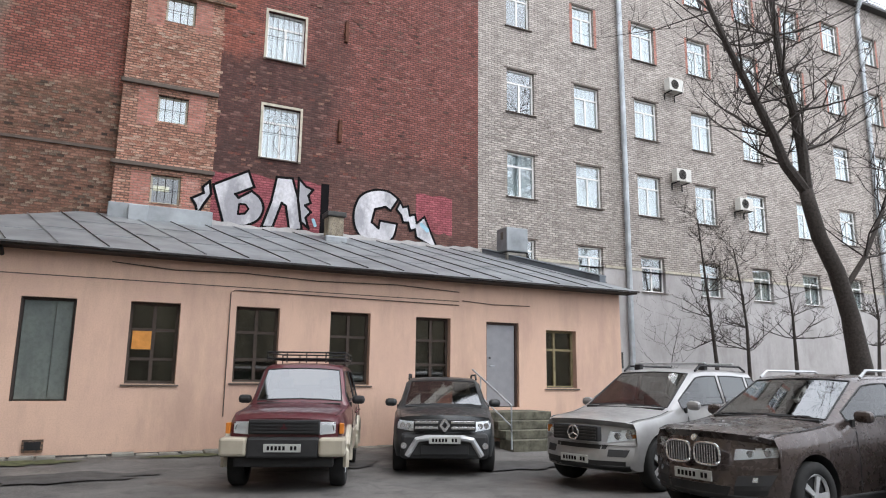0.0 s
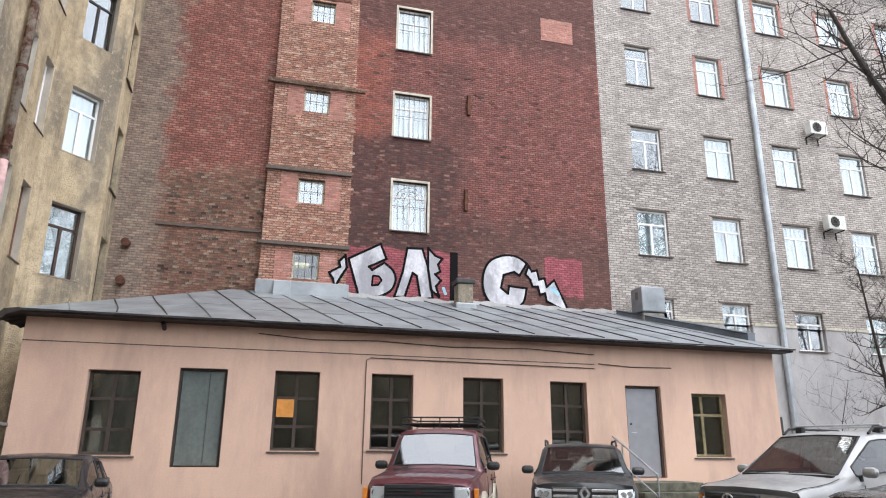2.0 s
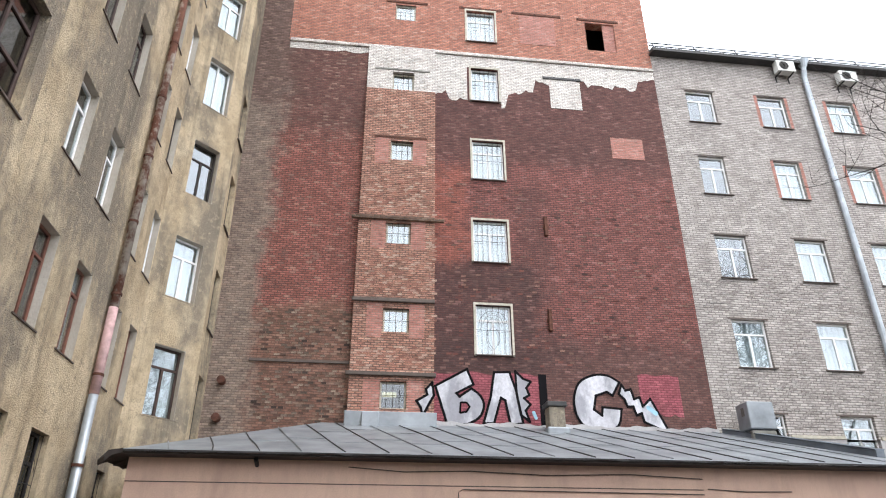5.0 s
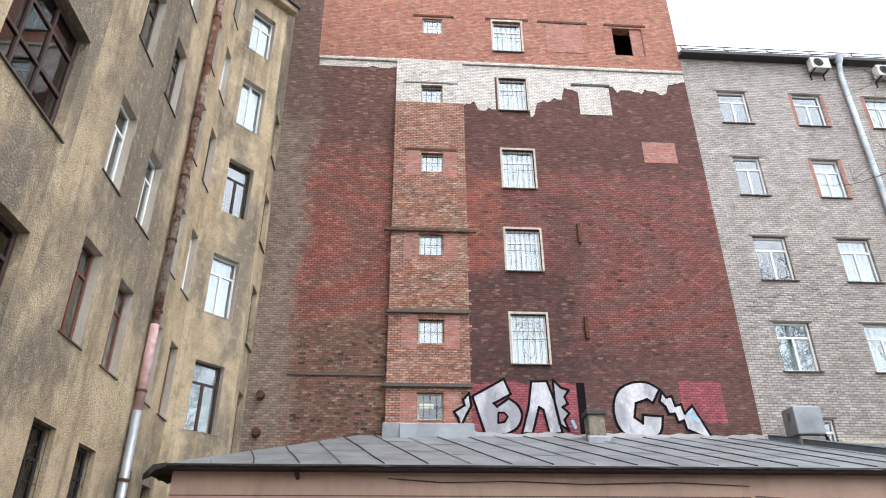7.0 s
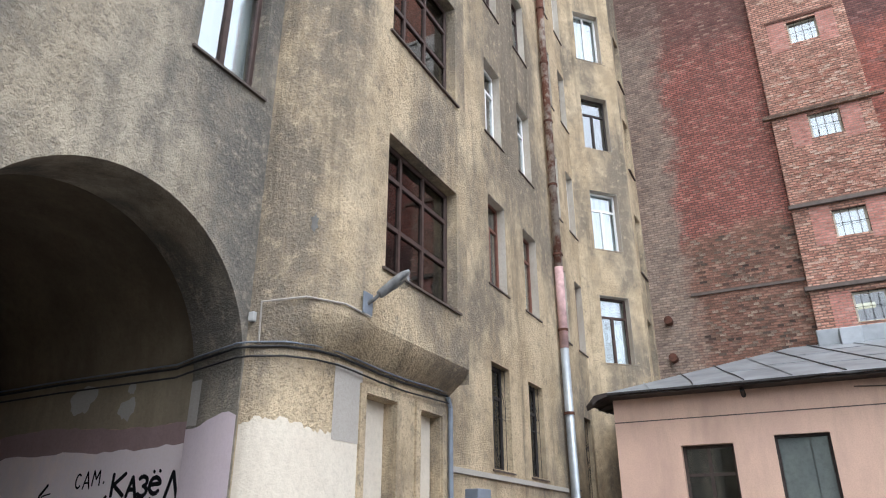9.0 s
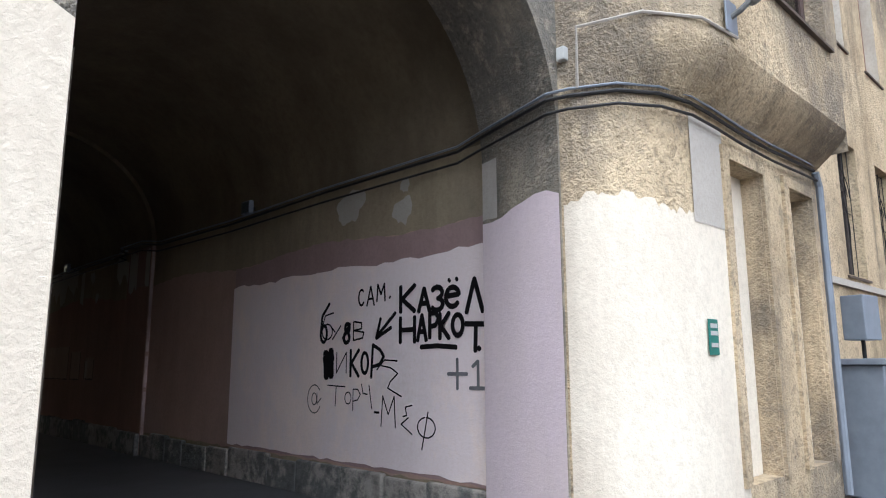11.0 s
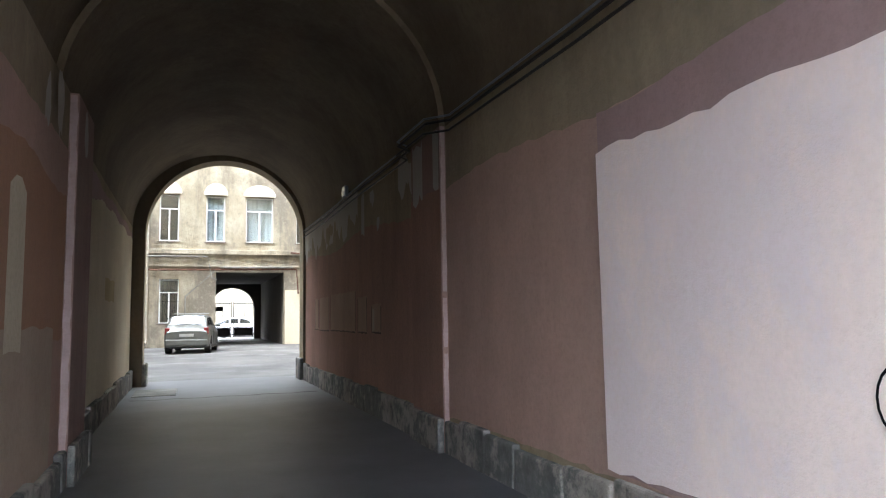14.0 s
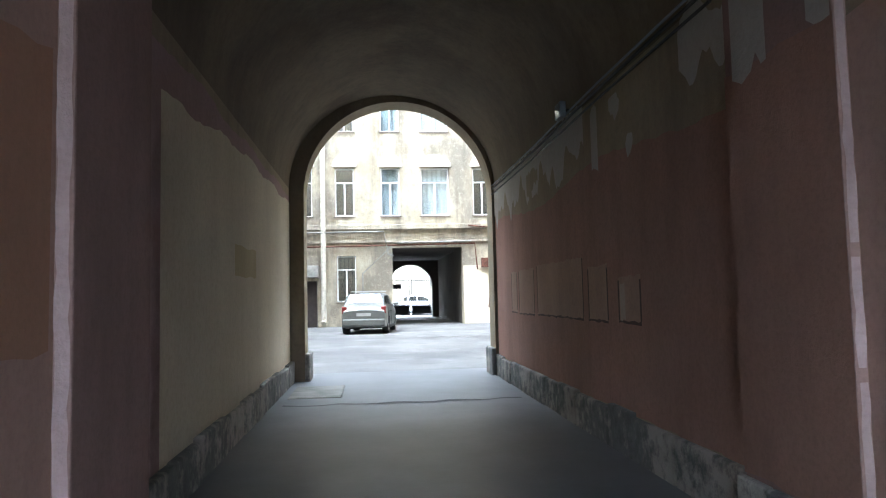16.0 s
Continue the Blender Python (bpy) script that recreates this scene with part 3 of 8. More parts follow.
tagged(ground, "worn patched grey asphalt of the courtyard", "ground", kind="structure")

# ---- brick building with the blind wall ----
BY = 20.5
brick_house = thing("brick_building", pose(0, BY, 0), "tall old red brick fire wall with a pier of small windows", "building")
s_win = [(0.76, 6.27, 0.8, 0.85), (0.77, 8.68, 0.82, 0.8), (0.76, 11.8, 0.82, 0.8), (0.8, 15.15, 0.82, 0.8), (0.78, 18.4, 0.82, 0.85), (0.8, 22.05, 0.82, 0.82)]
b_win = [(3.78, 8.14, 1.16, 1.68), (3.76, 11.4, 1.2, 1.6), (3.8, 14.7, 1.16, 1.68), (3.82, 18.24, 1.08, 1.6), (3.7, 21.25, 1.16, 1.65)]
wh = [(x, z, x + w, z + h) for x, z, w, h in b_win]
bm = bmesh.new()
holed(bm, 2.4, 11.4, 4.5, 20.55, 0, wh[:4], 0.4)
part("wall", bm, M_BRICKR, brick_house, "dark red soot-stained brickwork")
bm = bmesh.new()
holed(bm, -3.25, -0.18, 0.0, 20.55, 0, [], 0.4)
holed(bm, -6.5, -3.25, 0.0, 27.0, 0, [], 0.4)
part("wall", weld(bm), M_BRICKL, brick_house, "red brickwork, brown lower down, grey with grime at its edge")
bm = bmesh.new()
holed(bm, -3.25, -0.11, 20.55, 27.0, 0, [], 0.4)
holed(bm, -0.11, 2.4, 20.55, 27.0, 0, [(0.8, 22.05, 1.62, 22.87)], 0.4)
holed(bm, 2.4, 11.4, 20.55, 27.0, 0, [wh[4], (8.73, 21.35, 9.99, 22.85)], 0.4)
part("wall", bm, M_BRICKTOP, brick_house, "cleaner light red upper brickwork")
# the pier with its small windows
bm = bmesh.new()
holed(bm, -0.18, 2.4, 4.5, 18.3, -0.22, [(x, z, x + w, z + h) for x, z, w, h in s_win[:4]], 0.5)
for xx in (-0.18, 2.4):
    bm.faces.new([bm.verts.new(p) for p in ((xx, -0.22, 4.5), (xx, 0.1, 4.5), (xx, 0.1, 18.3), (xx, -0.22, 18.3))])
part("pier", bm, M_BRICKP, brick_house, "lighter orange-brown brick pier")
bm = bmesh.new()
holed(bm, -0.18, 2.4, 18.3, 20.55, -0.1, [(0.78, 18.4, 1.6, 19.25)], 0.5)
part("pier", bm, M_BRICKW, brick_house, "whitewashed top of the pier")
for z, a, b in ((7.32, -0.3, 2.45), (9.73, -0.25, 2.4), (12.72, -0.42, 2.72)):
    bm = box_bm(a, b, -0.34, -0.215, z - 0.06, z + 0.06, bevel=0.015)
    part("ledge", bm, M_BRICKBROWN if z > 12 else M_SILL, brick_house, "projecting brick course")
for z, h in ((6.1, 1.05), (8.5, 1.15), (11.6, 1.15), (14.95, 1.15)):
    for a, b in ((0.25, 0.74), (1.6, 2.08)):
        part("infill_panel", box_bm(a, b, -0.225, -0.2, z, z + h), M_BRICKNEW, brick_house, "newer pinkish brick infill")
part("lintel", box_bm(0.2, 2.1, -0.24, -0.2, 16.05, 16.14), M_RUST, brick_house)
part("lintel", box_bm(0.1, 2.2, -0.13, -0.08, 19.33, 19.4), M_CONCRETE, brick_house)
# whitewashed band with its torn lower edge
def white_low(x):
    for a, b, z in ((-9, 2.4, 20.3), (2.4, 2.9, 18.55), (2.9, 5.2, 18.15), (5.2, 6.4, 18.75), (6.4, 7.2, 19.3), (7.2, 8.4, 19.62), (8.4, 9.6, 19.3), (9.6, 10.6, 19.55), (10.6, 20, 19.9)):
        if a <= x < b:
            return z + 0.15 * math.sin(x * 2.3)
    return 20


for a, b, low, jag, step in ((2.4, 3.66, white_low, 0.09, 0.14), (4.98, 11.38, white_low, 0.09, 0.14), (3.66, 4.98, lambda x: 19.9, 0.0, 0.4), (-3.2, -0.2, lambda x: 20.12, 0.03, 0.3)):
    bm = bmesh.new()
    ragged(bm, a, b, 20.42, low, -0.012, jag, step)
    part("whitewash_band", bm, M_BRICKW, brick_house, "flaking whitewashed brick band")
part("string_course", box_bm(-3.2, 11.4, -0.09, 0.0, 20.43, 20.56, bevel=0.02), M_BRICKW, brick_house)
part("infill_panel", box_bm(6.95, 8.2, -0.02, 0.0, 18.18, 19.55), M_BRICKW, brick_house, "white bricked-up opening")
part("lintel", box_bm(6.7, 8.25, -0.05, 0.0, 19.6, 19.7), M_ZINCD, brick_house)
part("infill_panel", box_bm(9.17, 10.44, -0.015, 0.0, 16.03, 16.97), M_BRICKNEW, brick_house, "bricked-up opening in new red brick")
part("infill_panel", box_bm(5.9, 7.4, -0.015, 0.0, 21.35, 22.9), M_BRICKNEW, brick_house, "bricked-up opening")
for a, b, z in ((5.6, 7.7, 22.95), (8.4, 10.2, 22.95), (3.4, 5.2, 22.98), (0.4, 2.1, 22.98)):
    part("lintel", box_bm(a, b, -0.03, 0.0, z, z + 0.1), M_RUST, brick_house)
part("hatch_shutter", box_bm(9.5, 9.99, 0.06, 0.1, 21.35, 22.85), M_BRICKNEW, brick_house)
for i, (x, z, w, h) in enumerate(s_win):
    window(brick_house, x, z, w, h, -0.1 if i < 4 else 0.06, "one", M_OLDWHITE, M_GLASS if i else M_STAIRGLASS, False, i > 0, "plain")
M_ROOMLAMP = bpy.data.materials.new("room_lamp_glow")
M_ROOMLAMP.use_nodes = True
M_ROOMLAMP.node_tree.nodes["Principled BSDF"].inputs["Emission Color"].default_value = (1.0, 0.86, 0.45, 1)
M_ROOMLAMP.node_tree.nodes["Principled BSDF"].inputs["Emission Strength"].default_value = 1.6
part("ceiling_lamp", box_bm(0.86, 1.3, 0.35, 0.5, 6.8, 6.93, bevel=0.02), M_ROOMLAMP, brick_house, "lit lamp inside the lowest small window")
for i, (x, z, w, h) in enumerate(b_win):
    window(brick_house, x, z, w, h, 0.12, "tee", M_WHITE, M_GLASS, True, True, "fancy" if i == 0 else "plain")
    b = bmesh.new()
    for q in ((x - 0.075, x - 0.004, z - 0.05, z + h + 0.08), (x + w + 0.004, x + w + 0.075, z - 0.05, z + h + 0.08), (x - 0.004, x + w + 0.004, z + h + 0.004, z + h + 0.08)):
        box(b, q[0], q[1], -0.03, 0.0, q[2], q[3])
    part("window_surround", b, M_OLDWHITE, brick_house, "chipped pale plaster surround")
for x, z in ((6.35, 12.5), (6.25, 9.0)):
    b = bmesh.new()
    box(b, x - 0.06, x + 0.06, -0.12, 0.0, z, z + 0.75, bevel=0.015)
    box(b, x - 0.1, x + 0.1, -0.05, 0.0, z + 0.3, z + 0.42)
    part("wall_anchor", b, M_RUST, brick_house, "rusty iron tie bracket")
bm = bmesh.new()
shell(bm, -3.2, 11.3, 0.41, 3.0, 4.0, 26.9)
part("interior", bm, M_INSIDE, brick_house)
part("drip_course", box_bm(-3.2, -0.2, -0.06, 0.0, 7.66, 7.74), M_SILL, brick_house)
bm = bmesh.new()
box(bm, -6.5, 11.4, 0.0, 8.0, 26.9, 27.2)
box(bm, 11.2, 11.4, 0.02, 8.0, 4.0, 26.9)
part("roof", bm, M_ZINC, brick_house)

# ---- grey silicate brick building ----
grey_house = thing("apartment_building", pose(0, BY, 0), "grey silicate brick apartment house with white plastic windows", "building")
GX = [12.62, 15.72, 18.78, 21.95, 25.08, 28.35, 31.45, 34.6, 38.0, 41.2]
rows_z = [(4.95, 1.4), (8.05, 1.68), (11.3, 1.7), (14.75, 1.7), (18.08, 1.58)]
holes, wins = [], []
for r, (z, h) in enumerate(rows_z):
    for c, x in enumerate(GX):
        w = 1.22 if r in (1, 2) or c > 1 else 1.05 if r == 3 else 1.18
        zz, hh = (5.2, 1.3) if r == 0 and c < 2 else (z, h)
        holes.append((x, zz, x + w, zz + hh))
        wins.append((x, zz, w, hh, r, c))
bm = bmesh.new()
holed(bm, 11.4, 46.0, 5.75, 21.3, 0, [(h[0], max(h[1], 5.75), h[2], h[3]) for h in holes], 0.35)
part("wall", bm, M_SILICATE, grey_house, "grey silicate brickwork")
bm = bmesh.new()
holed(bm, 11.4, 46.0, 0.0, 5.75, -0.03, [(h[0], h[1], h[2], 5.75) for h in holes if h[1] < 5.7], 0.38)
part("wall", bm, M_GREYPLASTER, grey_house, "pale grey rendered base")
part("string_course", box_bm(11.4, 12.6, -0.06, 0.0, 5.75, 5.85), M_OLDWHITE, grey_house)
for a, b in zip([x + 1.24 for x in GX], GX[1:]):
    part("string_course", box_bm(a, b - 0.02, -0.06, 0.0, 5.75, 5.85), M_OLDWHITE, grey_house)
for x, z, w, h, r, c in wins:
    rn = random.Random(r * 31 + c)
    wo = window(grey_house, x, z, w, h, 0.12, "tee", M_WHITE, M_GLASS, True, rn.random() < 0.8)
    part("lintel", box_bm(x - 0.12, x + w + 0.12, -0.012, 0.0, z + h + 0.004, z + h + 0.06), M_SILL, grey_house)
    if r in (3, 4) and c != 0:
        for a in (x - 0.14, x + w + 0.01):
            part("infill_panel", box_bm(a, a + 0.13, -0.008, 0.0, z, z + h), M_BRICKNEW, grey_house)
bm = bmesh.new()
shell(bm, 11.5, 45.9, 0.36, 2.5, 0.1, 21.2)
part("interior", bm, M_INSIDE, grey_house)
bm = bmesh.new()
box(bm, 11.35, 46.0, -0.4, 9.0, 21.3, 21.45)
part("eave", bm, M_ZINCD, grey_house, "dark metal eaves")
bm = bmesh.new()
vs = [bm.verts.new(p) for p in ((11.35, -0.35, 21.455), (46, -0.35, 21.455), (46, 6, 24.2), (11.35, 6, 24.2))]
bm.faces.new(vs)
part("roof", bm, M_ZINC, grey_house, "pale sheet metal roof")
bm = bmesh.new()
for i in range(19):
    x = 11.6 + i * 1.85
    tube(bm, [(x, -0.2, 21.5), (x, 0.1, 22.15)], 0.025, 5)
for yy, zz in ((-0.05, 21.85), (0.1, 22.15)):
    tube(bm, [(11.4, yy, zz), (46, yy, zz)], 0.025, 5)
part("roof_rail", bm, M_IRON, grey_house)
for x in (18.02, 34.3):
    b = bmesh.new()
    pts = [(x, -0.3, 21.2), (x, -0.16, 20.7), (x, -0.16, 0.45), (x, -0.4, 0.25)]
    tube(b, pts, 0.11, 10)
    for z in np.arange(1.5, 20, 1.6):
        tube(b, [(x, -0.16, z), (x, -0.16, z + 0.08)], 0.125, 10)
    tube(b, [(x, -0.3, 21.15), (x, -0.3, 21.5)], [0.12, 0.26], 10)
    part("drainpipe", b, M_PIPE, grey_house, "galvanised drainpipe with a rain head")


def ac_unit(parent_m, label="aged white air conditioner outdoor unit on the wall"):
    t = thing("air_conditioner", parent_m, label, "air conditioner", "air conditioners on the wall")
    part("casing", box_bm(-0.4, 0.4, -0.45, -0.15, 0, 0.55, bevel=0.02), M_ACWHITE, t)
    b = bmesh.new()
    for r in (0.06, 0.11, 0.16, 0.2):
        tube(b, [(-0.1 + r * math.cos(a), -0.462, 0.28 + r * math.sin(a)) for a in np.linspace(0, math.tau, 20)], 0.007, 4)
    for k in range(6):
        a = k * math.pi / 6
        tube(b, [(-0.1 - 0.21 * math.cos(a), -0.465, 0.28 - 0.21 * math.sin(a)), (-0.1 + 0.21 * math.cos(a), -0.465, 0.28 + 0.21 * math.sin(a))], 0.005, 4)
    part("fan_guard", b, M_IRON, t)
    b = bmesh.new()
    tube(b, [(-0.1 + 0.2 * math.cos(a), -0.453, 0.28 + 0.2 * math.sin(a)) for a in (0, 1, 2, 3, 4, 5, 6)], 0.004, 4)
    c = b.verts.new((-0.1, -0.452, 0.28))
    rim = [b.verts.new((-0.1 + 0.2 * math.cos(a), -0.452, 0.28 + 0.2 * math.sin(a))) for a in np.linspace(0, math.tau, 21)[:-1]]
    for i in range(20):
        b.faces.new((rim[i], rim[(i + 1) % 20], c))
    part("fan_well", b, M_INSIDE, t)
    for x in (-0.28, 0.28):
        b = bmesh.new()
        box(b, x - 0.02, x + 0.02, -0.45, 0.0, -0.04, -0.003)
        box(b, x - 0.02, x + 0.02, -0.03, 0.0, -0.3, -0.04)
        part("bracket", b, M_IRON, t)
    return t


first_ac = ac_unit(pose(20.75, BY, 13.55))
for x, z in ((20.9, 9.6), (24.5, 8.8), (17.1, 20.75), (19.85, 20.5), (27.6, 15.2)):
    copy_thing(first_ac, pose(x, BY, z))

# ---- pink annex ----
PY = 15.2
annex = thing("annex_building", pose(0, PY, 0), "low salmon-pink rendered annex with a sheet metal roof", "building")
pw = [(-3.22, 1.25, 0.98, 1.65, "four"), (-1.5, 1.03, 0.95, 1.97, "door"), (0.42, 1.36, 0.95, 1.65, "four"), (2.5, 1.4, 0.94, 1.62, "four"), (4.6, 1.36, 0.97, 1.65, "four"),
      (6.74, 1.36, 0.94, 1.63, "four"), (8.7, 0.82, 0.96, 2.14, "steel"), (10.52, 1.3, 0.98, 1.52, "side")]
PL, PR = -4.5, 13.05
bm = bmesh.new()
holed(bm, PL, PR, -0.2, 4.0, 0, [(x, z, x + w, z + h) for x, z, w, h, s in pw], 0.32)
bm.faces.new([bm.verts.new(p) for p in ((PL, 0, -0.2), (PL, 5.2, -0.2), (PL, 5.2, 4.0), (PL, 0, 4.0))])
bm.faces.new([bm.verts.new(p) for p in ((PR, 0, -0.2), (PR, 5.2, -0.2), (PR, 5.2, 4.0), (PR, 0, 4.0))])
part("wall", weld(bm), M_PINK, annex, "salmon-pink painted render")
bm = bmesh.new()
shell(bm, PL + 0.1, PR - 0.1, 0.33, 2.2, 0.0, 3.95)
part("interior", bm, M_INSIDE, annex)
M_ANNEXWOOD = plain("weathered_brown_wood", (0.06, 0.043, 0.034), 0.75, vary=0.25, scale=9)
M_OCHREWOOD = plain("yellowed_old_wood", (0.24, 0.2, 0.11), 0.75, vary=0.25, scale=9)
for x, z, w, h, s in pw:
    if s in ("door", "steel"):
        continue
    wo = window(annex, x, z, w, h, 0.17, "six" if s == "four" else s, M_ANNEXWOOD if x < 10 else M_OCHREWOOD, M_OLDGLASS, True, False)
    wo["label"] = "old dark wooden multi-pane window with dusty glass"
M_PALEEDGE = plain("pale_wire_box", (0.03, 0.03, 0.03), 0.6)
part("wall_box", box_bm(PR + 0.002, PR + 0.12, 0.05, 0.2, 1.85, 2.3, bevel=0.01), M_PALEEDGE, annex)
# boarded opening
M_BOARD = plaster("grey_green_boarding", (0.15, 0.17, 0.155), (0.11, 0.125, 0.12), (0.05, 0.055, 0.055), (0.4, 0.6), 12, 0.3, 0.5)
board = part("boarded_door", box_bm(-1.44, -0.9, 0.14, 0.17, 1.06, 2.94), M_BOARD, annex, "flaking grey-green boards")
part("board", box_bm(-0.89, -0.61, 0.12, 0.17, 1.06, 2.94), M_BOARD, board)
b = bmesh.new()
for q in ((-1.5, -1.45, 1.03, 3.0), (-0.6, -0.55, 1.03, 3.0)):
    box(b, q[0], q[1], 0.1, 0.2, q[2], q[3])
box(b, -1.45, -0.6, 0.1, 0.2, 2.95, 3.0)
part("door_frame", b, M_DARKWOOD, board)
M_LITCARD = plain("orange_cardboard", (0.62, 0.27, 0.06), 0.8)
part("cardboard_sheet", box_bm(0.5, 0.86, 0.145, 0.165, 2.05, 2.42), M_LITCARD, annex, "orange cardboard in a window")
# steel door
dr = part("door", box_bm(8.76, 9.6, 0.12, 0.17, 0.84, 2.9, bevel=0.01), M_DOORGREY, annex, "grey painted steel door")
b = bmesh.new()
box(b, 8.7, 8.755, 0.08, 0.2, 0.82, 2.96)
box(b, 9.605, 9.66, 0.08, 0.2, 0.82, 2.96)
box(b, 8.755, 9.605, 0.08, 0.2, 2.905, 2.96)
part("door_frame", b, M_BROWNWOOD, dr)
part("handle", tube_bm([(8.86, 0.115, 1.85), (8.86, 0.07, 1.85), (8.97, 0.07, 1.85)], 0.012, 6), M_PIPE, dr)
part("lock", tube_bm([(8.86, 0.12, 2.05), (8.86, 0.1, 2.05)], 0.025, 10), M_IRON, dr)
part("reveal_patch", box_bm(9.664, 9.7, -0.01, 0.11, 0.84, 2.9), M_PINK, annex)
# roof
M_PARAPET = plain("dark_blue_grey_sheet", (0.14, 0.158, 0.18), 0.5, 0.4, vary=0.2, scale=1.5)
EL, ER = PL - 0.04, PR + 0.3
z0, zt = 3.98, 5.85
bm = bmesh.new()
e = [(EL, -0.5, z0), (ER, -0.5, z0), (ER, 5.2, z0 + 1.2), (11.4, 5.2, zt), (-0.9, 5.2, zt), (EL, 5.2, 4.4)]
top = [bm.verts.new(p) for p in e]
bm.faces.new((top[0], top[1], top[3], top[4]))
bm.faces.new((top[1], top[2], top[3]))
bm.faces.new((top[0], top[4], top[5]))
lowv = [bm.verts.new((p[0], p[1], p[2] - 0.022)) for p in e]
for i in range(6):
    j = (i + 1) % 6
    bm.faces.new((top[i], top[j], lowv[j], lowv[i]))
bm.faces.new(lowv[::-1])
roof = part("roof", bm, M_ZINC, annex, "grey sheet metal roof with standing seams")
b = bmesh.new()
rnd = random.Random(61)
prev = None
for i in range(73):
    x = EL + (ER - EL) * i / 72
    dip = rnd.uniform(0.028, 0.05)
    cur = [b.verts.new(p) for p in ((x, -0.5, z0 + 0.002), (x, -0.52 + rnd.uniform(-0.006, 0.006), z0 - 0.004), (x, -0.515, z0 - dip), (x, -0.505, z0 - dip))]
    if prev:
        for k in range(3):
            b.faces.new((prev[k], cur[k], cur[k + 1], prev[k + 1]))
    prev = cur
part("eaves_edge", b, M_ZINCD, roof, "bent drip edge of the sheet metal")
# Near-black board colour carries the shadow band beneath the eaves.
part("soffit", box_bm(EL + 0.03, ER - 0.02, -0.45, 0.0, z0 - 0.075, z0 - 0.03), M_DARKWOOD, roof, "eaves boards darkened for the shadow under the roof edge")
# torn felt hanging from the roof's corner
b = bmesh.new()
rnd = random.Random(62)
prev = None
for i in range(19):
    y = -0.52 + 0.24 * i
    sag = rnd.uniform(-0.03, 0.03) + 0.05 * (i % 3 == 1)
    zz = z0 + 0.42 * (y + 0.5) / 5.7
    out = EL - 0.5 + rnd.uniform(0, 0.12) + (0.2 if i == 0 else 0)
    cur = [b.verts.new(p) for p in ((EL + 0.05, y, zz + 0.012), (EL - 0.22, y, zz - 0.03), (out, y, zz - 0.13 - sag), (out + 0.02, y, zz - 0.2 - 1.5 * abs(sag)), (EL - 0.15, y, zz - 0.13), (EL + 0.05, y, zz - 0.07))]
    if prev:
        for k in range(5):
            b.faces.new((prev[k], cur[k], cur[k + 1], prev[k + 1]))
    else:
        b.faces.new(cur)
    prev = cur
part("torn_felt", b, M_DARKWOOD, roof, "sagging torn black felt at the roof's end")
# sheet-covered parapet along the hip
b = bmesh.new()
ends = [((11.45, 4.9, 5.74), 0.13), ((12.2, 3.0, 5.1), 0.15), ((13.05, 0.7, 4.36), 0.16)]
vs_ = []
for (x, y, z), hh in ends:
    vs_.append([b.verts.new(p) for p in ((x - 0.16, y - 0.05, z - 0.15), (x - 0.14, y - 0.05, z + hh), (x - 0.18, y - 0.06, z + hh + 0.03), (x + 0.2, y + 0.06, z + hh + 0.06), (x + 0.16, y + 0.05, z + hh), (x + 0.16, y + 0.05, z - 0.3))])
for p, q in zip(vs_, vs_[1:]):
    for k in range(5):
        b.faces.new((p[k], p[k + 1], q[k + 1], q[k]))
b.faces.new(vs_[0])
b.faces.new(vs_[-1][::-1])
part("parapet", b, M_PARAPET, roof, "dark sheet-covered parapet along the hip")
for i in range(21):
    x = EL + 0.9 + i * 0.9
    f1 = 1.0
    xt = x - 1.4
    if xt < -0.9:
        f1 = max(0.15, min(1.0, (x - EL) / ((x - EL) - (xt + 0.9) + 1e-6)))
    xe = x + (xt - x) * f1
    rn = random.Random(i)
    pts = [(x + (xe - x) * f + rn.uniform(-0.03, 0.03), -0.5 + 5.68 * f1 * f, z0 + 0.014 + (zt - z0) * f1 * f) for f in (0.02, 0.3, 0.6, 1.0)]
    if xe < 11.4 and x < ER:
        part("seam", tube_bm(pts, 0.014, 4), M_ZINCD if i % 3 else M_ZINC, roof)
    for f in (0.28 + 0.1 * (i % 2), 0.62 + 0.1 * (i % 2)):
        xa, yy = x + (xt - x) * f, -0.5 + 5.7 * f
        if f < f1 and xa + 0.9 < ER - (ER - 11.4) * f:
            part("cross_joint", tube_bm([(xa, yy, z0 + (zt - z0) * f + 0.006), (xa + 0.88, yy, z0 + (zt - z0) * f + 0.006)], 0.007, 4), M_ZINC, roof)
b = bmesh.new()
ragged(b, 2.5, 11.4, lambda x: 5.95 + 0.03 * math.sin(x * 3) + 0.02 * math.sin(x * 11), lambda x: 5.82, 5.185, 0.02, 0.12, drop=0)
part("flashing", b, M_GREYPLASTER, roof, "pale cement flashing along the wall")
b = bmesh.new()
ragged(b, EL + 0.3, -1.0, lambda x: 4.43 + 1.45 * (x - EL) / (-0.9 - EL) + 0.04 * math.sin(x * 7) + 0.03 * math.sin(x * 17), lambda x: 4.36 + 1.45 * (x - EL) / (-0.9 - EL), 5.18, 0.03, 0.1, drop=0)
part("flashing", b, M_GREYPLASTER, roof, "pale cement flashing along the slope")
b = bmesh.new()
box(b, -0.25, 2.45, 4.75, 5.0, 5.55, 6.12, bevel=0.02)
box(b, 0.25, 0.75, 4.5, 4.76, 5.5, 6.05, bevel=0.02)
part("roof_upstand", b, M_ZINC, annex, "zinc-clad upstand at the brick pier")
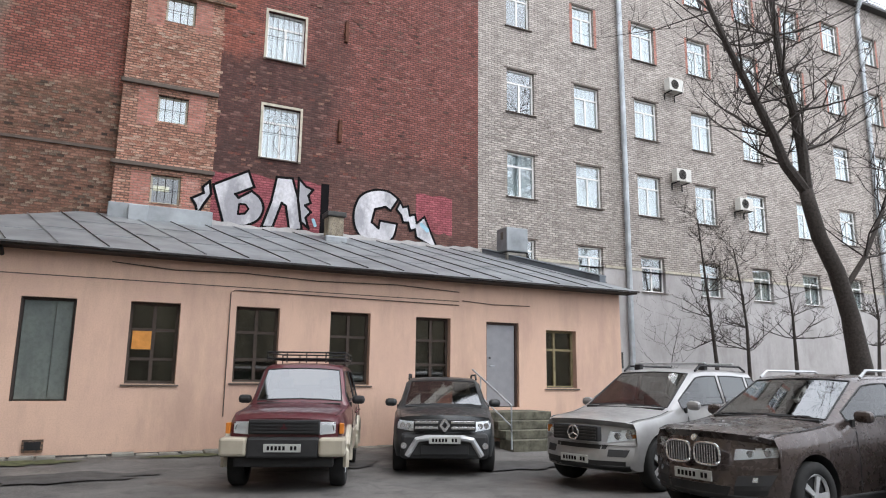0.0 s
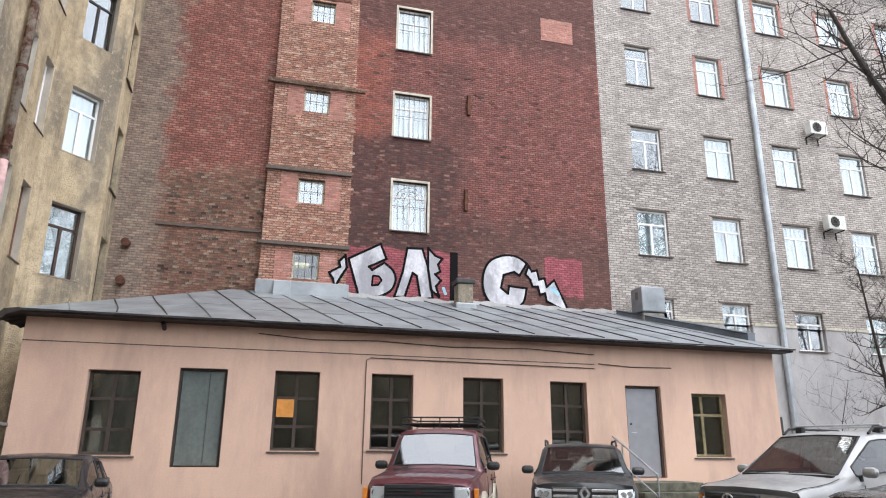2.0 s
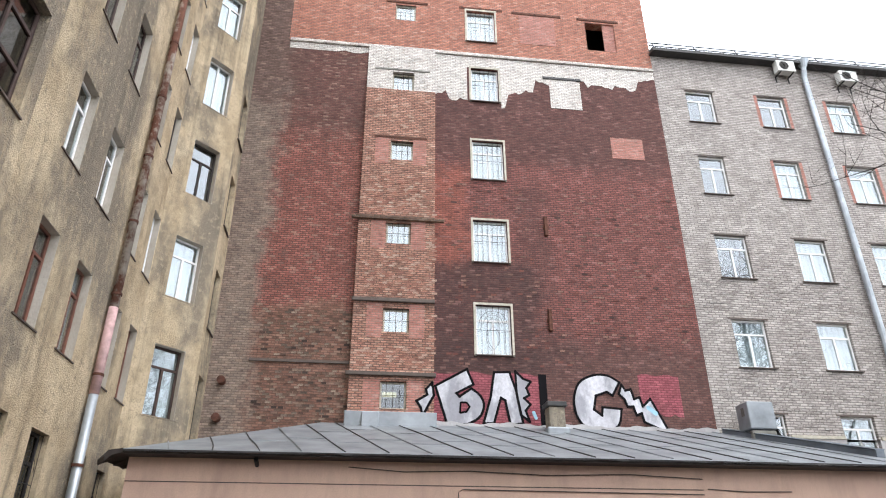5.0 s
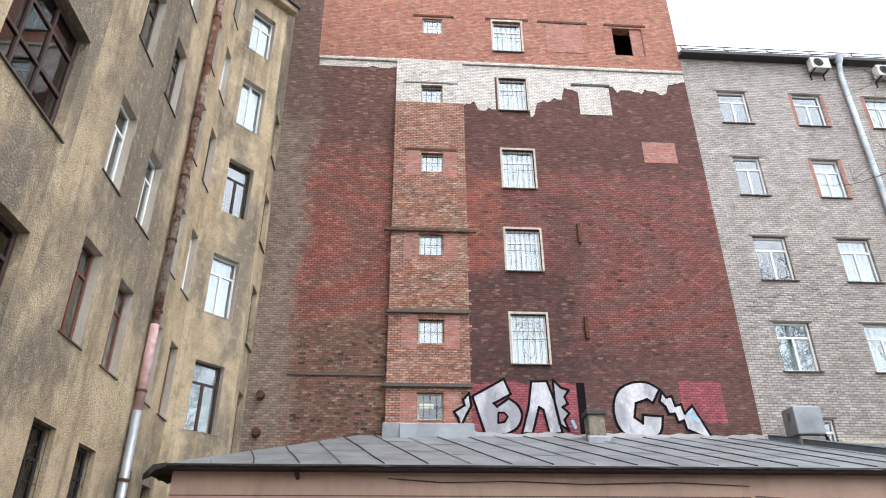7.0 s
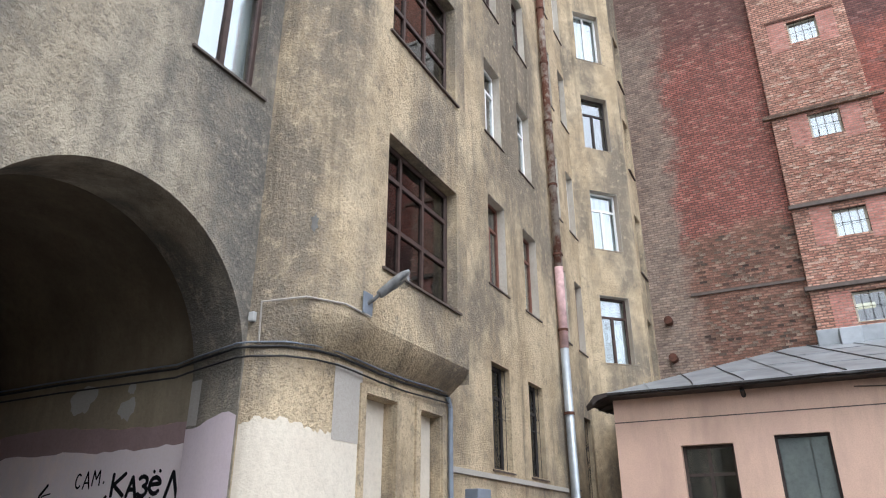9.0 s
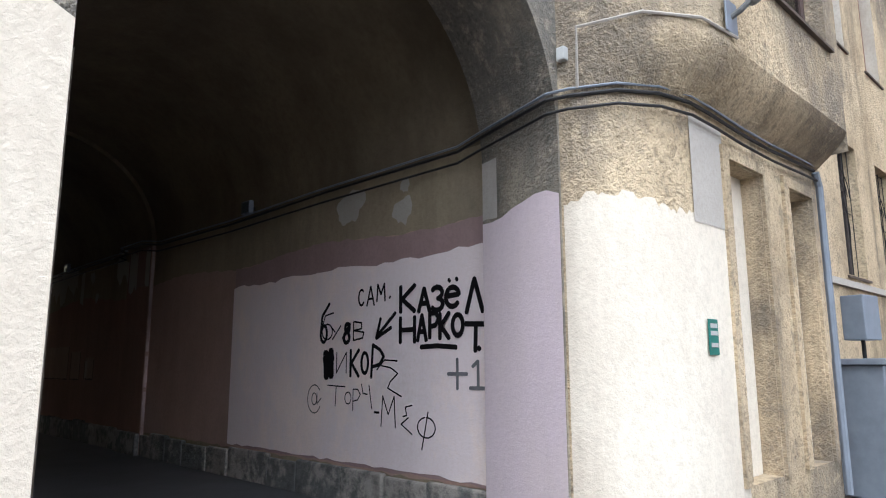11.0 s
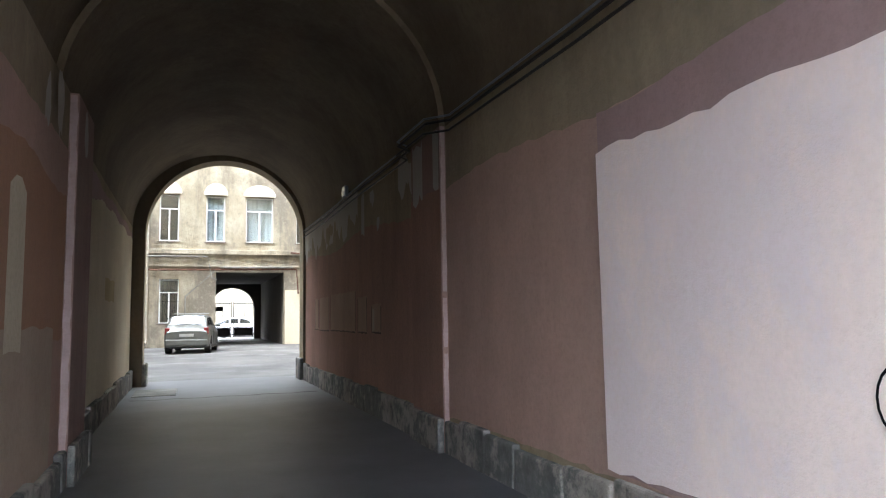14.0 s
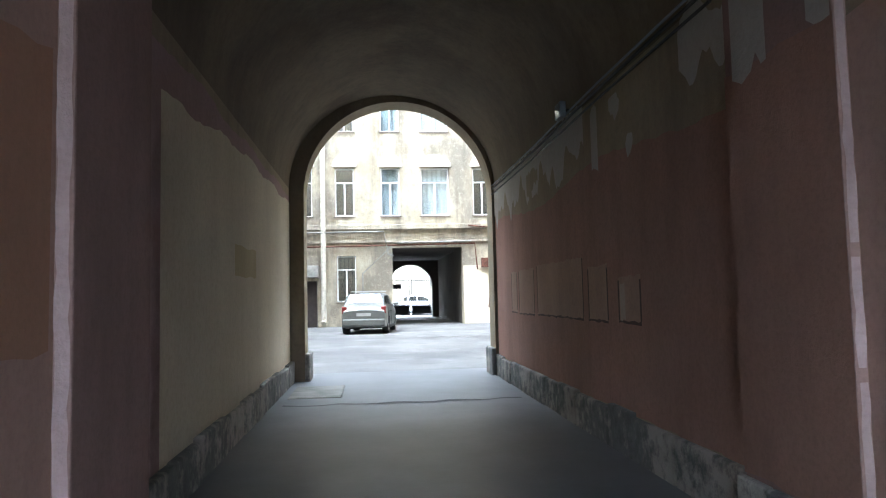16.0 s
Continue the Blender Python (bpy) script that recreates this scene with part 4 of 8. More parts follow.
# render joint, kerb line, vent
part("joint_line", box_bm(PL, 7.9, -0.012, 0.0, 3.42, 3.44), M_SILL, annex)
part("plinth", box_bm(PL, 2.3, -0.05, 0.0, -0.2, 0.03), M_ZINCD, annex)
vent = part("vent_box", box_bm(-1.2, -0.85, -0.04, 0.0, 0.1, 0.33, bevel=0.01), M_BRICKBROWN, annex)
part("vent_grate", box_bm(-1.16, -0.89, -0.05, -0.041, 0.14, 0.29), M_IRON, vent)

# ---- tan building beside the arch ----
TX, BAYX, LOWX, WX = -5.75, -4.86, -5.17, -5.65
FLOORZ = -0.14
tan_house = thing("tenement_building", pose(0, 0, 0, 0, 0, 90), "old tan roughcast tenement with a carriage arch", "building")
# local x is the world's y, local y is minus the world's x
ARCH_C, ARCH_R, ARCH_S = 3.9, 1.5, 2.66


def arch_z(x, c, r, s):
    d = max(0, r * r - (x - c) ** 2)
    return s + math.sqrt(d)


def arched_front(bm, x0, x1, z0, z1, y, c, r, s, depth, holes=(), n=28, c2=None, r2=None):
    """A wall front with a round-headed opening, which may widen inwards to c2, r2, and rectangular holes above it."""
    c2, r2 = c if c2 is None else c2, r if r2 is None else r2
    holed(bm, x0, c - r, z0, s + r + 0.6, y, [], depth)
    holed(bm, c + r, x1, z0, s + r + 0.6, y, [], depth)
    holed(bm, x0, x1, s + r + 0.6, z1, y, list(holes), depth)
    xs = [c - r * math.cos(math.pi * i / n) for i in range(n + 1)]
    for a, b in zip(xs, xs[1:]):
        za, zb = arch_z(a, c, r, s), arch_z(b, c, r, s)
        bm.faces.new([bm.verts.new(p) for p in ((a, y, za), (b, y, zb), (b, y, s + r + 0.6), (a, y, s + r + 0.6))])
        bm.faces.new([bm.verts.new(p) for p in ((a, y, za), (b, y, zb), (c2 + (b - c) * r2 / r, y + depth, s + (zb - s) * r2 / r), (c2 + (a - c) * r2 / r, y + depth, s + (za - s) * r2 / r))])
    for xx, x2 in ((c - r, c2 - r2), (c + r, c2 + r2)):
        bm.faces.new([bm.verts.new(p) for p in ((xx, y, z0), (x2, y + depth, z0), (x2, y + depth, s), (xx, y, s))])
    weld(bm)


bm = bmesh.new()
aw = [(4.25, 5.82, 5.2, 7.9), (4.25, 9.3, 5.2, 11.3), (1.2, 5.82, 2.15, 7.9), (1.2, 9.3, 2.15, 11.3), (4.25, 12.7, 5.2, 14.7), (1.2, 12.7, 2.15, 14.7)]
ARCH_C2, ARCH_R2 = 4.04, 1.62
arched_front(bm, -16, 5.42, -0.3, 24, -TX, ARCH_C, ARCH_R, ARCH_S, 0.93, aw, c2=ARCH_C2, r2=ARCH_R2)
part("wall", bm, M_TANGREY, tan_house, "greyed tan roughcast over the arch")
for h in aw:
    window(tan_house, h[0], h[1], h[2] - h[0], h[3] - h[1], -TX + 0.16, "tee", M_BROWNWOOD, M_GLASS, True, True)


def swept(bm, outline, z0, z1):
    """An upright wall sheet along plan points (world x, y), given in the building's frame."""
    vs = [(bm.verts.new((y, -x, z0)), bm.verts.new((y, -x, z1))) for x, y in outline]
    for a, b in zip(vs, vs[1:]):
        bm.faces.new((a[0], b[0], b[1], a[1]))


def corner_curve(xo, y1, n=10):
    """Quarter-round from the arch wall to the bay's face at world x = xo."""
    return [(TX + (xo - TX) * math.sin(a), y1 - (y1 - 5.42) * math.cos(a)) for a in np.linspace(0, math.pi / 2, n)]


up_curve, low_curve = corner_curve(BAYX, 6.35), corner_curve(LOWX, 6.3)
bm = bmesh.new()
swept(bm, up_curve, 3.3, 24)
bw_holes = [(6.55, 4.04, 8.42, 5.84), (6.55, 7.42, 8.42, 9.3), (6.55, 10.8, 8.42, 12.7), (6.55, 14.2, 8.42, 16.0)]
holed(bm, 6.35, 8.75, 3.3, 24, -BAYX, bw_holes, 0.3)
swept(bm, [(BAYX, 8.75), (WX, 8.75)], 3.1, 24)
weld(bm)
part("bay", bm, M_TAN, tan_house, "projecting rounded bay of tan roughcast")
bm = bmesh.new()
# corbel under the bay
n = len(up_curve)
up = up_curve + [(BAYX, 8.75), (WX, 8.75)]
lo = low_curve + [(LOWX, 8.72), (WX, 8.72)]
prof = [(0, 2.95), (0.2, 3.0), (0.55, 3.1), (0.9, 3.22), (1, 3.3)]
rows = [[bm.verts.new((a[1] * k + b[1] * (1 - k), -(a[0] * k + b[0] * (1 - k)), z)) for a, b in zip(up, lo)] for k, z in prof]
for r, s in zip(rows, rows[1:]):
    for i in range(len(r) - 1):
        bm.faces.new((r[i], r[i + 1], s[i + 1], s[i]))
part("corbel", bm, M_TAN, tan_house, smooth=True)
bm = bmesh.new()
swept(bm, low_curve, -0.3, 2.95)
niches = [(6.72, 0.3, 7.35, 2.65), (7.94, 0.3, 8.5, 2.65)]
holed(bm, 6.3, 8.72, -0.3, 2.95, -LOWX, niches, 0.16)
swept(bm, [(LOWX, 8.72), (WX, 8.72)], -0.3, 2.95)
part("wall", weld(bm), M_TAN, tan_house, "rounded lower wall with two blind niches")
for a in niches:
    part("niche_back", box_bm(a[0], a[2], -LOWX + 0.155, -LOWX + 0.2, a[1], a[3]), M_CREAM, tan_house, "cream painted blind niche")
    b = bmesh.new()
    box(b, a[0] - 0.12, a[0] - 0.01, -LOWX - 0.03, -LOWX, a[1], a[3] + 0.1)
    box(b, a[2] + 0.01, a[2] + 0.12, -LOWX - 0.03, -LOWX, a[1], a[3] + 0.1)
    box(b, a[0] - 0.01, a[2] + 0.01, -LOWX - 0.03, -LOWX, a[3] + 0.01, a[3] + 0.1)
    part("niche_surround", b, M_TAN, tan_house)
for h in bw_holes:
    window(tan_house, h[0], h[1], h[2] - h[0], h[3] - h[1], -BAYX + 0.16, "big", M_BROWNWOOD, M_STAIRGLASS, True, False, label="large dark brown stairwell window")
# straight part between bay and canted wall
tw = []
for z, h in ((5.58, 1.88), (8.9, 1.88), (12.4, 1.9), (15.7, 1.9), (19.0, 1.9)):
    tw += [(11.42, z, 12.28, z + h), (13.3, z, 14.13, z + h), (15.72, z, 16.3, z + h), (17.02, z, 17.66, z + h)]
tw += [(11.36, 2.26, 12.2, 4.08), (13.18, 2.26, 14.0, 4.06), (15.5, 2.2, 16.1, 4.04), (16.9, 1.9, 17.5, 3.9)]
bm = bmesh.new()
holed(bm, 8.74, 17.78, -0.3, 24, -WX, tw, 0.3)
part("wall", bm, M_TAN, tan_house, "weathered tan roughcast")
for k, h in enumerate(tw):
    low = h[1] < 3
    wh_ = (k * 7) % 5
    window(tan_house, h[0], h[1], h[2] - h[0], h[3] - h[1], -WX + 0.17, "tee", M_DARKWOOD if low else (M_REDWOOD if k < 4 else M_WHITE if k < 8 else (M_BROWNWOOD, M_BROWNWOOD, M_WHITE, M_DARKWOOD)[k % 4] if k < 12 else M_WHITE if wh_ < 3 else M_BROWNWOOD), M_STAIRGLASS if low else M_GLASS, True, not low and wh_ == 2, "fancy" if low else "")
part("string_course", box_bm(8.74, 15.2, -WX - 0.05, -WX, 2.08, 2.16), M_FILLER, tan_house)
bm = bmesh.new()
shell(bm, 8.8, 17.6, -WX + 0.31, 8.4, -0.2, 23.9)
shell(bm, 6.4, 8.72, -BAYX + 0.31, 6.6, 3.4, 23.9)
shell(bm, -15.9, 5.3, -TX + 1.0, 9.0, 5.5, 23.9)
part("interior", bm, M_INSIDE, tan_house)
# canted wall and the last strip
M_REVEAL = plaster("pale_window_reveal", (0.56, 0.51, 0.43), (0.46, 0.4, 0.32), (0.24, 0.2, 0.16), (0.44, 0.6), 24, 0.35, 0.4)


def reveal(parent, h, y, depth=0.19):
    """Smooth plaster lining on the sides and head of a window opening."""
    for a, b_, c_, d in ((h[0], h[0] + 0.012, h[1], h[3]), (h[2] - 0.012, h[2], h[1], h[3]), (h[0] + 0.013, h[2] - 0.013, h[3] - 0.012, h[3])):
        part("reveal", box_bm(a + 0.001, b_ - 0.001, y + 0.006, y + depth, c_ + 0.002, d - 0.002), M_REVEAL, parent)


for k, h in enumerate(tw):
    if h[1] > 3:
        reveal(tan_house, h, -WX)
CA, CB = (WX, 17.7), (-4.35, 19.1)
ang = math.degrees(math.atan2(CB[1] - CA[1], CB[0] - CA[0]))
cl = math.hypot(CB[0] - CA[0], CB[1] - CA[1])
cant = thing("tenement_building", pose(CA[0], CA[1], 0, 0, 0, ang), "canted corner of the tan roughcast tenement", "building")
cw = [(0.54, z, 1.48, z + h) for z, h in ((5.45, 1.88), (8.72, 1.86), (12.02, 1.9), (15.32, 1.92), (18.58, 1.9))]
bm = bmesh.new()
holed(bm, 0, cl, -0.3, 22.5, 0, cw, 0.3)
part("wall", bm, M_TAN, cant)
bm = bmesh.new()
shell(bm, 0.05, cl - 0.05, 0.31, 1.2, 0, 22.4)
part("interior", bm, M_INSIDE, cant)
for i, h in enumerate(cw):
    window(cant, h[0], h[1], h[2] - h[0], h[3] - h[1], 0.2, "two" if i == 3 else "tee", M_BROWNWOOD if i == 0 else M_DARKWOOD if i == 2 else M_WHITE, M_GLASS, True, i != 2)
    reveal(cant, h, 0.0)
part("cornice", box_bm(-0.2, cl + 0.25, -0.3, 0.0, 21.3, 21.55, bevel=0.04), M_TAN, cant)
part("cornice_sheet", box_bm(-0.2, cl + 0.3, -0.38, 0.02, 21.554, 21.6), M_ZINCD, cant)
bm = bmesh.new()
sw = [(19.5, z, 20.2, z + 1.9) for z in (5.0, 8.3, 11.7, 15.0)]
holed(bm, 19.1, 20.7, -0.3, 22.5, -CB[0], sw, 0.3)
part("wall", bm, M_TAN, tan_house, "narrow return of tan roughcast")
for h in sw:
    window(tan_house, h[0], h[1], h[2] - h[0], h[3] - h[1], -CB[0] + 0.14, "two", M_DARKWOOD, M_GLASS, True, False)
part("roof", box_bm(-16, 20.6, -TX - 1.2, 22.4, 24.0, 24.3), M_ZINC, tan_house)
part("cornice", box_bm(5.4, 17.7, -WX - 0.45, -WX, 23.3, 23.7, bevel=0.05), M_TAN, tan_house)

# lean-to between the tenement and the annex
shed = thing("lean_to", pose(-5.6, 15.0, -0.05), "dark lean-to with a zinc canopy and an old wooden door", "shed")
part("door", box_bm(0.1, 1.0, 0.0, 0.08, 0, 1.75, bevel=0.01), M_DARKWOOD, shed)
part("canopy", box_bm(-0.02, 1.12, -0.35, 0.6, 1.82, 1.88, bevel=0.01), M_ZINC, shed)
part("side_post", box_bm(0.0, 0.09, 0.0, 0.1, 0, 1.82), M_DARKWOOD, shed)

# ---- carriage passage ----
RY, LY = 5.76, 2.42
LYN = 2.55
X0, X1 = TX - 0.93, -22.4
passage = thing("passage", pose(0, 0, 0, 0, 0, 90), "long vaulted carriage passage with patchy painted walls", "passage", kind="structure")
SP = 2.95


def along(bm, y, xa, xb, z0, z1, mi=0):
    """An upright wall face at world y between two world x."""
    bm.faces.new([bm.verts.new(p) for p in ((y, -xa, z0), (y, -xb, z0), (y, -xb, z1), (y, -xa, z1))])


bm = bmesh.new()
along(bm, RY, X0, -13.5, -0.3, SP)
along(bm, RY, -14.4, X1 + 0.5, -0.3, SP)
part("wall", bm, M_OCHRE, passage, "old ochre limewash")
bm = bmesh.new()
box(bm, LY - 0.05, LYN, -X0, 13.5, -0.3, SP + 0.02)
along(bm, LY, -14.4, X1 + 0.5, -0.3, SP)
part("wall", bm, M_OCHRE, passage, "old ochre limewash")
# vault
bm = bmesh.new()
c, r = (RY + LY) / 2, (RY - LY) / 2
n = 24
prev = None
for i in range(n + 1):
    a = math.pi * i / n
    p = (c + r * math.cos(a), SP + 0.92 * r * math.sin(a))
    cur = [bm.verts.new((p[0], -x, p[1])) for x in np.linspace(X0, X1 + 0.5, 20)]
    if prev:
        for k in range(19):
            bm.faces.new((prev[k], prev[k + 1], cur[k + 1], cur[k]))
    prev = cur
part("vault", bm, M_SOOTY, passage, "sooty barrel vault", smooth=True)
# step from the front arch to the vault
def lunette(bm, x, c0, r0, s0, n=28, flip=1):
    pts = [(c0 + r0 * math.cos(math.pi * i / n), s0 + r0 * math.sin(math.pi * i / n)) for i in range(n + 1)]
    out = [(c + (r + 0.02) * math.cos(math.pi * i / n), SP + (0.92 * r + 0.02) * math.sin(math.pi * i / n)) for i in range(n + 1)]
    pts, out = [(pts[0][0], -0.3)] + pts + [(pts[-1][0], -0.3)], [(out[0][0], -0.3)] + out + [(out[-1][0], -0.3)]
    for i in range(len(pts) - 1):
        bm.faces.new([bm.verts.new((q[0], -x, q[1])) for q in (pts[i], pts[i + 1], out[i + 1], out[i])])


bm = bmesh.new()
lunette(bm, X0, ARCH_C2, ARCH_R2, ARCH_S)
part("arch_face", bm, M_SOOTY, passage)
# far arch
FC, FR, FS = 4.18, 1.53, 2.85
bm = bmesh.new()
lunette(bm, X1 + 0.5, FC, FR, FS)
part("arch_face", bm, M_SOOTY, passage)
bm = bmesh.new()
arched_front(bm, -16, 24, -0.3, 24, -X1 - 0.5, FC, FR, FS, 0.5)
bmesh.ops.delete(bm, geom=[f for f in bm.faces if abs(f.calc_center_median().y - (-X1 - 0.5)) < 1e-4], context="FACES")
holed(bm, -16, FC - FR, -0.3, 24, -X1, [], 0.0)
holed(bm, FC + FR, 24, -0.3, 24, -X1, [], 0.0)
part("arch_jamb", bm, M_OCHRE, passage, "rough brick arch reveal")
# intermediate pilasters with their transverse arch
pr = 0.06
PL = 0.2
for a, b in ((RY - pr, RY + 0.05), (LY - 0.05, LY + PL)):
    part("pilaster", box_bm(a, b, 13.5, 14.4, -0.3, SP + 0.02, bevel=0.012), M_PILASTER, passage, "brownish mauve painted pilaster")
bm = bmesh.new()
prev = None
for i in range(n + 1):
    a = math.pi * i / n
    q = [(c + k * math.cos(a), SP + (0.92 * r - (r - k)) * math.sin(a)) for k in (r, r - pr)]
    cur = [bm.verts.new(p) for p in ((q[0][0], 13.5, q[0][1]), (q[1][0], 13.5, q[1][1]), (q[1][0], 14.4, q[1][1]), (q[0][0], 14.4, q[0][1]))]
    if prev:
        for k in range(3):
            bm.faces.new((prev[k], prev[k + 1], cur[k + 1], cur[k]))
    prev = cur
part("transverse_arch", bm, M_SOOTY, passage, smooth=False)

# ---- far courtyard and building ----
FX = -43.0
far_house = thing("courtyard_building", pose(FX, 0, 0, 0, 0, 90), "pale yellow rendered house with a gateway", "building")
fwin = [(2.05, 5.0, 2.95, 7.3), (4.2, 5.0, 5.1, 7.3), (6.1, 5.0, 7.45, 7.3), (0.2, 5.0, 1.0, 7.3), (8.6, 5.0, 9.5, 7.3), (4.2, 9.05, 5.1, 11.2), (6.1, 9.05, 7.45, 11.2), (2.05, 9.05, 2.95, 11.2), (2.1, 1.0, 3.0, 3.15)]
bm = bmesh.new()
# front carried up out of view to hold skylight from the court
holed(bm, -14, 22, -0.3, 22, 0, fwin + [(4.7, -0.3, 8.0, 3.5), (0.2, -0.3, 1.2, 2.0)], 0.5)
part("wall", bm, M_FARTAN, far_house, "stained pale yellow render")
for h in fwin:
    # curtains added in the middle windows imitate pale sky reflected in the panes
    window(far_house, h[0], h[1], h[2] - h[0], h[3] - h[1], 0.16, "tee", M_WHITE, M_GLASS, True, h[0] in (4.2, 6.1), "fancy" if h[1] < 2 else "")
bm = bmesh.new()
shell(bm, -13, 4.6, 0.51, 3, 0, 15.9)
shell(bm, 8.1, 21, 0.51, 3, 0, 15.9)
shell(bm, 4.65, 8.05, 0.51, 3, 4.2, 15.8)
part("interior", bm, M_INSIDE, far_house)
b = bmesh.new()
box(b, -14, 22, -0.18, 0.0, 4.35, 4.6, bevel=0.03)
box(b, -14, 22, -0.1, 0.0, 3.75, 3.85)
part("cornice", b, M_FARTAN, far_house)
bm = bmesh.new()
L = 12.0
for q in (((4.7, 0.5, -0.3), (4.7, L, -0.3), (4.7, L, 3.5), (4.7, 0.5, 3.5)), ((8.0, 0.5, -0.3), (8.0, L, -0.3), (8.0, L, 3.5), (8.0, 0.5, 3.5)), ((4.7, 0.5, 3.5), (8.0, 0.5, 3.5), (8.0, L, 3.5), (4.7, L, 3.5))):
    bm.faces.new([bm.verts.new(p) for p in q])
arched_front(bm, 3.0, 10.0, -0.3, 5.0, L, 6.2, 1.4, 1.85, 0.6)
part("gateway", bm, M_GATESHADE, far_house, "gateway darkened for its inner shade, with an arched far end")
gate = thing("iron_gate", pose(FX - L - 0.3, 0, FLOORZ, 0, 0, 90), "black iron gate across the far arch", "gate")
for a, bb in ((4.85, 6.15), (6.25, 7.55)):
    b = bmesh.new()
    for z in (0.15, 0.75, 2.35):
        box(b, a, bb, -0.02, 0.02, z, z + 0.05)
    for x in (a, bb - 0.05):
        box(b, x, x + 0.05, -0.025, 0.025, 0.1, 2.5)
    part("gate_frame", b, M_IRON, gate)
    part("gate_panel", box_bm(a + 0.06, bb - 0.06, -0.01, 0.01, 0.21, 0.74), M_IRON, gate)
    for k in range(1, 9):
        x = a + (bb - a) * k / 9
        part("bar", tube_bm([(x, 0, 0.8), (x, 0, 2.35)], 0.012, 5), M_IRON, gate)
part("plate", box_bm(4.95, 5.6, -0.05, -0.03, 1.85, 2.15), M_IRON, gate)
# hoods, pipes and cables on the far house
for h in fwin:
    if h[1] > 4:
        b = bmesh.new()
        cx, rr = (h[0] + h[2]) / 2, (h[2] - h[0]) / 2 + 0.12
        o1 = [b.verts.new((cx + rr * math.cos(a), -0.05, h[3] + 0.05 + 0.6 * math.sin(a))) for a in np.linspace(0, math.pi, 13)]
        o2 = [b.verts.new((v.co.x, 0.0, v.co.z)) for v in o1]
        b.faces.new(o1)
        for i in range(12):
            b.faces.new((o1[i], o1[i + 1], o2[i + 1], o2[i]))
        part("window_hood", b, M_CREAM, far_house, "pale rounded hood")
part("drainpipe", tube_bm([(1.5, -0.15, 9.5), (1.5, -0.15, 0.2), (1.5, -0.35, 0.05)], 0.12, 10), M_OLDWHITE, far_house)
for k, pts in enumerate(([(-2, -0.22, 4.2), (4.3, -0.22, 4.25), (4.5, -0.22, 3.2), (4.75, -0.22, 3.1)], [(-2, -0.15, 3.55), (4.2, -0.15, 3.6), (8.6, -0.15, 3.65), (8.7, -0.15, 2.4)], [(4.6, -0.2, 3.5), (3.3, -0.2, 2.3), (3.3, -0.2, 0.8)], [(8.3, -0.2, 4.5), (9.3, -0.2, 4.4), (9.4, -0.2, 2.6), (9.2, -0.2, 0.6)], [(4.9, -0.2, 3.72), (8.4, -0.2, 3.75)])):
    part("service_pipe", tube_bm(pts, 0.04, 6), M_RUST if k % 2 else M_CONCRETE, far_house)
part("meter_box", box_bm(8.9, 9.4, -0.25, 0.0, 2.5, 2.95, bevel=0.02), M_RUST, far_house)
part("door", box_bm(0.25, 1.15, 0.12, 0.18, -0.2, 2.0), M_DARKWOOD, far_house)
part("canopy", box_bm(-0.2, 1.3, -0.5, 0.0, 2.15, 2.7, bevel=0.03), M_CONCRETE, far_house)
part("base_render", box_bm(8.05, 21, -0.03, 0.0, -0.2, 2.6), M_SAGE, far_house, "pale patch of new render")
# added plain walls close the courts, mostly unseen; their heights tune the skylight
for nm, q, mtl in (("wall_south", (-5.75, 46, -16.4, -16.0, 7.0), M_FARTAN), ("wall_east", (46.0, 46.4, -16, 30, 10.0), M_FARTAN), ("wall_far_side", (-43, -22.4, -6.4, -6.0, 22.0), M_FARTAN), ("wall_far_north", (-43, -22.4, 13.0, 13.4, 22.0), M_FARTAN), ("wall_street", (-80.4, -80, -40, 50, 14.0), M_FARTAN)):
    b = box_bm(q[0], q[1], q[2], q[3], -0.5, q[4])
    tagged(new(nm, mesh_from(b, nm, mtl)), "plain rendered wall added to close off court and sky", "wall", kind="structure")

# ---- cars ----
import collections
from mathutils.bvhtree import BVHTree


def car_paint(name, col, metal=0.35, rough=0.3):
    m, n, l, b = shader(name, rough, metal, 0.5)
    v = coords(n, l)
    d = noise_tex(n, l, v, 3.0, 5)
    l.new(ramp(n, l, d, 0.3, 0.75, tuple(c * 0.85 for c in col), tuple(min(1, c * 1.12 + 0.01) for c in col)), b.inputs["Base Color"])
    l.new(ramp(n, l, noise_tex(n, l, v, 9, 5), 0.3, 0.7, (rough,) * 3, (min(1, rough + 0.25),) * 3), b.inputs["Roughness"])
    b.inputs["Coat Weight"].default_value = 0.5
    return m


M_CARGLASS = glass("car_glass", (0.3, 0.34, 0.33), 0.25, 0.5)
M_SIDEGLASS = glass("tinted_side_glass", (0.22, 0.25, 0.25), 0.1, 0.5)
M_LAMPGLASS = glass("lamp_glass", (0.85, 0.87, 0.88), 0.1)
M_TYRE = plain("tyre_rubber", (0.018, 0.018, 0.018), 0.85, vary=0.2)
M_TRIM = plain("black_plastic_trim", (0.022, 0.022, 0.023), 0.6, vary=0.15)
M_CHROME = plain("chrome", (0.7, 0.71, 0.72), 0.18, 0.9, vary=0.03)
M_ALLOY = plain("alloy_rim", (0.5, 0.51, 0.52), 0.4, 0.35)
M_PLATE = plain("white_number_plate", (0.42, 0.42, 0.4), 0.5, vary=0.12)
M_AMBER = plain("amber_lens", (0.6, 0.2, 0.03), 0.3)
M_REDLENS = plain("red_lens", (0.16, 0.018, 0.015), 0.3)
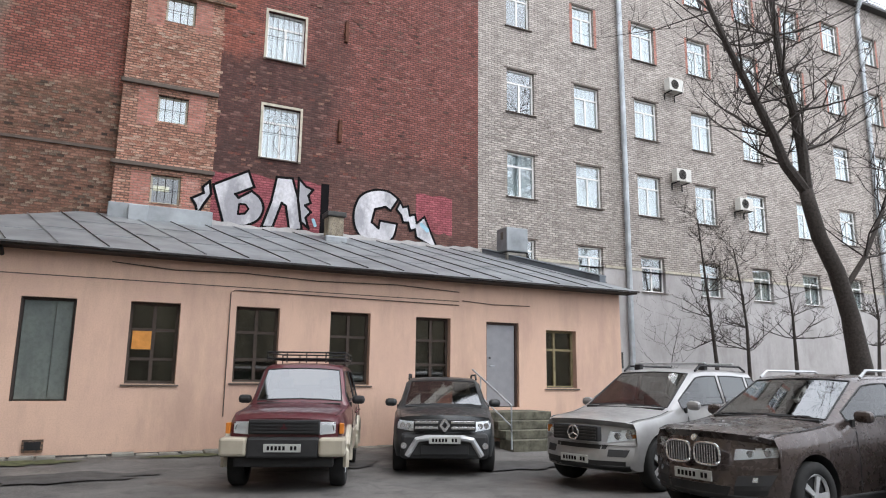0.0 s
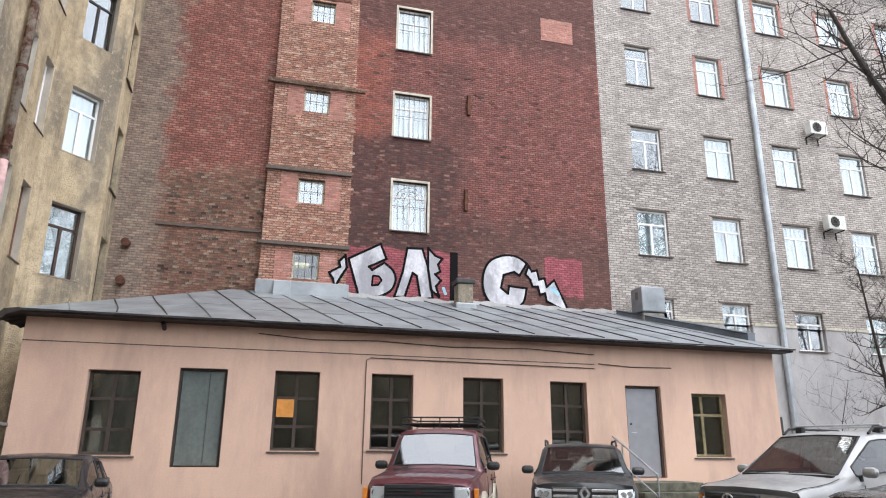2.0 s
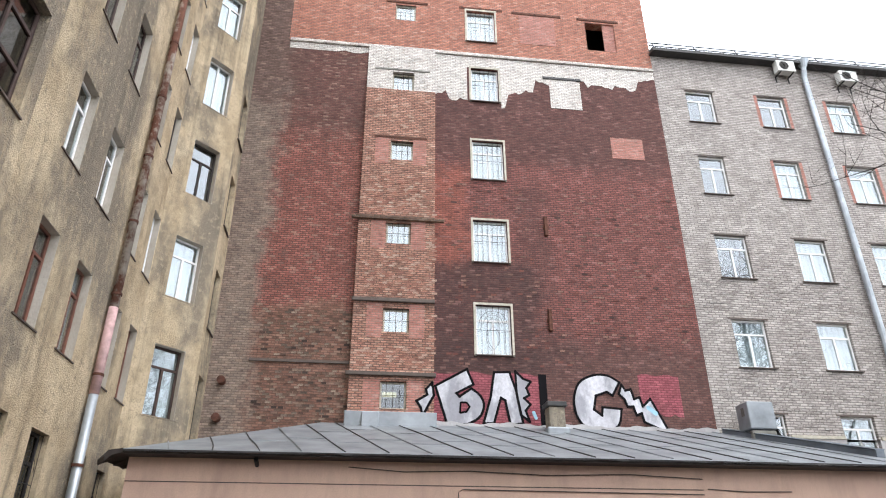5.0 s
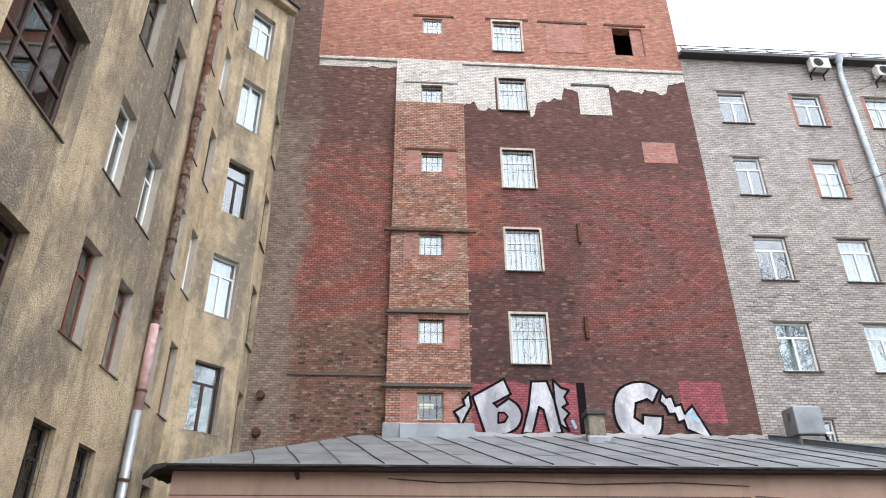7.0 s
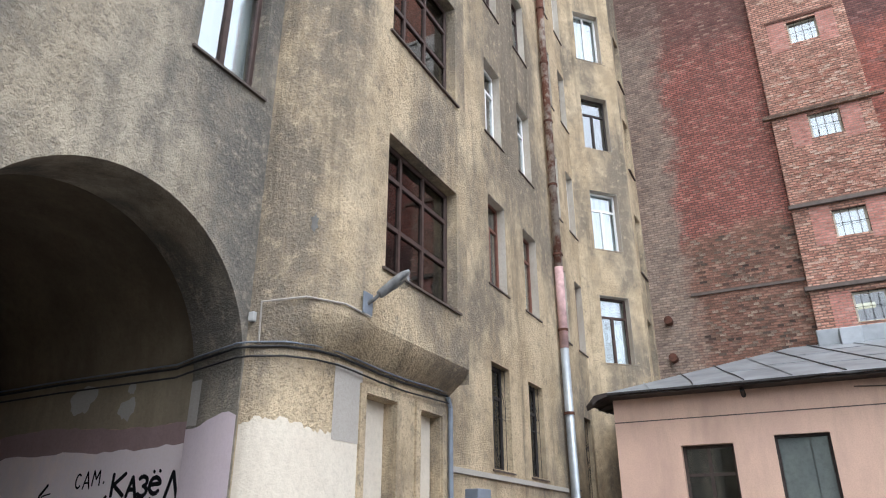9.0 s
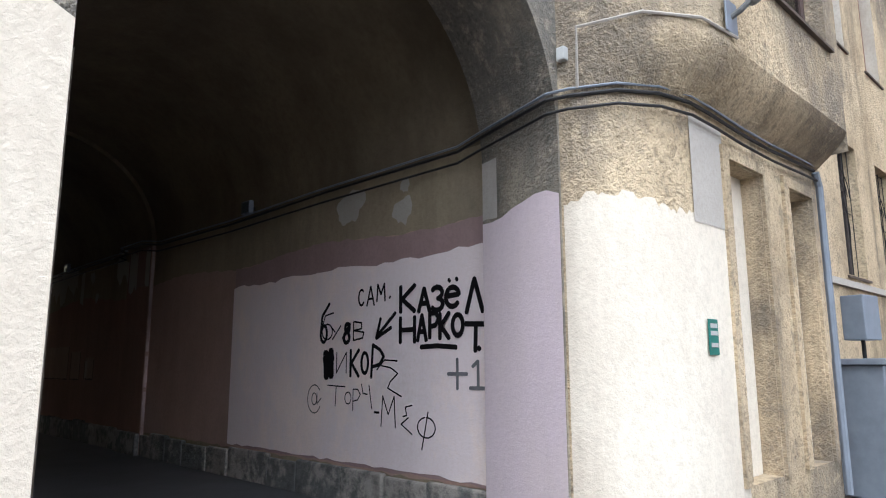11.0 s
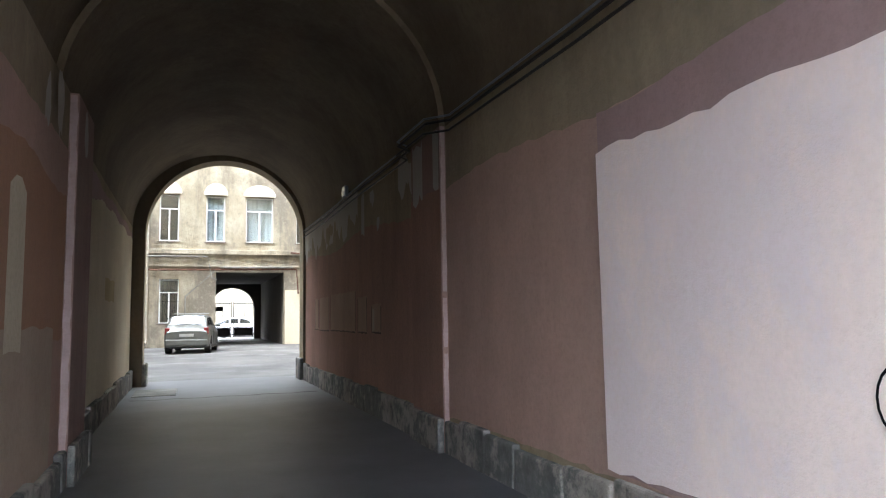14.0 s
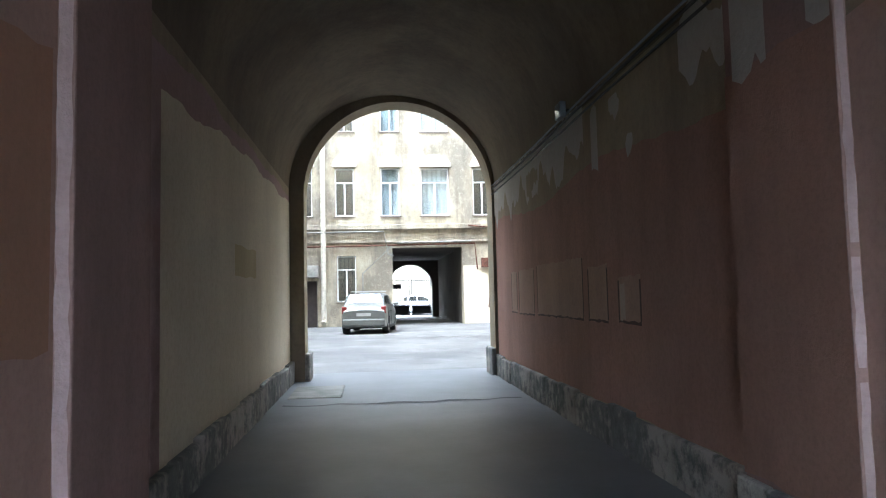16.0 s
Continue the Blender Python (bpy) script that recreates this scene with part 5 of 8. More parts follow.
M_BOWL = plain("bright_lamp_bowl", (0.72, 0.73, 0.74), 0.35, 0.3, vary=0.05)
M_SEAT = plain("dark_seat_cloth", (0.05, 0.045, 0.042), 0.9)


def loft(bm, rings, cap=True):
    vs = [[bm.verts.new(p) for p in r] for r in rings]
    k = len(vs[0])
    for a, b in zip(vs, vs[1:]):
        for i in range(k):
            bm.faces.new((a[i], a[(i + 1) % k], b[(i + 1) % k], b[i]))
    if cap:
        bm.faces.new(vs[0][::-1])
        bm.faces.new(vs[-1])
    return vs


def smooth_line(pts, k, closed=False):
    """Points along a smooth curve through the given ones."""
    pts = [Vector(p) for p in pts]
    out, n = [], len(pts)
    for i in range(n if closed else n - 1):
        p0, p1, p2, p3 = (pts[(i + j) % n] if closed else pts[min(max(i + j, 0), n - 1)] for j in (-1, 0, 1, 2))
        for s in range(k):
            t = s / k
            out.append(0.5 * (2 * p1 + (p2 - p0) * t + (2 * p0 - 5 * p1 + 4 * p2 - p3) * t * t + (3 * p1 - p0 - 3 * p2 + p3) * t * t * t))
    return out if closed else out + [pts[-1]]


def wheel(parent, x, y, r, w, spokes, side, rim_mat):
    wh = part("wheel", (lambda b: (loft(b, [[(px * side, r * k * math.cos(a), r * k * math.sin(a)) for a in np.linspace(0, math.tau, 29)[:-1]] for px, k in ((-w / 2, 0.66), (-w / 2, 0.93), (-w / 2 + 0.03, 1.0), (w / 2 - 0.03, 1.0), (w / 2, 0.93), (w / 2, 0.68), (w / 2 - 0.02, 0.66), (-w / 2, 0.64))], False), b)[1])(bmesh.new()), M_TYRE, parent, "black tyre", True)
    wh.location = (x, y, r)
    b = bmesh.new()
    o = side * (w / 2 - 0.03)
    loft(b, [[(o * q, r * k * math.cos(a), r * k * math.sin(a)) for a in np.linspace(0, math.tau, 25)[:-1]] for q, k in ((0.6, 0.64), (1.1, 0.66), (1.15, 0.63), (0.9, 0.58))], False)
    for i in range(spokes):
        a = i * math.tau / spokes
        da = 0.16
        v = [b.verts.new((o * q, r * k * math.cos(a + s), r * k * math.sin(a + s))) for q, k, s in ((1.12, 0.12, -0.5), (1.12, 0.12, 0.5), (1.08, 0.61, da), (1.08, 0.61, -da))]
        v2 = [b.verts.new((o * q * 0.8, e.co.y, e.co.z)) for q, e in zip((1, 1, 1, 1), v)]
        b.faces.new(v)
        for j in range(4):
            b.faces.new((v[j], v[(j + 1) % 4], v2[(j + 1) % 4], v2[j]))
    tube(b, [(o * 0.8, 0, 0), (o * 1.2, 0, 0)], r * 0.15, 12)
    part("rim", b, rim_mat, wh, "spoked rim")
    b = bmesh.new()
    tube(b, [(o * 0.55, 0, 0), (o * 0.6, 0, 0)], r * 0.62, 20)
    part("brake_disc", b, M_TRIM, wh)
    return wh


def skin(t, quad, off, nx=8, nz=4, depth=0.03):
    """A thin panel that follows the car's front: quad is four (x, z) corners, off its height over the body; its rim goes back into the body."""
    body = next(c for c in t.children if c.name.startswith("body"))
    tree_ = BVHTree.FromPolygons([v.co for v in body.data.vertices], [list(f.vertices) for f in body.data.polygons])
    b = bmesh.new()
    (ax, az), (bx, bz), (cx, cz), (dx, dz) = quad
    pts = {}
    for i in range(nx + 1):
        last = None
        for k in range(nz + 1):
            u, v = i / nx, k / nz
            x = (ax * (1 - u) + bx * u) * (1 - v) + (dx * (1 - u) + cx * u) * v
            z = (az * (1 - u) + bz * u) * (1 - v) + (dz * (1 - u) + cz * u) * v
            hit = tree_.ray_cast(Vector((x, -2, z)), Vector((0, 1, 0)))[0]
            y = hit.y if hit and hit.y < 0.75 else (last if last is not None else 0.1)
            last = y
            pts[i, k] = (x, y - off, z)
    vs = {key: b.verts.new(p) for key, p in pts.items()}
    for i in range(nx):
        for k in range(nz):
            b.faces.new((vs[i, k], vs[i + 1, k], vs[i + 1, k + 1], vs[i, k + 1]))
    rim = [(i, 0) for i in range(nx)] + [(nx, k) for k in range(nz)] + [(i, nz) for i in range(nx, 0, -1)] + [(0, k) for k in range(nz, 0, -1)]
    back = [b.verts.new((pts[r][0], pts[r][1] + depth, pts[r][2])) for r in rim]
    for i in range(len(rim)):
        k = (i + 1) % len(rim)
        b.faces.new((vs[rim[i]], vs[rim[k]], back[k], back[i]))
    return b


def car(m, label, paint, W, L, H, hood, belt, wb, fo, r, ya, yb, yc, yd, group="cars parked in the yard", lower=None, flare=None, spokes=5, rails=False, rails_mat=None, nose=0.0, inset=0.14, clear=0.24, lean=0.1, round_nose=0.2, nose_k=0.9):
    """A parked car, its front towards local -y and the middle of its bumper at the origin. ya, yb, yc, yd: foot and head of windscreen, head and foot of rear window."""
    t = thing("car", m, label, "car", group)
    hw = W / 2
    zr, rw, nose_z = H, hw * 0.75, hood * nose_k
    d, e = yb - ya, yd - yc
    y_b, y_c = yb + (yc - yb) * 0.36, yb + (yc - yb) * 0.86
    top_keys = [(0, nose_z), (0.14, hood * (nose_k * 0.45 + 0.55)), (0.4, hood * (nose_k * 0.1 + 0.895)), (ya * 0.7, hood * 1.01), (ya, belt + 0.015), (yb, H - 0.045), (yb + 0.25, H - 0.012), ((yb + yc) / 2, H), (yc, H - 0.04), (yd, belt + 0.06), (L - 0.1, belt + 0.0), (L, belt * 0.86)]
    wide_keys = [(0, 0.87), (0.2, 0.935), (0.5, 0.98), (ya, 1.0), (yd, 0.985), (L - 0.15, 0.95), (L, 0.88)]
    stations = [0.0, 0.14, 0.28, 0.45, ya * 0.55, ya * 0.8, ya, ya + 0.045, ya + 0.3 * d, ya + 0.65 * d, yb - 0.05, yb + 0.02, yb + 0.25, y_b - 0.05, y_b + 0.05, (y_b + y_c) / 2, y_c - 0.05, y_c + 0.05, yc, yc + 0.4 * e, yd - 0.07, yd + 0.02, L - 0.15, L - 0.04, L]

    def key(keys, y):
        return float(np.interp(y, [k[0] for k in keys], [k[1] for k in keys]))

    def half(y):
        """Right half of a cross-section, from under the sill to the middle of the top."""
        h2, zt = hw * key(wide_keys, y), key(top_keys, y)
        zb = min(belt + 0.05 * max(0, y - ya) / (yd - ya), zt - 0.03)
        z0_ = clear + (0.05 if y < 0.1 or y > L - 0.1 else 0.0)
        pts = [(h2 * 0.75, z0_), (h2 * 0.955, z0_ + 0.06 * (zb - z0_)), (h2 * 0.99, z0_ + 0.27 * (zb - z0_)), (h2 * 1.0, z0_ + 0.6 * (zb - z0_)), (h2 * 0.985, z0_ + 0.86 * (zb - z0_)), (h2 * 0.93, zb)]
        cab = min(1, max(0, (zt - belt - 0.05) / (H - belt - 0.1)))
        edge = (h2 * 0.88 * (1 - cab) + rw * cab, zt - 0.03 - 0.015 * cab)
        for k in (0.1, 0.88):
            pts.append((pts[5][0] + (edge[0] - pts[5][0]) * k + 0.02 * cab, pts[5][1] + (edge[1] - pts[5][1]) * k))
        return pts + [edge, (edge[0] * 0.91, zt - 0.012), (edge[0] * 0.5, zt + 0.008), (0, zt + 0.018)]

    b = bmesh.new()
    rings = []
    for y in stations:
        r_ = half(y)
        if y == 0:
            zf = [min(1, max(0, (p[1] - clear) / (nose_z - clear))) for p in r_]
            yy_ = [float(np.interp(q, (0, 0.12, 0.38, 0.6, 1.0), (0.1, 0.02, 0.0, 0.02 + lean * 0.3, lean))) + round_nose for q in zf]
            yy_ = [v_ - round_nose * (1 - (p[0] / r_[5][0]) ** 2.4) if i > 5 else v_ for i, (v_, p) in enumerate(zip(yy_, r_))]
        else:
            pull = round_nose * max(0, 1 - y / 0.5)
            yy_ = [y + pull * ((p[0] / r_[5][0]) ** 2.4 if i > 5 else 1) for i, p in enumerate(r_)]
        right = [b.verts.new((p[0], q, p[1])) for p, q in zip(r_, yy_)]
        left = [b.verts.new((-p[0], q, p[1])) for p, q in zip(r_[:-1], yy_)]
        rings.append(right + left[::-1])
    k = len(rings[0])
    for i, (p, q) in enumerate(zip(rings, rings[1:])):
        y0_, y1_ = stations[i], stations[i + 1]
        for j in range(k):
            f = b.faces.new((p[j], p[(j + 1) % k], q[(j + 1) % k], q[j]))
            side = min(j, 2 * 11 - 1 - j) if j < 22 else 99
            if (side == 6 and y0_ >= ya + 0.29 * d and y1_ <= yd - 0.06 and not (abs((y0_ + y1_) / 2 - y_b) < 0.01 or abs((y0_ + y1_) / 2 - y_c) < 0.01)) or (side in (9, 10) and (ya + 0.04 <= y0_ and y1_ <= yb - 0.04 or yc - 0.01 <= y0_ and y1_ <= yd - 0.06)):
                f.material_index = 1
    # the front, curved in plan
    cols = list(range(5, 18))
    span = [rings[0][j].co.x / rings[0][5].co.x for j in cols]
    grid_ = []
    for i in range(5):
        r0 = rings[0][i].co
        row_ = [rings[0][i]] + [b.verts.new((r0.x * u, r0.y - round_nose * (1 - abs(u) ** 2.4), r0.z)) for u in span[1:-1]] + [rings[0][22 - i]]
        grid_.append(row_)
    grid_.append([rings[0][j] for j in cols])
    for p, q in zip(grid_, grid_[1:]):
        for j in range(12):
            b.faces.new((p[j], p[j + 1], q[j + 1], q[j]))
    b.faces.new(grid_[0] [::-1])
    b.faces.new(rings[-1])
    bmesh.ops.recalc_face_normals(b, faces=b.faces)
    me0 = bpy.data.meshes.new("body")
    b.to_mesh(me0)
    b.free()
    for mt in (paint, M_CARGLASS, M_TRIM):
        me0.materials.append(mt)
    body = part("body", me0, None, t)
    cut = bmesh.new()
    for yy in (fo, fo + wb):
        for s in (-1, 1):
            tube(cut, [(s * (hw - 0.34), yy, r + 0.02), (s * (hw + 0.2), yy, r + 0.02)], r * 1.17, 28)
    for f in cut.faces:
        f.material_index = 2
    cutter = new("cutter", mesh_from(cut, "cutter", [M_TRIM, M_TRIM, M_TRIM]))
    cutter.matrix_world = m
    md = body.modifiers.new("arches", "BOOLEAN")
    md.object, md.operation, md.solver = cutter, "DIFFERENCE", "EXACT"
    bpy.context.view_layer.update()
    me = bpy.data.meshes.new_from_object(body.evaluated_get(bpy.context.evaluated_depsgraph_get()))
    body.modifiers.clear()
    bpy.data.objects.remove(cutter)
    panes = collections.defaultdict(list)
    for p in me.polygons:
        if p.material_index == 1:
            x, y = p.center.x, p.center.y
            side = 0 if abs(p.normal.x) < 0.6 else math.copysign(1, x)
            panes[(side, 0 if y < (y_b if side else (ya + yd) / 2) else 1 if not side or y < y_c else 2)].append(p)
    for (side, slot), polys in panes.items():
        ids = sorted({v for p in polys for v in p.vertices})
        pos = {v: i for i, v in enumerate(ids)}
        g = bpy.data.meshes.new("pane")
        g.from_pydata([me.vertices[v].co for v in ids], [], [[pos[v] for v in p.vertices] for p in polys])
        g.materials.append(M_SIDEGLASS if side else M_CARGLASS)
        g.polygons.foreach_set("use_smooth", [True] * len(g.polygons))
        part("side_window" if side else "rear_window" if slot else "windscreen", g, None, body).visible_shadow = False
        count_ = collections.Counter(frozenset(q) for p in polys for q in p.edge_keys)
        nexts = collections.defaultdict(list)
        for q, c_ in count_.items():
            if c_ == 1:
                u, w_ = tuple(q)
                nexts[u].append(w_)
                nexts[w_].append(u)
        loop = [min(nexts)]
        while True:
            onward = [v for v in nexts[loop[-1]] if v not in loop]
            if not onward:
                break
            loop.append(onward[0])
        part("window_seal", tube_bm([me.vertices[v].co for v in loop + loop[:1]], 0.012, 5), M_TRIM, body)
    bm2 = bmesh.new()
    bm2.from_mesh(me)
    bmesh.ops.delete(bm2, geom=[f for f in bm2.faces if f.material_index == 1], context="FACES")
    bm2.to_mesh(me)
    bm2.free()
    body.data = me
    for p in me.polygons:
        p.use_smooth = True
    me.set_sharp_from_angle(angle=radians(32))
    part("wheel_well", box_bm(-hw + 0.3, hw - 0.3, fo - r * 1.1, fo + wb + r * 1.1, clear - 0.02, hood * 0.7), M_TRIM, body)
    B = C = rw
    # shut lines of the bonnet
    for s in (-1, 1):
        part("bonnet_gap", tube_bm([(s * half(y)[8][0] * 0.985, y + round_nose * 0.55 * max(0, 1 - y / 0.5), half(y)[8][1] + 0.005) for y in (0.2, 0.45, ya * 0.55, ya * 0.8, ya - 0.02)], 0.006, 4), M_TRIM, body)
    part("cowl", box_bm(-hw * 0.78, hw * 0.78, ya - 0.05, ya + 0.06, belt - 0.03, belt + 0.028, bevel=0.01), M_TRIM, body, "black scuttle panel")
    # seats
    for sx in (-0.36, 0.36):
        b = bmesh.new()
        y = ya + (yb - ya) * 1.4
        box(b, sx - 0.24, sx + 0.24, y + 0.12, y + 0.26, belt - 0.3, belt + 0.22, bevel=0.05)
        box(b, sx - 0.13, sx + 0.13, y + 0.16, y + 0.26, belt + 0.25, belt + 0.43, bevel=0.04)
        part("seat", b, M_SEAT, t)
    part("dashboard", box_bm(-hw * 0.75, hw * 0.75, ya + 0.1, ya + 0.45, belt - 0.12, belt + 0.03, bevel=0.04), M_TRIM, t)
    b = bmesh.new()
    tube(b, [(0.36 + 0.18 * math.cos(a), ya + 0.55 + 0.05 * math.sin(a), belt + 0.02 + 0.17 * math.sin(a)) for a in np.linspace(0, math.tau, 18)], 0.014, 6)
    part("steering_wheel", b, M_TRIM, t)
    # wheels, mirrors, doors
    for yy in (fo, fo + wb):
        for s in (-1, 1):
            wheel(t, s * (hw - 0.13), yy, r, 0.23, spokes, s, M_ALLOY)
            if flare:
                b = bmesh.new()
                pts = [(s * (hw + 0.005), yy + r * 1.24 * math.cos(a), r + 0.02 + r * 1.24 * math.sin(a)) for a in np.linspace(-0.15, math.pi + 0.15, 16)]
                tube(b, pts, 0.05, 6)
                part("wheel_arch_flare", b, flare, t)
    for s in (-1, 1):
        b = bmesh.new()
        xa, xb = sorted((s * hw * 0.97, s * (hw * 0.97 + 0.22)))
        box(b, xa, xb, ya + 0.3, ya + 0.42, belt + 0.0, belt + 0.14, bevel=0.055)
        mi = part("side_mirror", b, paint if not flare else M_TRIM, t)
        part("mirror_foot", box_bm(s * hw * 0.9 - 0.06, s * hw * 0.9 + 0.06, ya + 0.31, ya + 0.37, belt - 0.05, belt + 0.03), M_TRIM, mi)
        for y in (ya + 0.35, (ya + yd) / 2 + 0.08, yd - 0.35):
            b = bmesh.new()
            tube(b, [(s * (hw * 0.985 + 0.003), y, clear + 0.12), (s * (hw + 0.002), y, (clear + belt) / 2), (s * (hw * 0.985), y, belt - 0.1)], 0.006, 4)
            part("door_gap", b, M_TRIM, t)
        for y in (ya + 1.2, ya + 2.05):
            part("door_handle", tube_bm([(s * hw, y, belt - 0.18), (s * (hw + 0.03), y + 0.03, belt - 0.17), (s * (hw + 0.03), y + 0.15, belt - 0.17), (s * hw, y + 0.18, belt - 0.18)], 0.014, 6), paint, t)
    if rails:
        for s in (-1, 1):
            part("roof_rail", tube_bm([(s * B * 0.98, yb + 0.1, zr - 0.04), (s * B * 0.98, yb + 0.25, zr + 0.05), (s * C * 0.98, yc - 0.3, zr + 0.05), (s * C * 0.98, yc - 0.1, zr - 0.03)], 0.02, 6), rails_mat or M_CHROME, t)
    for y0 in (-0.28, 0.28):
        part("wiper", tube_bm([(y0 - 0.25, ya + 0.02, belt + 0.045), (y0 + 0.28, ya + 0.05, belt + 0.055)], 0.012, 4), M_TRIM, t)
    part("lower_apron", skin(t, ((-hw * 0.8, clear + 0.02), (hw * 0.8, clear + 0.02), (hw * 0.82, clear + 0.12), (-hw * 0.82, clear + 0.12)), 0.012, 14, 3, 0.06), M_TRIM, t, smooth=True)
    for s in (-1, 1):
        part("sill_trim", box_bm(min(s * hw * 0.9, s * hw * 0.985), max(s * hw * 0.9, s * hw * 0.985), fo + r * 1.15, fo + wb - r * 1.15, clear - 0.03, clear + 0.09, bevel=0.02), M_TRIM, t)
    if lower:
        for s in (-1, 1):
            b = bmesh.new()
            box(b, s * hw - (0.02 if s > 0 else 0.015), s * hw + (0.015 if s > 0 else 0.02), fo + r * 1.25, fo + wb - r * 1.25, clear, clear + 0.3)
            part("lower_cladding", b, lower, t)
    return t


def plate(t, y, z, x=0.0):
    p = part("number_plate", box_bm(x - 0.26, x + 0.26, y - 0.015, y, z - 0.056, z + 0.056, bevel=0.006), M_PLATE, t, "white number plate")
    for i in range(8):
        if i not in (5,):
            b = bmesh.new()
            x0 = x - 0.21 + i * 0.054
            box(b, x0, x0 + 0.034, y - 0.018, y - 0.0155, z - 0.028, z + 0.028)
            part("plate_mark", b, M_BLACK, p)


def both_sides(quad):
    return (quad, tuple((-x, z) for x, z in quad))


def lamp_unit(t, x0, x1, z0, z1, slant=0.0, label="clear headlight", dark=False, amber=False):
    """A headlight on both sides that follows the wing: bowl, round reflectors and a clear lens."""
    for quad in both_sides(((x0, z0), (x1, z0 + slant + 0.02), (x1, z1 + slant), (x0, z1))):
        h = part("headlight", skin(t, quad, 0.004), M_DARKBOWL if dark else M_BOWL, t, label)
        sg = 1 if quad[0][0] > 0 else -1
        for k in (0.32, 0.68):
            cx, cz, q = sg * (x0 + (x1 - x0) * k), (z0 + z1) / 2 + slant * k, (z1 - z0) * 0.36
            ring = [(cx + q * math.cos(a), cz + q * math.sin(a)) for a in (-2.356, -0.785, 0.785, 2.356)]
            near = skin(t, ring, 0.006, 3, 3, 0.01)
            yf = min(v.co.y for v in near.verts)
            near.free()
            part("reflector", tube_bm([(cx, yf + 0.05, cz), (cx, yf + 0.012, cz)], q * 0.85, 18), M_CHROME if k > 0.5 or not dark else M_ALLOY, h)
        if amber:
            part("indicator", skin(t, ((sg * (x1 - 0.09), z0 + slant + 0.03), (sg * (x1 - 0.01), z0 + slant + 0.04), (sg * (x1 - 0.01), z1 + slant - 0.02), (sg * (x1 - 0.09), z1 + slant - 0.02)), 0.009, 3, 3, 0.01), M_AMBER, h)
        part("lens", skin(t, quad, 0.014, depth=0.012), M_LAMPGLASS, h, smooth=True)


M_DARKBOWL = plain("dark_lamp_bowl", (0.12, 0.12, 0.125), 0.3, 0.4, vary=0.1)
P_MAROON = car_paint("maroon_car_paint", (0.075, 0.008, 0.014), 0.3, 0.3)
P_BEIGE = car_paint("beige_car_paint", (0.42, 0.38, 0.3), 0.3, 0.4)
P_BLACKGREEN = car_paint("dark_grey_car_paint", (0.022, 0.026, 0.028), 0.3, 0.35)
P_SILVER = car_paint("silver_car_paint", (0.34, 0.335, 0.33), 0.4, 0.3)
P_BROWNGREY = car_paint("brown_grey_car_paint", (0.075, 0.058, 0.053), 0.55, 0.16)
P_BLACK = car_paint("black_car_paint", (0.014, 0.012, 0.014), 0.2, 0.3)
P_WHITE = car_paint("white_car_paint", (0.75, 0.75, 0.74), 0.05, 0.3)
P_SAND = car_paint("grey_beige_car_paint", (0.12, 0.123, 0.112), 0.4, 0.35)


def slats(t, x0, x1, y, z0, z1, n, mtl, upright=False, name="grille_slat"):
    for i in range(n):
        if upright:
            x = x0 + (x1 - x0) * (i + 0.5) / n
            part(name, box_bm(x - 0.008, x + 0.008, y - 0.025, y, z0, z1), mtl, t)
        else:
            z = z0 + (z1 - z0) * (i + 0.5) / n
            part(name, box_bm(x0, x1, y - 0.02, y, z - 0.012, z + 0.012), mtl, t)


# maroon off-roader with beige bumper corners and a roof rack
pj = car(pose(2.42, 10.03, -0.07, 0, 0, -22), "maroon boxy off-roader with beige bumpers and roof rack", P_MAROON, 1.74, 4.6, 1.84, 1.12, 1.16, 2.72, 0.72, 0.37, 1.5, 2.0, 4.3, 4.5, lower=P_BEIGE, flare=P_BEIGE, spokes=6, clear=0.42, lean=0.03, round_nose=0.05)
part("grille", box_bm(-0.5, 0.5, -0.03, 0.12, 0.8, 1.0, bevel=0.01), M_TRIM, pj)
slats(pj, -0.48, 0.48, -0.035, 0.81, 0.99, 4, M_TRIM)
part("badge", (lambda b: ([ribbon(b, [(0.04 * math.sin(a), 0.9 + 0.04 * math.cos(a)), (0, 0.9)], 0.03, -0.06 - 0.001 * k) for k, a in enumerate((0, 2.09, 4.19))], b)[1])(bmesh.new()), P_MAROON, pj)
lamp_unit(pj, 0.5, 0.72, 0.79, 0.97)
for s in (-1, 1):
    part("indicator", box_bm(min(s * 0.775, s * 0.84), max(s * 0.775, s * 0.84), 0.07, 0.18, 0.8, 0.95, bevel=0.01), M_AMBER, pj)
    part("bumper_corner", box_bm(min(s * 0.5, s * 0.88), max(s * 0.5, s * 0.88), -0.14, 0.22, 0.5, 0.76, bevel=0.04), P_BEIGE, pj, "beige bumper corner")
part("bumper", box_bm(-0.5, 0.5, -0.12, 0.2, 0.48, 0.76, bevel=0.03), M_TRIM, pj)
part("skid_bar", box_bm(-0.7, 0.7, 0.05, 0.3, 0.34, 0.48, bevel=0.02), M_TRIM, pj)
plate(pj, -0.125, 0.62)
rk = part("roof_rack", (lambda b: ([tube(b, [(-0.68, 2.2, z), (0.68, 2.2, z), (0.68, 3.9, z), (-0.68, 3.9, z), (-0.68, 2.2, z)], 0.016, 6) for z in (1.92, 2.03)], [tube(b, [(x, y, 1.85), (x, y, 2.03)], 0.013, 5) for x in (-0.68, -0.34, 0, 0.34, 0.68) for y in (2.2, 3.9)], [tube(b, [(-0.68, y, 1.92), (0.68, y, 1.92)], 0.011, 5) for y in (2.5, 2.8, 3.1, 3.4, 3.7)], b)[-1])(bmesh.new()), M_IRON, pj, "black steel basket roof rack")
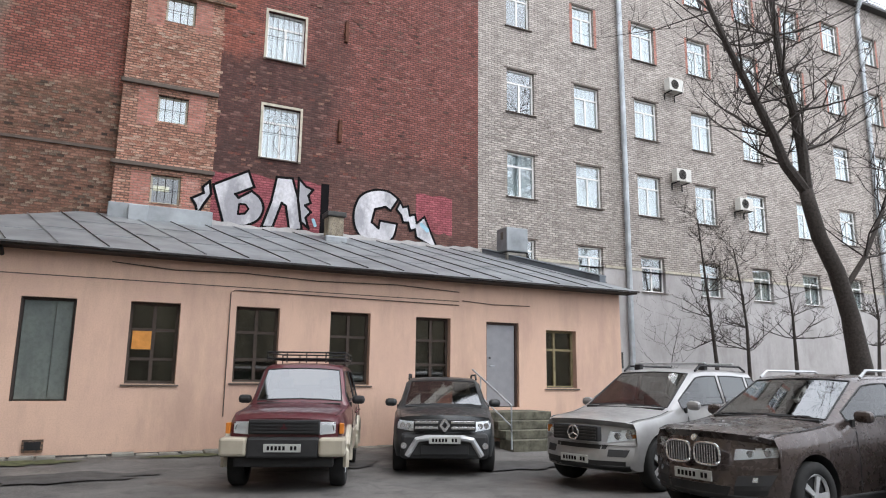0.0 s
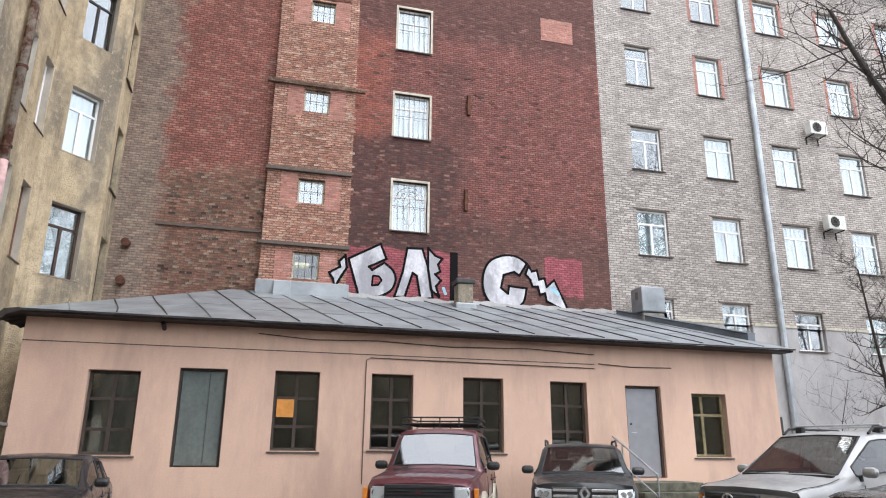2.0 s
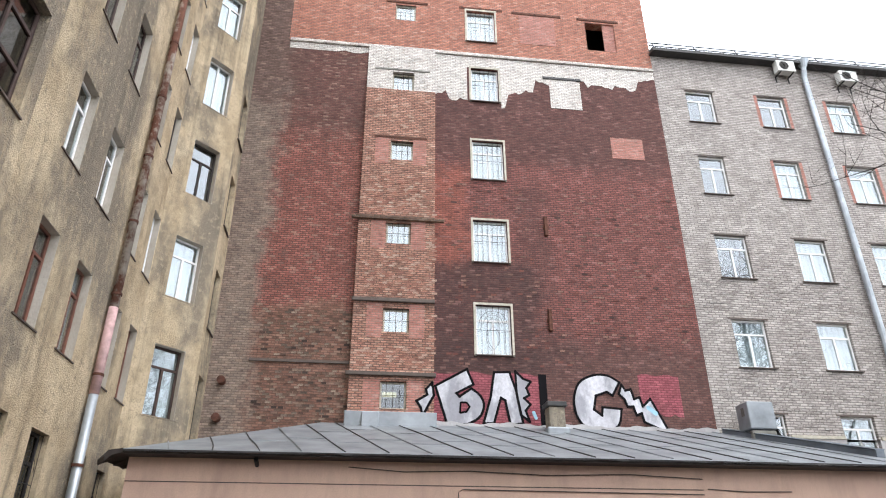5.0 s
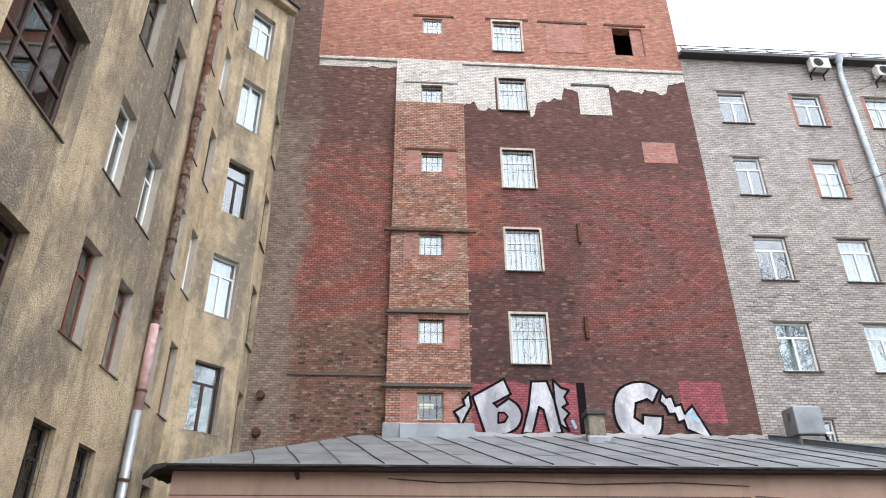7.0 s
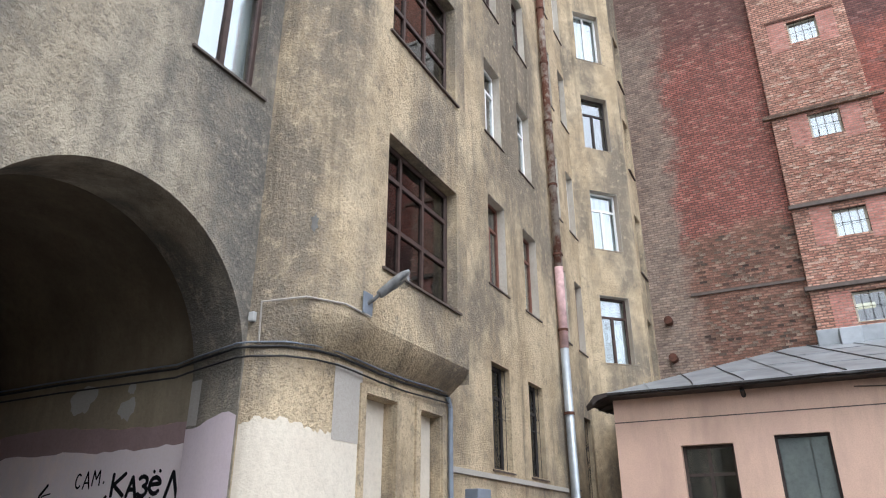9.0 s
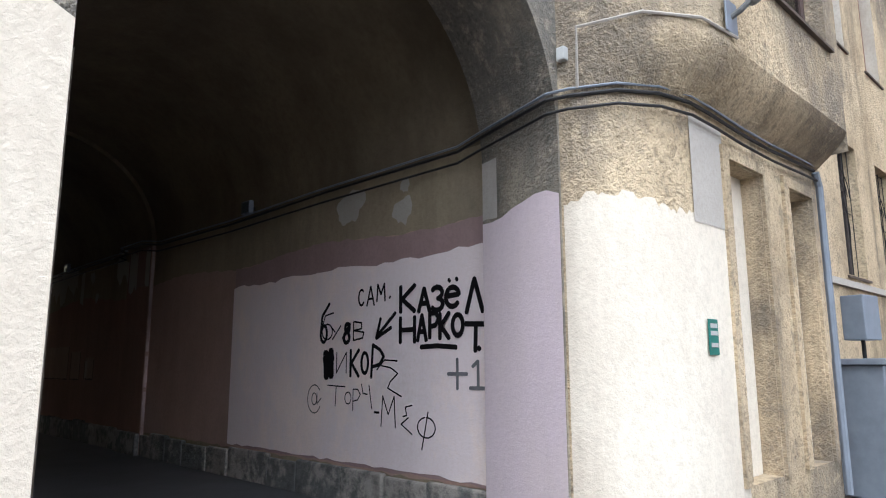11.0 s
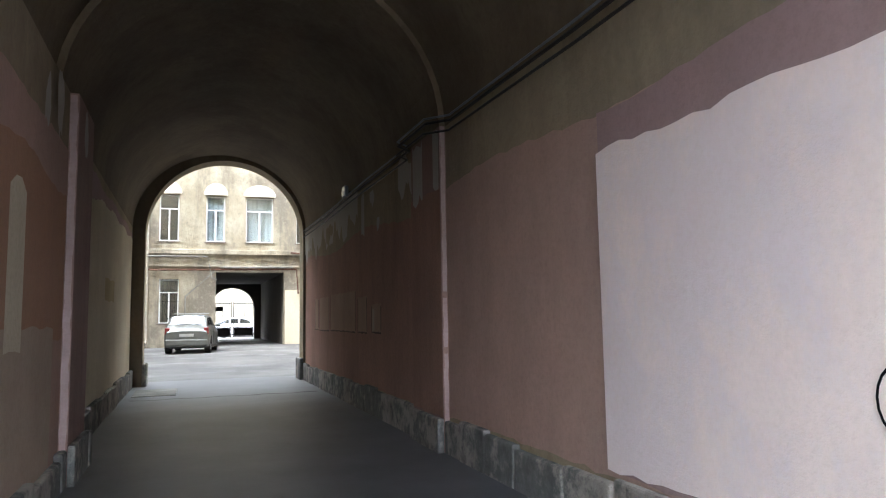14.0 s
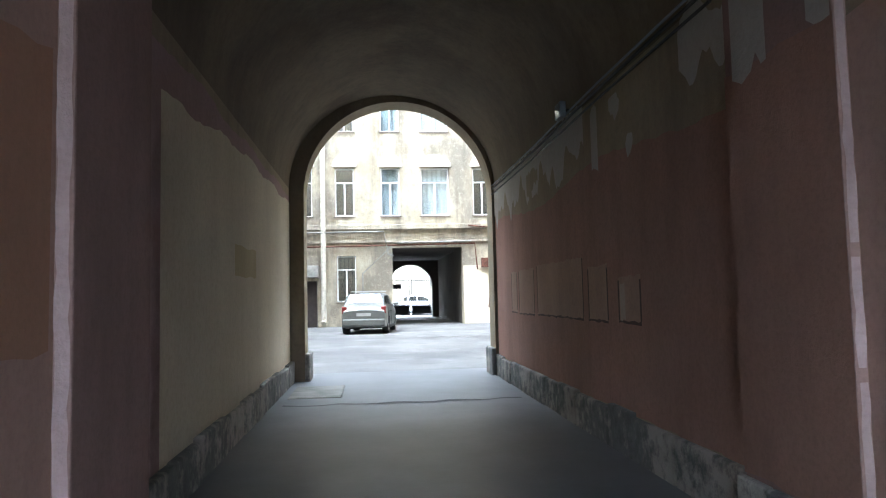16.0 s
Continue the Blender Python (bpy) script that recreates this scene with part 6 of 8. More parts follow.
# dark compact off-roader
du = car(pose(5.24, 10.56, -0.07, 0, 0, -25), "dark grey compact off-roader with silver front guard", P_BLACKGREEN, 1.8, 4.3, 1.62, 1.02, 1.08, 2.67, 0.82, 0.345, 1.15, 1.95, 3.75, 4.15, rails=True, rails_mat=M_TRIM, spokes=5, clear=0.26)
part("grille", box_bm(-0.52, 0.52, -0.01, 0.1, 0.74, 0.92, bevel=0.01), M_TRIM, du)
for z in (0.79, 0.88):
    for s in (-1, 1):
        part("chrome_bar", box_bm(min(s * 0.11, s * 0.5), max(s * 0.11, s * 0.5), -0.035, -0.012, z - 0.022, z + 0.022, bevel=0.006), M_CHROME, du)
part("badge", (lambda b: (ribbon(b, [(0, 0.74), (0.07, 0.835), (0, 0.93), (-0.07, 0.835), (0, 0.74)], 0.04, -0.045), b)[1])(bmesh.new()), M_CHROME, du, "chrome diamond badge")
lamp_unit(du, 0.52, 0.8, 0.72, 0.88, 0.02)
b = bmesh.new()
tube(b, [(-0.62, 0.02, 0.34), (-0.46, -0.05, 0.6), (-0.3, -0.06, 0.63), (0.3, -0.06, 0.63), (0.46, -0.05, 0.6), (0.62, 0.02, 0.34)], 0.05, 8)
part("front_guard", b, M_ALLOY, du, "silver front guard")
part("air_intake", box_bm(-0.4, 0.4, -0.03, 0.1, 0.36, 0.52, bevel=0.01), M_TRIM, du)
part("bumper", box_bm(-0.74, 0.74, 0.0, 0.3, 0.28, 0.7, bevel=0.07), M_TRIM, du)
for s in (-1, 1):
    part("fog_light", tube_bm([(s * 0.68, -0.012, 0.5), (s * 0.68, 0.05, 0.5)], 0.05, 14), M_CHROME, du)
plate(du, -0.115, 0.6)
# silver off-roader
ml = car(pose(6.51, 8.69, -0.06, 0, 0, -77), "silver off-roader with a round badge in its slatted grille", P_SILVER, 1.9, 4.75, 1.8, 1.06, 1.15, 2.91, 0.88, 0.375, 1.25, 2.15, 4.0, 4.6, rails=True, rails_mat=M_IRON, spokes=5, clear=0.26, lean=0.2, round_nose=0.28, nose_k=0.87)
part("grille", box_bm(-0.43, 0.43, -0.005, 0.1, 0.71, 0.93, bevel=0.02), M_TRIM, ml)
slats(ml, -0.4, 0.4, -0.01, 0.73, 0.91, 4, M_ZINCD)
b = bmesh.new()
tube(b, [(0.1 * math.cos(a), -0.04, 0.82 + 0.1 * math.sin(a)) for a in np.linspace(0, math.tau, 24)], 0.012, 6)
tube(b, [(0, -0.04, 0.82), (0, -0.04, 0.915)], 0.012, 5)
tube(b, [(-0.085, -0.04, 0.77), (0, -0.04, 0.82), (0.085, -0.04, 0.77)], 0.012, 5)
part("badge", b, M_CHROME, ml, "round chrome badge")
lamp_unit(ml, 0.46, 0.86, 0.69, 0.855, 0.04, amber=True)
part("bumper_intake", skin(ml, ((-0.46, 0.6), (0.46, 0.6), (0.48, 0.66), (-0.48, 0.66)), 0.008), M_TRIM, ml)
part("lower_bumper", skin(ml, ((-0.72, 0.36), (0.72, 0.36), (0.74, 0.44), (-0.74, 0.44)), 0.012), M_TRIM, ml, "black lower bumper")
part("bumper_lip", skin(ml, ((-0.84, 0.66), (0.84, 0.66), (0.84, 0.69), (-0.84, 0.69)), 0.02, 14, 2), P_SILVER, ml)
for s in (-1, 1):
    part("fog_light", skin(ml, ((s * 0.5, 0.5), (s * 0.74, 0.5), (s * 0.77, 0.6), (s * 0.5, 0.6)), 0.008), M_TRIM, ml)
    part("cross_bar_foot", box_bm(s * 0.64 - 0.06, s * 0.64 + 0.06, 2.55, 2.65, 1.78, 1.88, bevel=0.01), M_TRIM, ml)
for y in (2.6, 3.5):
    part("cross_bar", box_bm(-0.7, 0.7, y - 0.035, y + 0.035, 1.88, 1.91, bevel=0.01), M_ALLOY, ml)
plate(ml, -0.02, 0.45)
# brown-grey off-roader
x3 = car(pose(6.2, 6.05, -0.06, 0, 0, -86), "brown-grey off-roader with a twin oval grille", P_BROWNGREY, 1.88, 4.6, 1.7, 1.08, 1.14, 2.81, 0.86, 0.37, 1.35, 2.2, 3.9, 4.5, lean=0.16, round_nose=0.28, nose_k=0.87, rails=True, rails_mat=M_ALLOY, spokes=5, clear=0.26)
for s in (-1, 1):
    cx = s * 0.2
    b = bmesh.new()
    ring = [(cx + 0.17 * math.copysign(abs(math.cos(a)) ** 0.6, math.cos(a)), -0.02, 0.8 + 0.12 * math.copysign(abs(math.sin(a)) ** 0.6, math.sin(a))) for a in np.linspace(0, math.tau, 25)]
    tube(b, ring, 0.015, 6)
    kd = part("kidney_grille", b, M_CHROME, x3, "chrome-ringed oval grille")
    b = bmesh.new()
    cv = b.verts.new((cx, -0.004, 0.8))
    rv = [b.verts.new((p[0], -0.004, p[2])) for p in ring[:-1]]
    for i in range(24):
        b.faces.new((rv[i], rv[(i + 1) % 24], cv))
    part("grille_back", b, M_TRIM, kd)
    slats(kd, cx - 0.14, cx + 0.14, -0.008, 0.7, 0.9, 8, M_CHROME, True)
    part("fog_light", skin(x3, ((s * 0.62, 0.53), (s * 0.67, 0.53), (s * 0.67, 0.58), (s * 0.62, 0.58)), 0.012, 3, 3), M_CHROME, x3)
lamp_unit(x3, 0.42, 0.86, 0.74, 0.86, 0.045)
part("badge", tube_bm([(0, 0.06, 0.945), (0, 0.02, 0.965)], 0.04, 16), M_CHROME, x3)
part("lower_intake", skin(x3, ((-0.38, 0.36), (0.38, 0.36), (0.42, 0.47), (-0.42, 0.47)), 0.01), M_TRIM, x3)
for quad in both_sides(((0.44, 0.37), (0.74, 0.4), (0.82, 0.62), (0.48, 0.58))):
    part("side_intake", skin(x3, quad, 0.008), M_TRIM, x3, "black side intake")
part("bumper_lip", skin(x3, ((-0.84, 0.655), (0.84, 0.655), (0.84, 0.685), (-0.84, 0.685)), 0.014, 14, 2), P_BROWNGREY, x3)
plate(x3, -0.02, 0.56)
# black car beyond the brown-grey one
bk = car(pose(8.15, 4.2, -0.06, 0, 0, -84), "black car parked close beside the brown-grey off-roader", P_BLACK, 1.8, 4.4, 1.5, 0.95, 1.0, 2.65, 0.85, 0.33, 1.2, 1.95, 3.5, 4.2, clear=0.22)
lamp_unit(bk, 0.5, 0.82, 0.62, 0.75, 0.04, dark=True)
part("grille", box_bm(-0.45, 0.45, -0.01, 0.1, 0.5, 0.68, bevel=0.02), M_TRIM, bk)
# black saloon
sd = car(pose(-2.98, 10.35, -0.09, 0, 0, 3), "old black saloon with square clear headlights", P_BLACK, 1.75, 4.4, 1.38, 0.86, 0.9, 2.65, 0.85, 0.31, 1.3, 2.05, 3.2, 3.85, clear=0.2)
lamp_unit(sd, 0.46, 0.74, 0.55, 0.68)
for s in (-1, 1):
    part("indicator", box_bm(min(s * 0.73, s * 0.8), max(s * 0.73, s * 0.8), 0.06, 0.2, 0.56, 0.7, bevel=0.01), M_AMBER, sd)
part("grille", box_bm(-0.42, 0.42, -0.01, 0.1, 0.56, 0.68, bevel=0.01), M_TRIM, sd)
slats(sd, -0.4, 0.4, -0.015, 0.57, 0.67, 3, M_CHROME)
part("bumper", box_bm(-0.8, 0.8, -0.06, 0.2, 0.32, 0.5, bevel=0.05), P_BLACK, sd)
# white saloon in the street beyond the gate
wc = car(pose(-60.5, 9.4, FLOORZ, 0, 0, 180), "white saloon parked in the street beyond the gate", P_WHITE, 1.78, 4.4, 1.45, 0.92, 0.96, 2.65, 0.85, 0.32, 1.25, 2.0, 3.3, 4.0, group="", clear=0.2)
lamp_unit(wc, 0.5, 0.8, 0.6, 0.72)
# grey hatchback in the far court, seen from behind
hb = car(pose(-39.7, 3.9, FLOORZ, 0, 0, -97), "grey-beige hatchback with a light bar on its roof", P_SAND, 1.72, 4.05, 1.5, 0.95, 1.0, 2.59, 0.8, 0.3, 1.1, 1.8, 3.5, 3.98, group="", clear=0.22)
for s in (-1, 1):
    part("tail_light", box_bm(min(s * 0.62, s * 0.8), max(s * 0.62, s * 0.8), 3.9, 4.02, 0.75, 1.0, bevel=0.02), M_REDLENS, hb)
part("rear_bumper", box_bm(-0.78, 0.78, 3.85, 4.12, 0.3, 0.56, bevel=0.05), P_SAND, hb)
plate_b = part("number_plate", box_bm(-0.26, 0.26, 4.04, 4.06, 0.66, 0.77), M_PLATE, hb)
for y in (2.1, 3.0):
    part("cross_bar", box_bm(-0.62, 0.62, y - 0.03, y + 0.03, 1.53, 1.57, bevel=0.01), M_PLATE, hb)

# ---- bare trees ----
def grow(bm, p, d, r, length, depth, rnd, up=0.25):
    """A limb with its side shoots, thinning to twigs."""
    n = 4 if depth > 1 else 3
    pts, rad = [Vector(p)], [r]
    d = Vector(d).normalized()
    for i in range(n):
        d = (d + Vector((rnd.uniform(-0.22, 0.22), rnd.uniform(-0.22, 0.22), rnd.uniform(-0.12, 0.2) + up * 0.15))).normalized()
        pts.append(pts[-1] + d * length / n)
        rad.append(r * (1 - 0.75 * (i + 1) / n))
    tube(bm, pts, rad, 6 if depth > 2 else 4 if depth > 1 else 3, False)
    if depth:
        for i in range(1, n + 1):
            for k in range(rnd.choice((1, 1, 2)) if depth > 1 else rnd.choice((1, 1, 2))):
                side = Vector((rnd.uniform(-1, 1), rnd.uniform(-1, 1), rnd.uniform(-0.15, 0.7))).normalized()
                grow(bm, pts[i], d * 0.5 + side, rad[i] * 0.75 + 0.003, length * rnd.uniform(0.4, 0.65), depth - 1, rnd, up)


def tree(x, y, trunk, radii, label, limbs, seed, depth=3, length=2.2):
    t = thing("tree", pose(x, y, 0), label, "tree", "bare trees by the grey house")
    rnd = random.Random(seed)
    b = bmesh.new()
    tube(b, trunk, radii, 10)
    part("trunk", b, M_BARK, t, smooth=True)
    for pts, r in limbs:
        b = bmesh.new()
        rr = [r * (1 - 0.7 * i / (len(pts) - 1)) for i in range(len(pts))]
        tube(b, pts, rr, 8)
        for i in range(1, len(pts)):
            for k in range(4):
                side = Vector((rnd.uniform(-1, 1), rnd.uniform(-0.7, 0.7), rnd.uniform(-0.1, 0.6)))
                grow(b, pts[i], side, min(rr[i] * 0.4, 0.035), length * rnd.uniform(0.7, 1.4), depth, rnd)
        part("limb", b, M_BARK, t)
    return t


tree(20.25, 13.0, [(0.25, 0, -0.1), (0.08, 0, 0.9), (0, 0, 1.9), (-0.27, 0, 3.48), (-0.73, 0, 4.81), (-1.37, 0, 5.79), (-1.64, 0, 6.62), (-1.8, 0, 7.2)], [0.42, 0.36, 0.32, 0.26, 0.24, 0.22, 0.21, 0.19],
     "large leaning bare tree with grey bark and twigs", [([(-1.8, 0, 7.15), (-2.48, 0.1, 7.91), (-2.87, 0.1, 8.72), (-3.37, 0.2, 9.69), (-3.89, 0.2, 10.48), (-4.38, 0.3, 11.44), (-4.8, 0.4, 12.42), (-5.2, 0.5, 13.6)], 0.17),
     ([(-1.75, 0, 7.2), (-1.92, -0.1, 8.35), (-2.15, -0.1, 9.57), (-2.38, 0, 10.8), (-2.4, 0.1, 12.1), (-2.34, 0.2, 13.3), (-2.3, 0.2, 15)], 0.17), ([(-0.5, 0, 4.2), (0.4, -0.2, 5.3), (1.2, -0.3, 6.6), (2.2, -0.3, 8.2), (3.2, -0.2, 9.6)], 0.09)], 5, 2, 2.8)
for i, (x, y, pts) in enumerate(((19.6, 18.0, [(0.3, 0, 0), (0.22, 0, 2.2), (0.07, 0, 3.8), (-0.14, 0, 5.7), (-0.3, 0, 7.4)]), (21.7, 18.2, [(0, 0, 0), (0.02, 0, 1.84), (0.04, 0, 3.5), (-0.15, 0, 5.2), (-0.4, 0, 6.5)]), (24.1, 18.0, [(0, 0, 0), (0, 0, 2.3), (0, 0, 4.05), (-0.17, 0, 5.6)]), (18.6, 19.2, [(0, 0, 0), (0.05, 0, 1.2), (0.3, 0, 2.4), (0.8, 0, 3.8)]), (27.5, 17.0, [(0, 0, 0), (0.1, 0, 2.0), (0.4, 0, 4.0), (0.2, 0, 6.5)]))):
    tree(x, y, pts[:2], [0.09, 0.075], "slender bare young tree with thin twigs", [([tuple(Vector(a_) * (1 - f) + Vector(b_) * f) for a_, b_ in zip(pts[1:], pts[2:]) for f in (0, 0.5)] + [pts[-1]], 0.07 if i != 3 else 0.02)], 20 + i, 2 if i != 3 else 1, 1.3)

# ---- graffiti over the annex roof ----
M_CHROMEPAINT = plaster("silver_spray_paint", (0.66, 0.65, 0.68), (0.36, 0.355, 0.38), (0.2, 0.195, 0.2), (0.46, 0.56), 9, 0.3, 0.35)
M_REDPAINT = bricks("red_painted_brick", (0.36, 0.105, 0.12), (0.29, 0.085, 0.1), (0.2, 0.06, 0.07), (0.15, 0.04, 0.04), (0.6, 0.85), 0.4, wear=0.15, pale=(0.5, 0.2, 0.2))
M_BLUEPAINT = plain("pale_blue_spray", (0.3, 0.5, 0.6), 0.7)
graf = thing("graffiti", pose(0, BY, 0), "silver block letters outlined in black on red paint", "graffiti")
part("red_ground", (lambda b: (ragged(b, 2.05, 5.85, lambda x: 7.52 + 0.06 * math.sin(x * 4), lambda x: 5.88, -0.012, 0.0, 0.25), b)[1])(bmesh.new()), M_REDPAINT, graf)
part("red_ground", (lambda b: (ragged(b, 9.0, 10.37, lambda x: 7.65 + 0.03 * math.sin(x * 9), lambda x: 6.36 + 0.5 * max(0, 9.5 - x), -0.012, 0.03, 0.14), b)[1])(bmesh.new()), M_REDPAINT, graf)
part("black_patch", (lambda b: (ragged(b, 5.72, 5.98, 7.55, lambda x: 5.85, -0.014, 0.05, 0.1), b)[1])(bmesh.new()), M_BLACK, graf)
letters = {
    "letter_be": [(2.46, 7.07), (3.45, 7.63), (3.65, 7.15), (3.11, 6.86), (3.21, 6.76), (3.58, 7.02), (3.86, 6.8), (3.96, 6.48), (3.8, 6.13), (3.44, 5.92), (2.84, 5.86), (2.59, 6.66)],
    "letter_el": [(3.93, 5.95), (4.18, 6.78), (4.31, 7.56), (4.8, 7.58), (4.99, 6.99), (5.16, 5.99), (4.77, 5.93), (4.63, 6.68), (4.5, 6.76), (4.26, 5.98)],
    "letter_jag": [(4.99, 7.62), (5.23, 7.38), (5.46, 7.3), (5.32, 7.09), (5.4, 6.87), (5.23, 6.77), (5.42, 6.58), (5.26, 6.38), (5.37, 6.05), (5.1, 6.25), (5.0, 6.89)],
    "letter_spike": [(2.4, 7.1), (2.21, 6.9), (2.25, 6.73), (1.92, 6.53), (2.05, 6.34), (2.11, 6.07), (2.31, 6.46), (2.46, 6.71)],
    "letter_es": [(8.36, 7.37), (7.99, 7.58), (7.5, 7.57), (7.02, 7.3), (6.82, 6.76), (6.9, 6.2), (7.25, 5.85), (7.8, 5.8), (8.2, 6.04), (8.33, 6.52), (7.72, 6.56), (7.68, 6.3), (7.44, 6.48), (7.54, 6.92), (7.91, 7.05), (8.09, 6.94)],
    "letter_tail": [(8.42, 7.3), (8.53, 7.11), (8.71, 7.16), (8.78, 6.85), (8.97, 6.91), (9.04, 6.62), (9.32, 6.87), (9.83, 5.78), (9.03, 6.14), (8.98, 6.4), (8.8, 6.34), (8.73, 6.61), (8.54, 6.6), (8.47, 6.83), (8.3, 7.0)]}
ROUND = {"letter_be": (5, 9), "letter_es": (0, 9)}
for j, (k, rim) in enumerate(letters.items()):
    if k in ROUND:
        p, q = ROUND[k]
        rim = rim[:p] + [(v.x, v.y) for v in smooth_line([(*e, 0) for e in rim[p:q + 1]], 4)] + rim[q + 1:]
    face = 0.0
    if k == "letter_spike":
        face, rim = -0.222, [(x * 0.974, z) for x, z in rim]
    b, o = bmesh.new(), bmesh.new()
    b.faces.new([b.verts.new((x, face - 0.022 - 0.0005 * j, z)) for x, z in rim])
    for i, (p, q) in enumerate(zip(rim, rim[1:] + rim[:1])):
        d = Vector((q[0] - p[0], q[1] - p[1])).normalized() * 0.02
        ribbon(o, [(p[0] - d.x, p[1] - d.y), (q[0] + d.x, q[1] + d.y)], 0.075, face - 0.027 - 0.00015 * (i % 12))
    le = part(k, b, M_CHROMEPAINT, graf)
    part("outline", o, M_BLACK, le)
    if k == "letter_be":
        b, o = bmesh.new(), bmesh.new()
        rim = [(3.24, 6.58), (3.42, 6.58), (3.52, 6.46), (3.42, 6.3), (3.22, 6.26)]
        b.faces.new([b.verts.new((x, -0.0235, z)) for x, z in rim])
        for p, q in zip(rim, rim[1:] + rim[:1]):
            ribbon(o, [p, q], 0.06, -0.0275)
        part("counter", b, M_REDPAINT, le)
        part("outline", o, M_BLACK, le)
for pts, w in (([(9.2, 6.6), (9.45, 6.4)], 0.14), ([(5.5, 6.35), (5.58, 6.15)], 0.1)):
    b = bmesh.new()
    ribbon(b, pts, w, -0.028)
    part("blue_fade", b, M_BLUEPAINT, graf)

# ---- roof things ----
ch = thing("chimney", pose(5.9, 19.55, 5.1), "short plastered chimney stub with a flat cap", "chimney")
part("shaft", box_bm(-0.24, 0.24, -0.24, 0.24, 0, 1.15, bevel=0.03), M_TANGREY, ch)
part("cap", box_bm(-0.3, 0.3, -0.3, 0.3, 1.15, 1.3, bevel=0.03), M_ZINCD, ch)
part("skirt", box_bm(-0.34, 0.34, -0.34, 0.3, 0.3, 0.55, bevel=0.05), M_ZINC, ch)
vb = thing("ventilation_box", pose(12.05, 19.3, 4.9), "grey sheet metal ventilation box on a brick stub", "vent box")
part("stub", box_bm(-0.38, 0.38, -0.3, 0.3, 0, 0.75, bevel=0.03), M_CONCRETE, vb)
part("hood", box_bm(-0.42, 0.42, -0.34, 0.34, 0.78, 1.6, bevel=0.04), M_ZINC, vb)
part("opening", box_bm(-0.425, -0.421, -0.12, 0.05, 1.2, 1.45), M_INSIDE, vb)

# ---- entrance steps and handrail ----
M_MOSSYSTONE = plain("dark_mossy_stone", (0.12, 0.115, 0.085), 0.9, vary=0.35, scale=5, relief=0.6)
steps = thing("entrance_steps", pose(9.2, PY, 0.0), "mossy concrete entrance steps before the steel door", "steps")
for i in range(4):
    part("step", box_bm(-0.9 - 0.02 * i, 0.75, -1.0 - 0.3 * (3 - i), -0.002 if i == 3 else -0.7 - 0.3 * (3 - i) + 0.3, -0.1 if i == 0 else 0.19 * i + 0.004, 0.19 * (i + 1), bevel=0.015), M_MOSSYSTONE, steps)
b = bmesh.new()
tube(b, [(-0.95, -1.9, 0.0), (-0.95, -1.9, 0.95), (-0.95, -0.1, 1.75)], 0.024, 8)
tube(b, [(-0.95, -0.5, 0.75), (-0.95, -0.5, 1.55)], 0.02, 8)
tube(b, [(-0.95, -1.9, 0.5), (-0.95, -0.1, 1.3)], 0.018, 8)
part("handrail", b, M_PIPE, steps, "bent steel tube handrail")
# wires on the annex
for pts in ([(0.0, -0.03, 3.78), (1.2, -0.03, 3.7), (2.6, -0.03, 3.74), (4.3, -0.03, 3.68), (6.2, -0.03, 3.73), (7.9, -0.03, 3.66)], [(2.36, -0.02, 0.7), (2.36, -0.02, 3.3), (2.45, -0.02, 3.36), (7.9, -0.02, 3.33)], [(8.0, -0.02, 3.45), (8.9, -0.02, 3.4), (10.0, -0.02, 3.42)]):
    part("wire", tube_bm(pts, 0.012, 5), M_SILL, annex)
part("lamp_bracket", tube_bm([(-1.9, -0.3, 3.86), (-1.9, -0.02, 3.78)], 0.045, 8), M_IRON, annex)
b = bmesh.new()
rnd = random.Random(9)
for i in range(26):
    x = -4.3 + i * 0.42
    box(b, x, x + rnd.uniform(0.3, 0.42), -rnd.uniform(0.25, 0.5), -0.055, -0.12, rnd.uniform(0.0, 0.07), bevel=0.02)
tagged(part("kerb_rubble", b, M_CONCRETE, annex, "broken concrete apron along the wall"), kind="stuff")

# ---- arch corner: cables, lamp, cabinet, paint ----
def surf(s, up=False):
    """A point of the rounded corner: s metres along it from the arch's edge, returns world x, y and the outward way."""
    curve = (up_curve if up else low_curve) + [(BAYX if up else LOWX, 8.72)]
    for a, b in zip(curve, curve[1:]):
        d = math.hypot(b[0] - a[0], b[1] - a[1])
        if s <= d:
            k = s / d
            return a[0] + (b[0] - a[0]) * k, a[1] + (b[1] - a[1]) * k, ((b[1] - a[1]) / d, -(b[0] - a[0]) / d)
        s -= d
    return LOWX, 8.72, (1, 0)


def on_curve(s, z, off, up=False):
    x, y, nn = surf(s, up)
    return (y + nn[1] * off, -(x + nn[0] * off), z)


bm = bmesh.new()
rnd = random.Random(4)
prev = None
for i in range(61):
    s = 0.02 + 1.55 * i / 60
    top = 2.2 + 0.05 * math.sin(s * 5) + rnd.uniform(-0.03, 0.03) if s < 1.0 else 2.16 - 0.08 * (s - 1.0) + rnd.uniform(-0.01, 0.01)
    cur = (bm.verts.new(on_curve(s, -0.2, 0.006)), bm.verts.new(on_curve(s, top, 0.006)))
    if prev:
        bm.faces.new((prev[0], cur[0], cur[1], prev[1]))
    prev = cur
part("cream_paint", bm, M_CREAM, tan_house, "cream paint over the lower corner", smooth=True)
bm = bmesh.new()
ragged(bm, 0.6, ARCH_C - ARCH_R - 0.002, lambda x: 2.5 + 0.1 * math.sin(x * 7), lambda x: -0.2, -TX - 0.006, 0.0, 0.08, drop=0)
part("cream_paint", bm, M_CREAM, tan_house, "cream paint beside the arch")
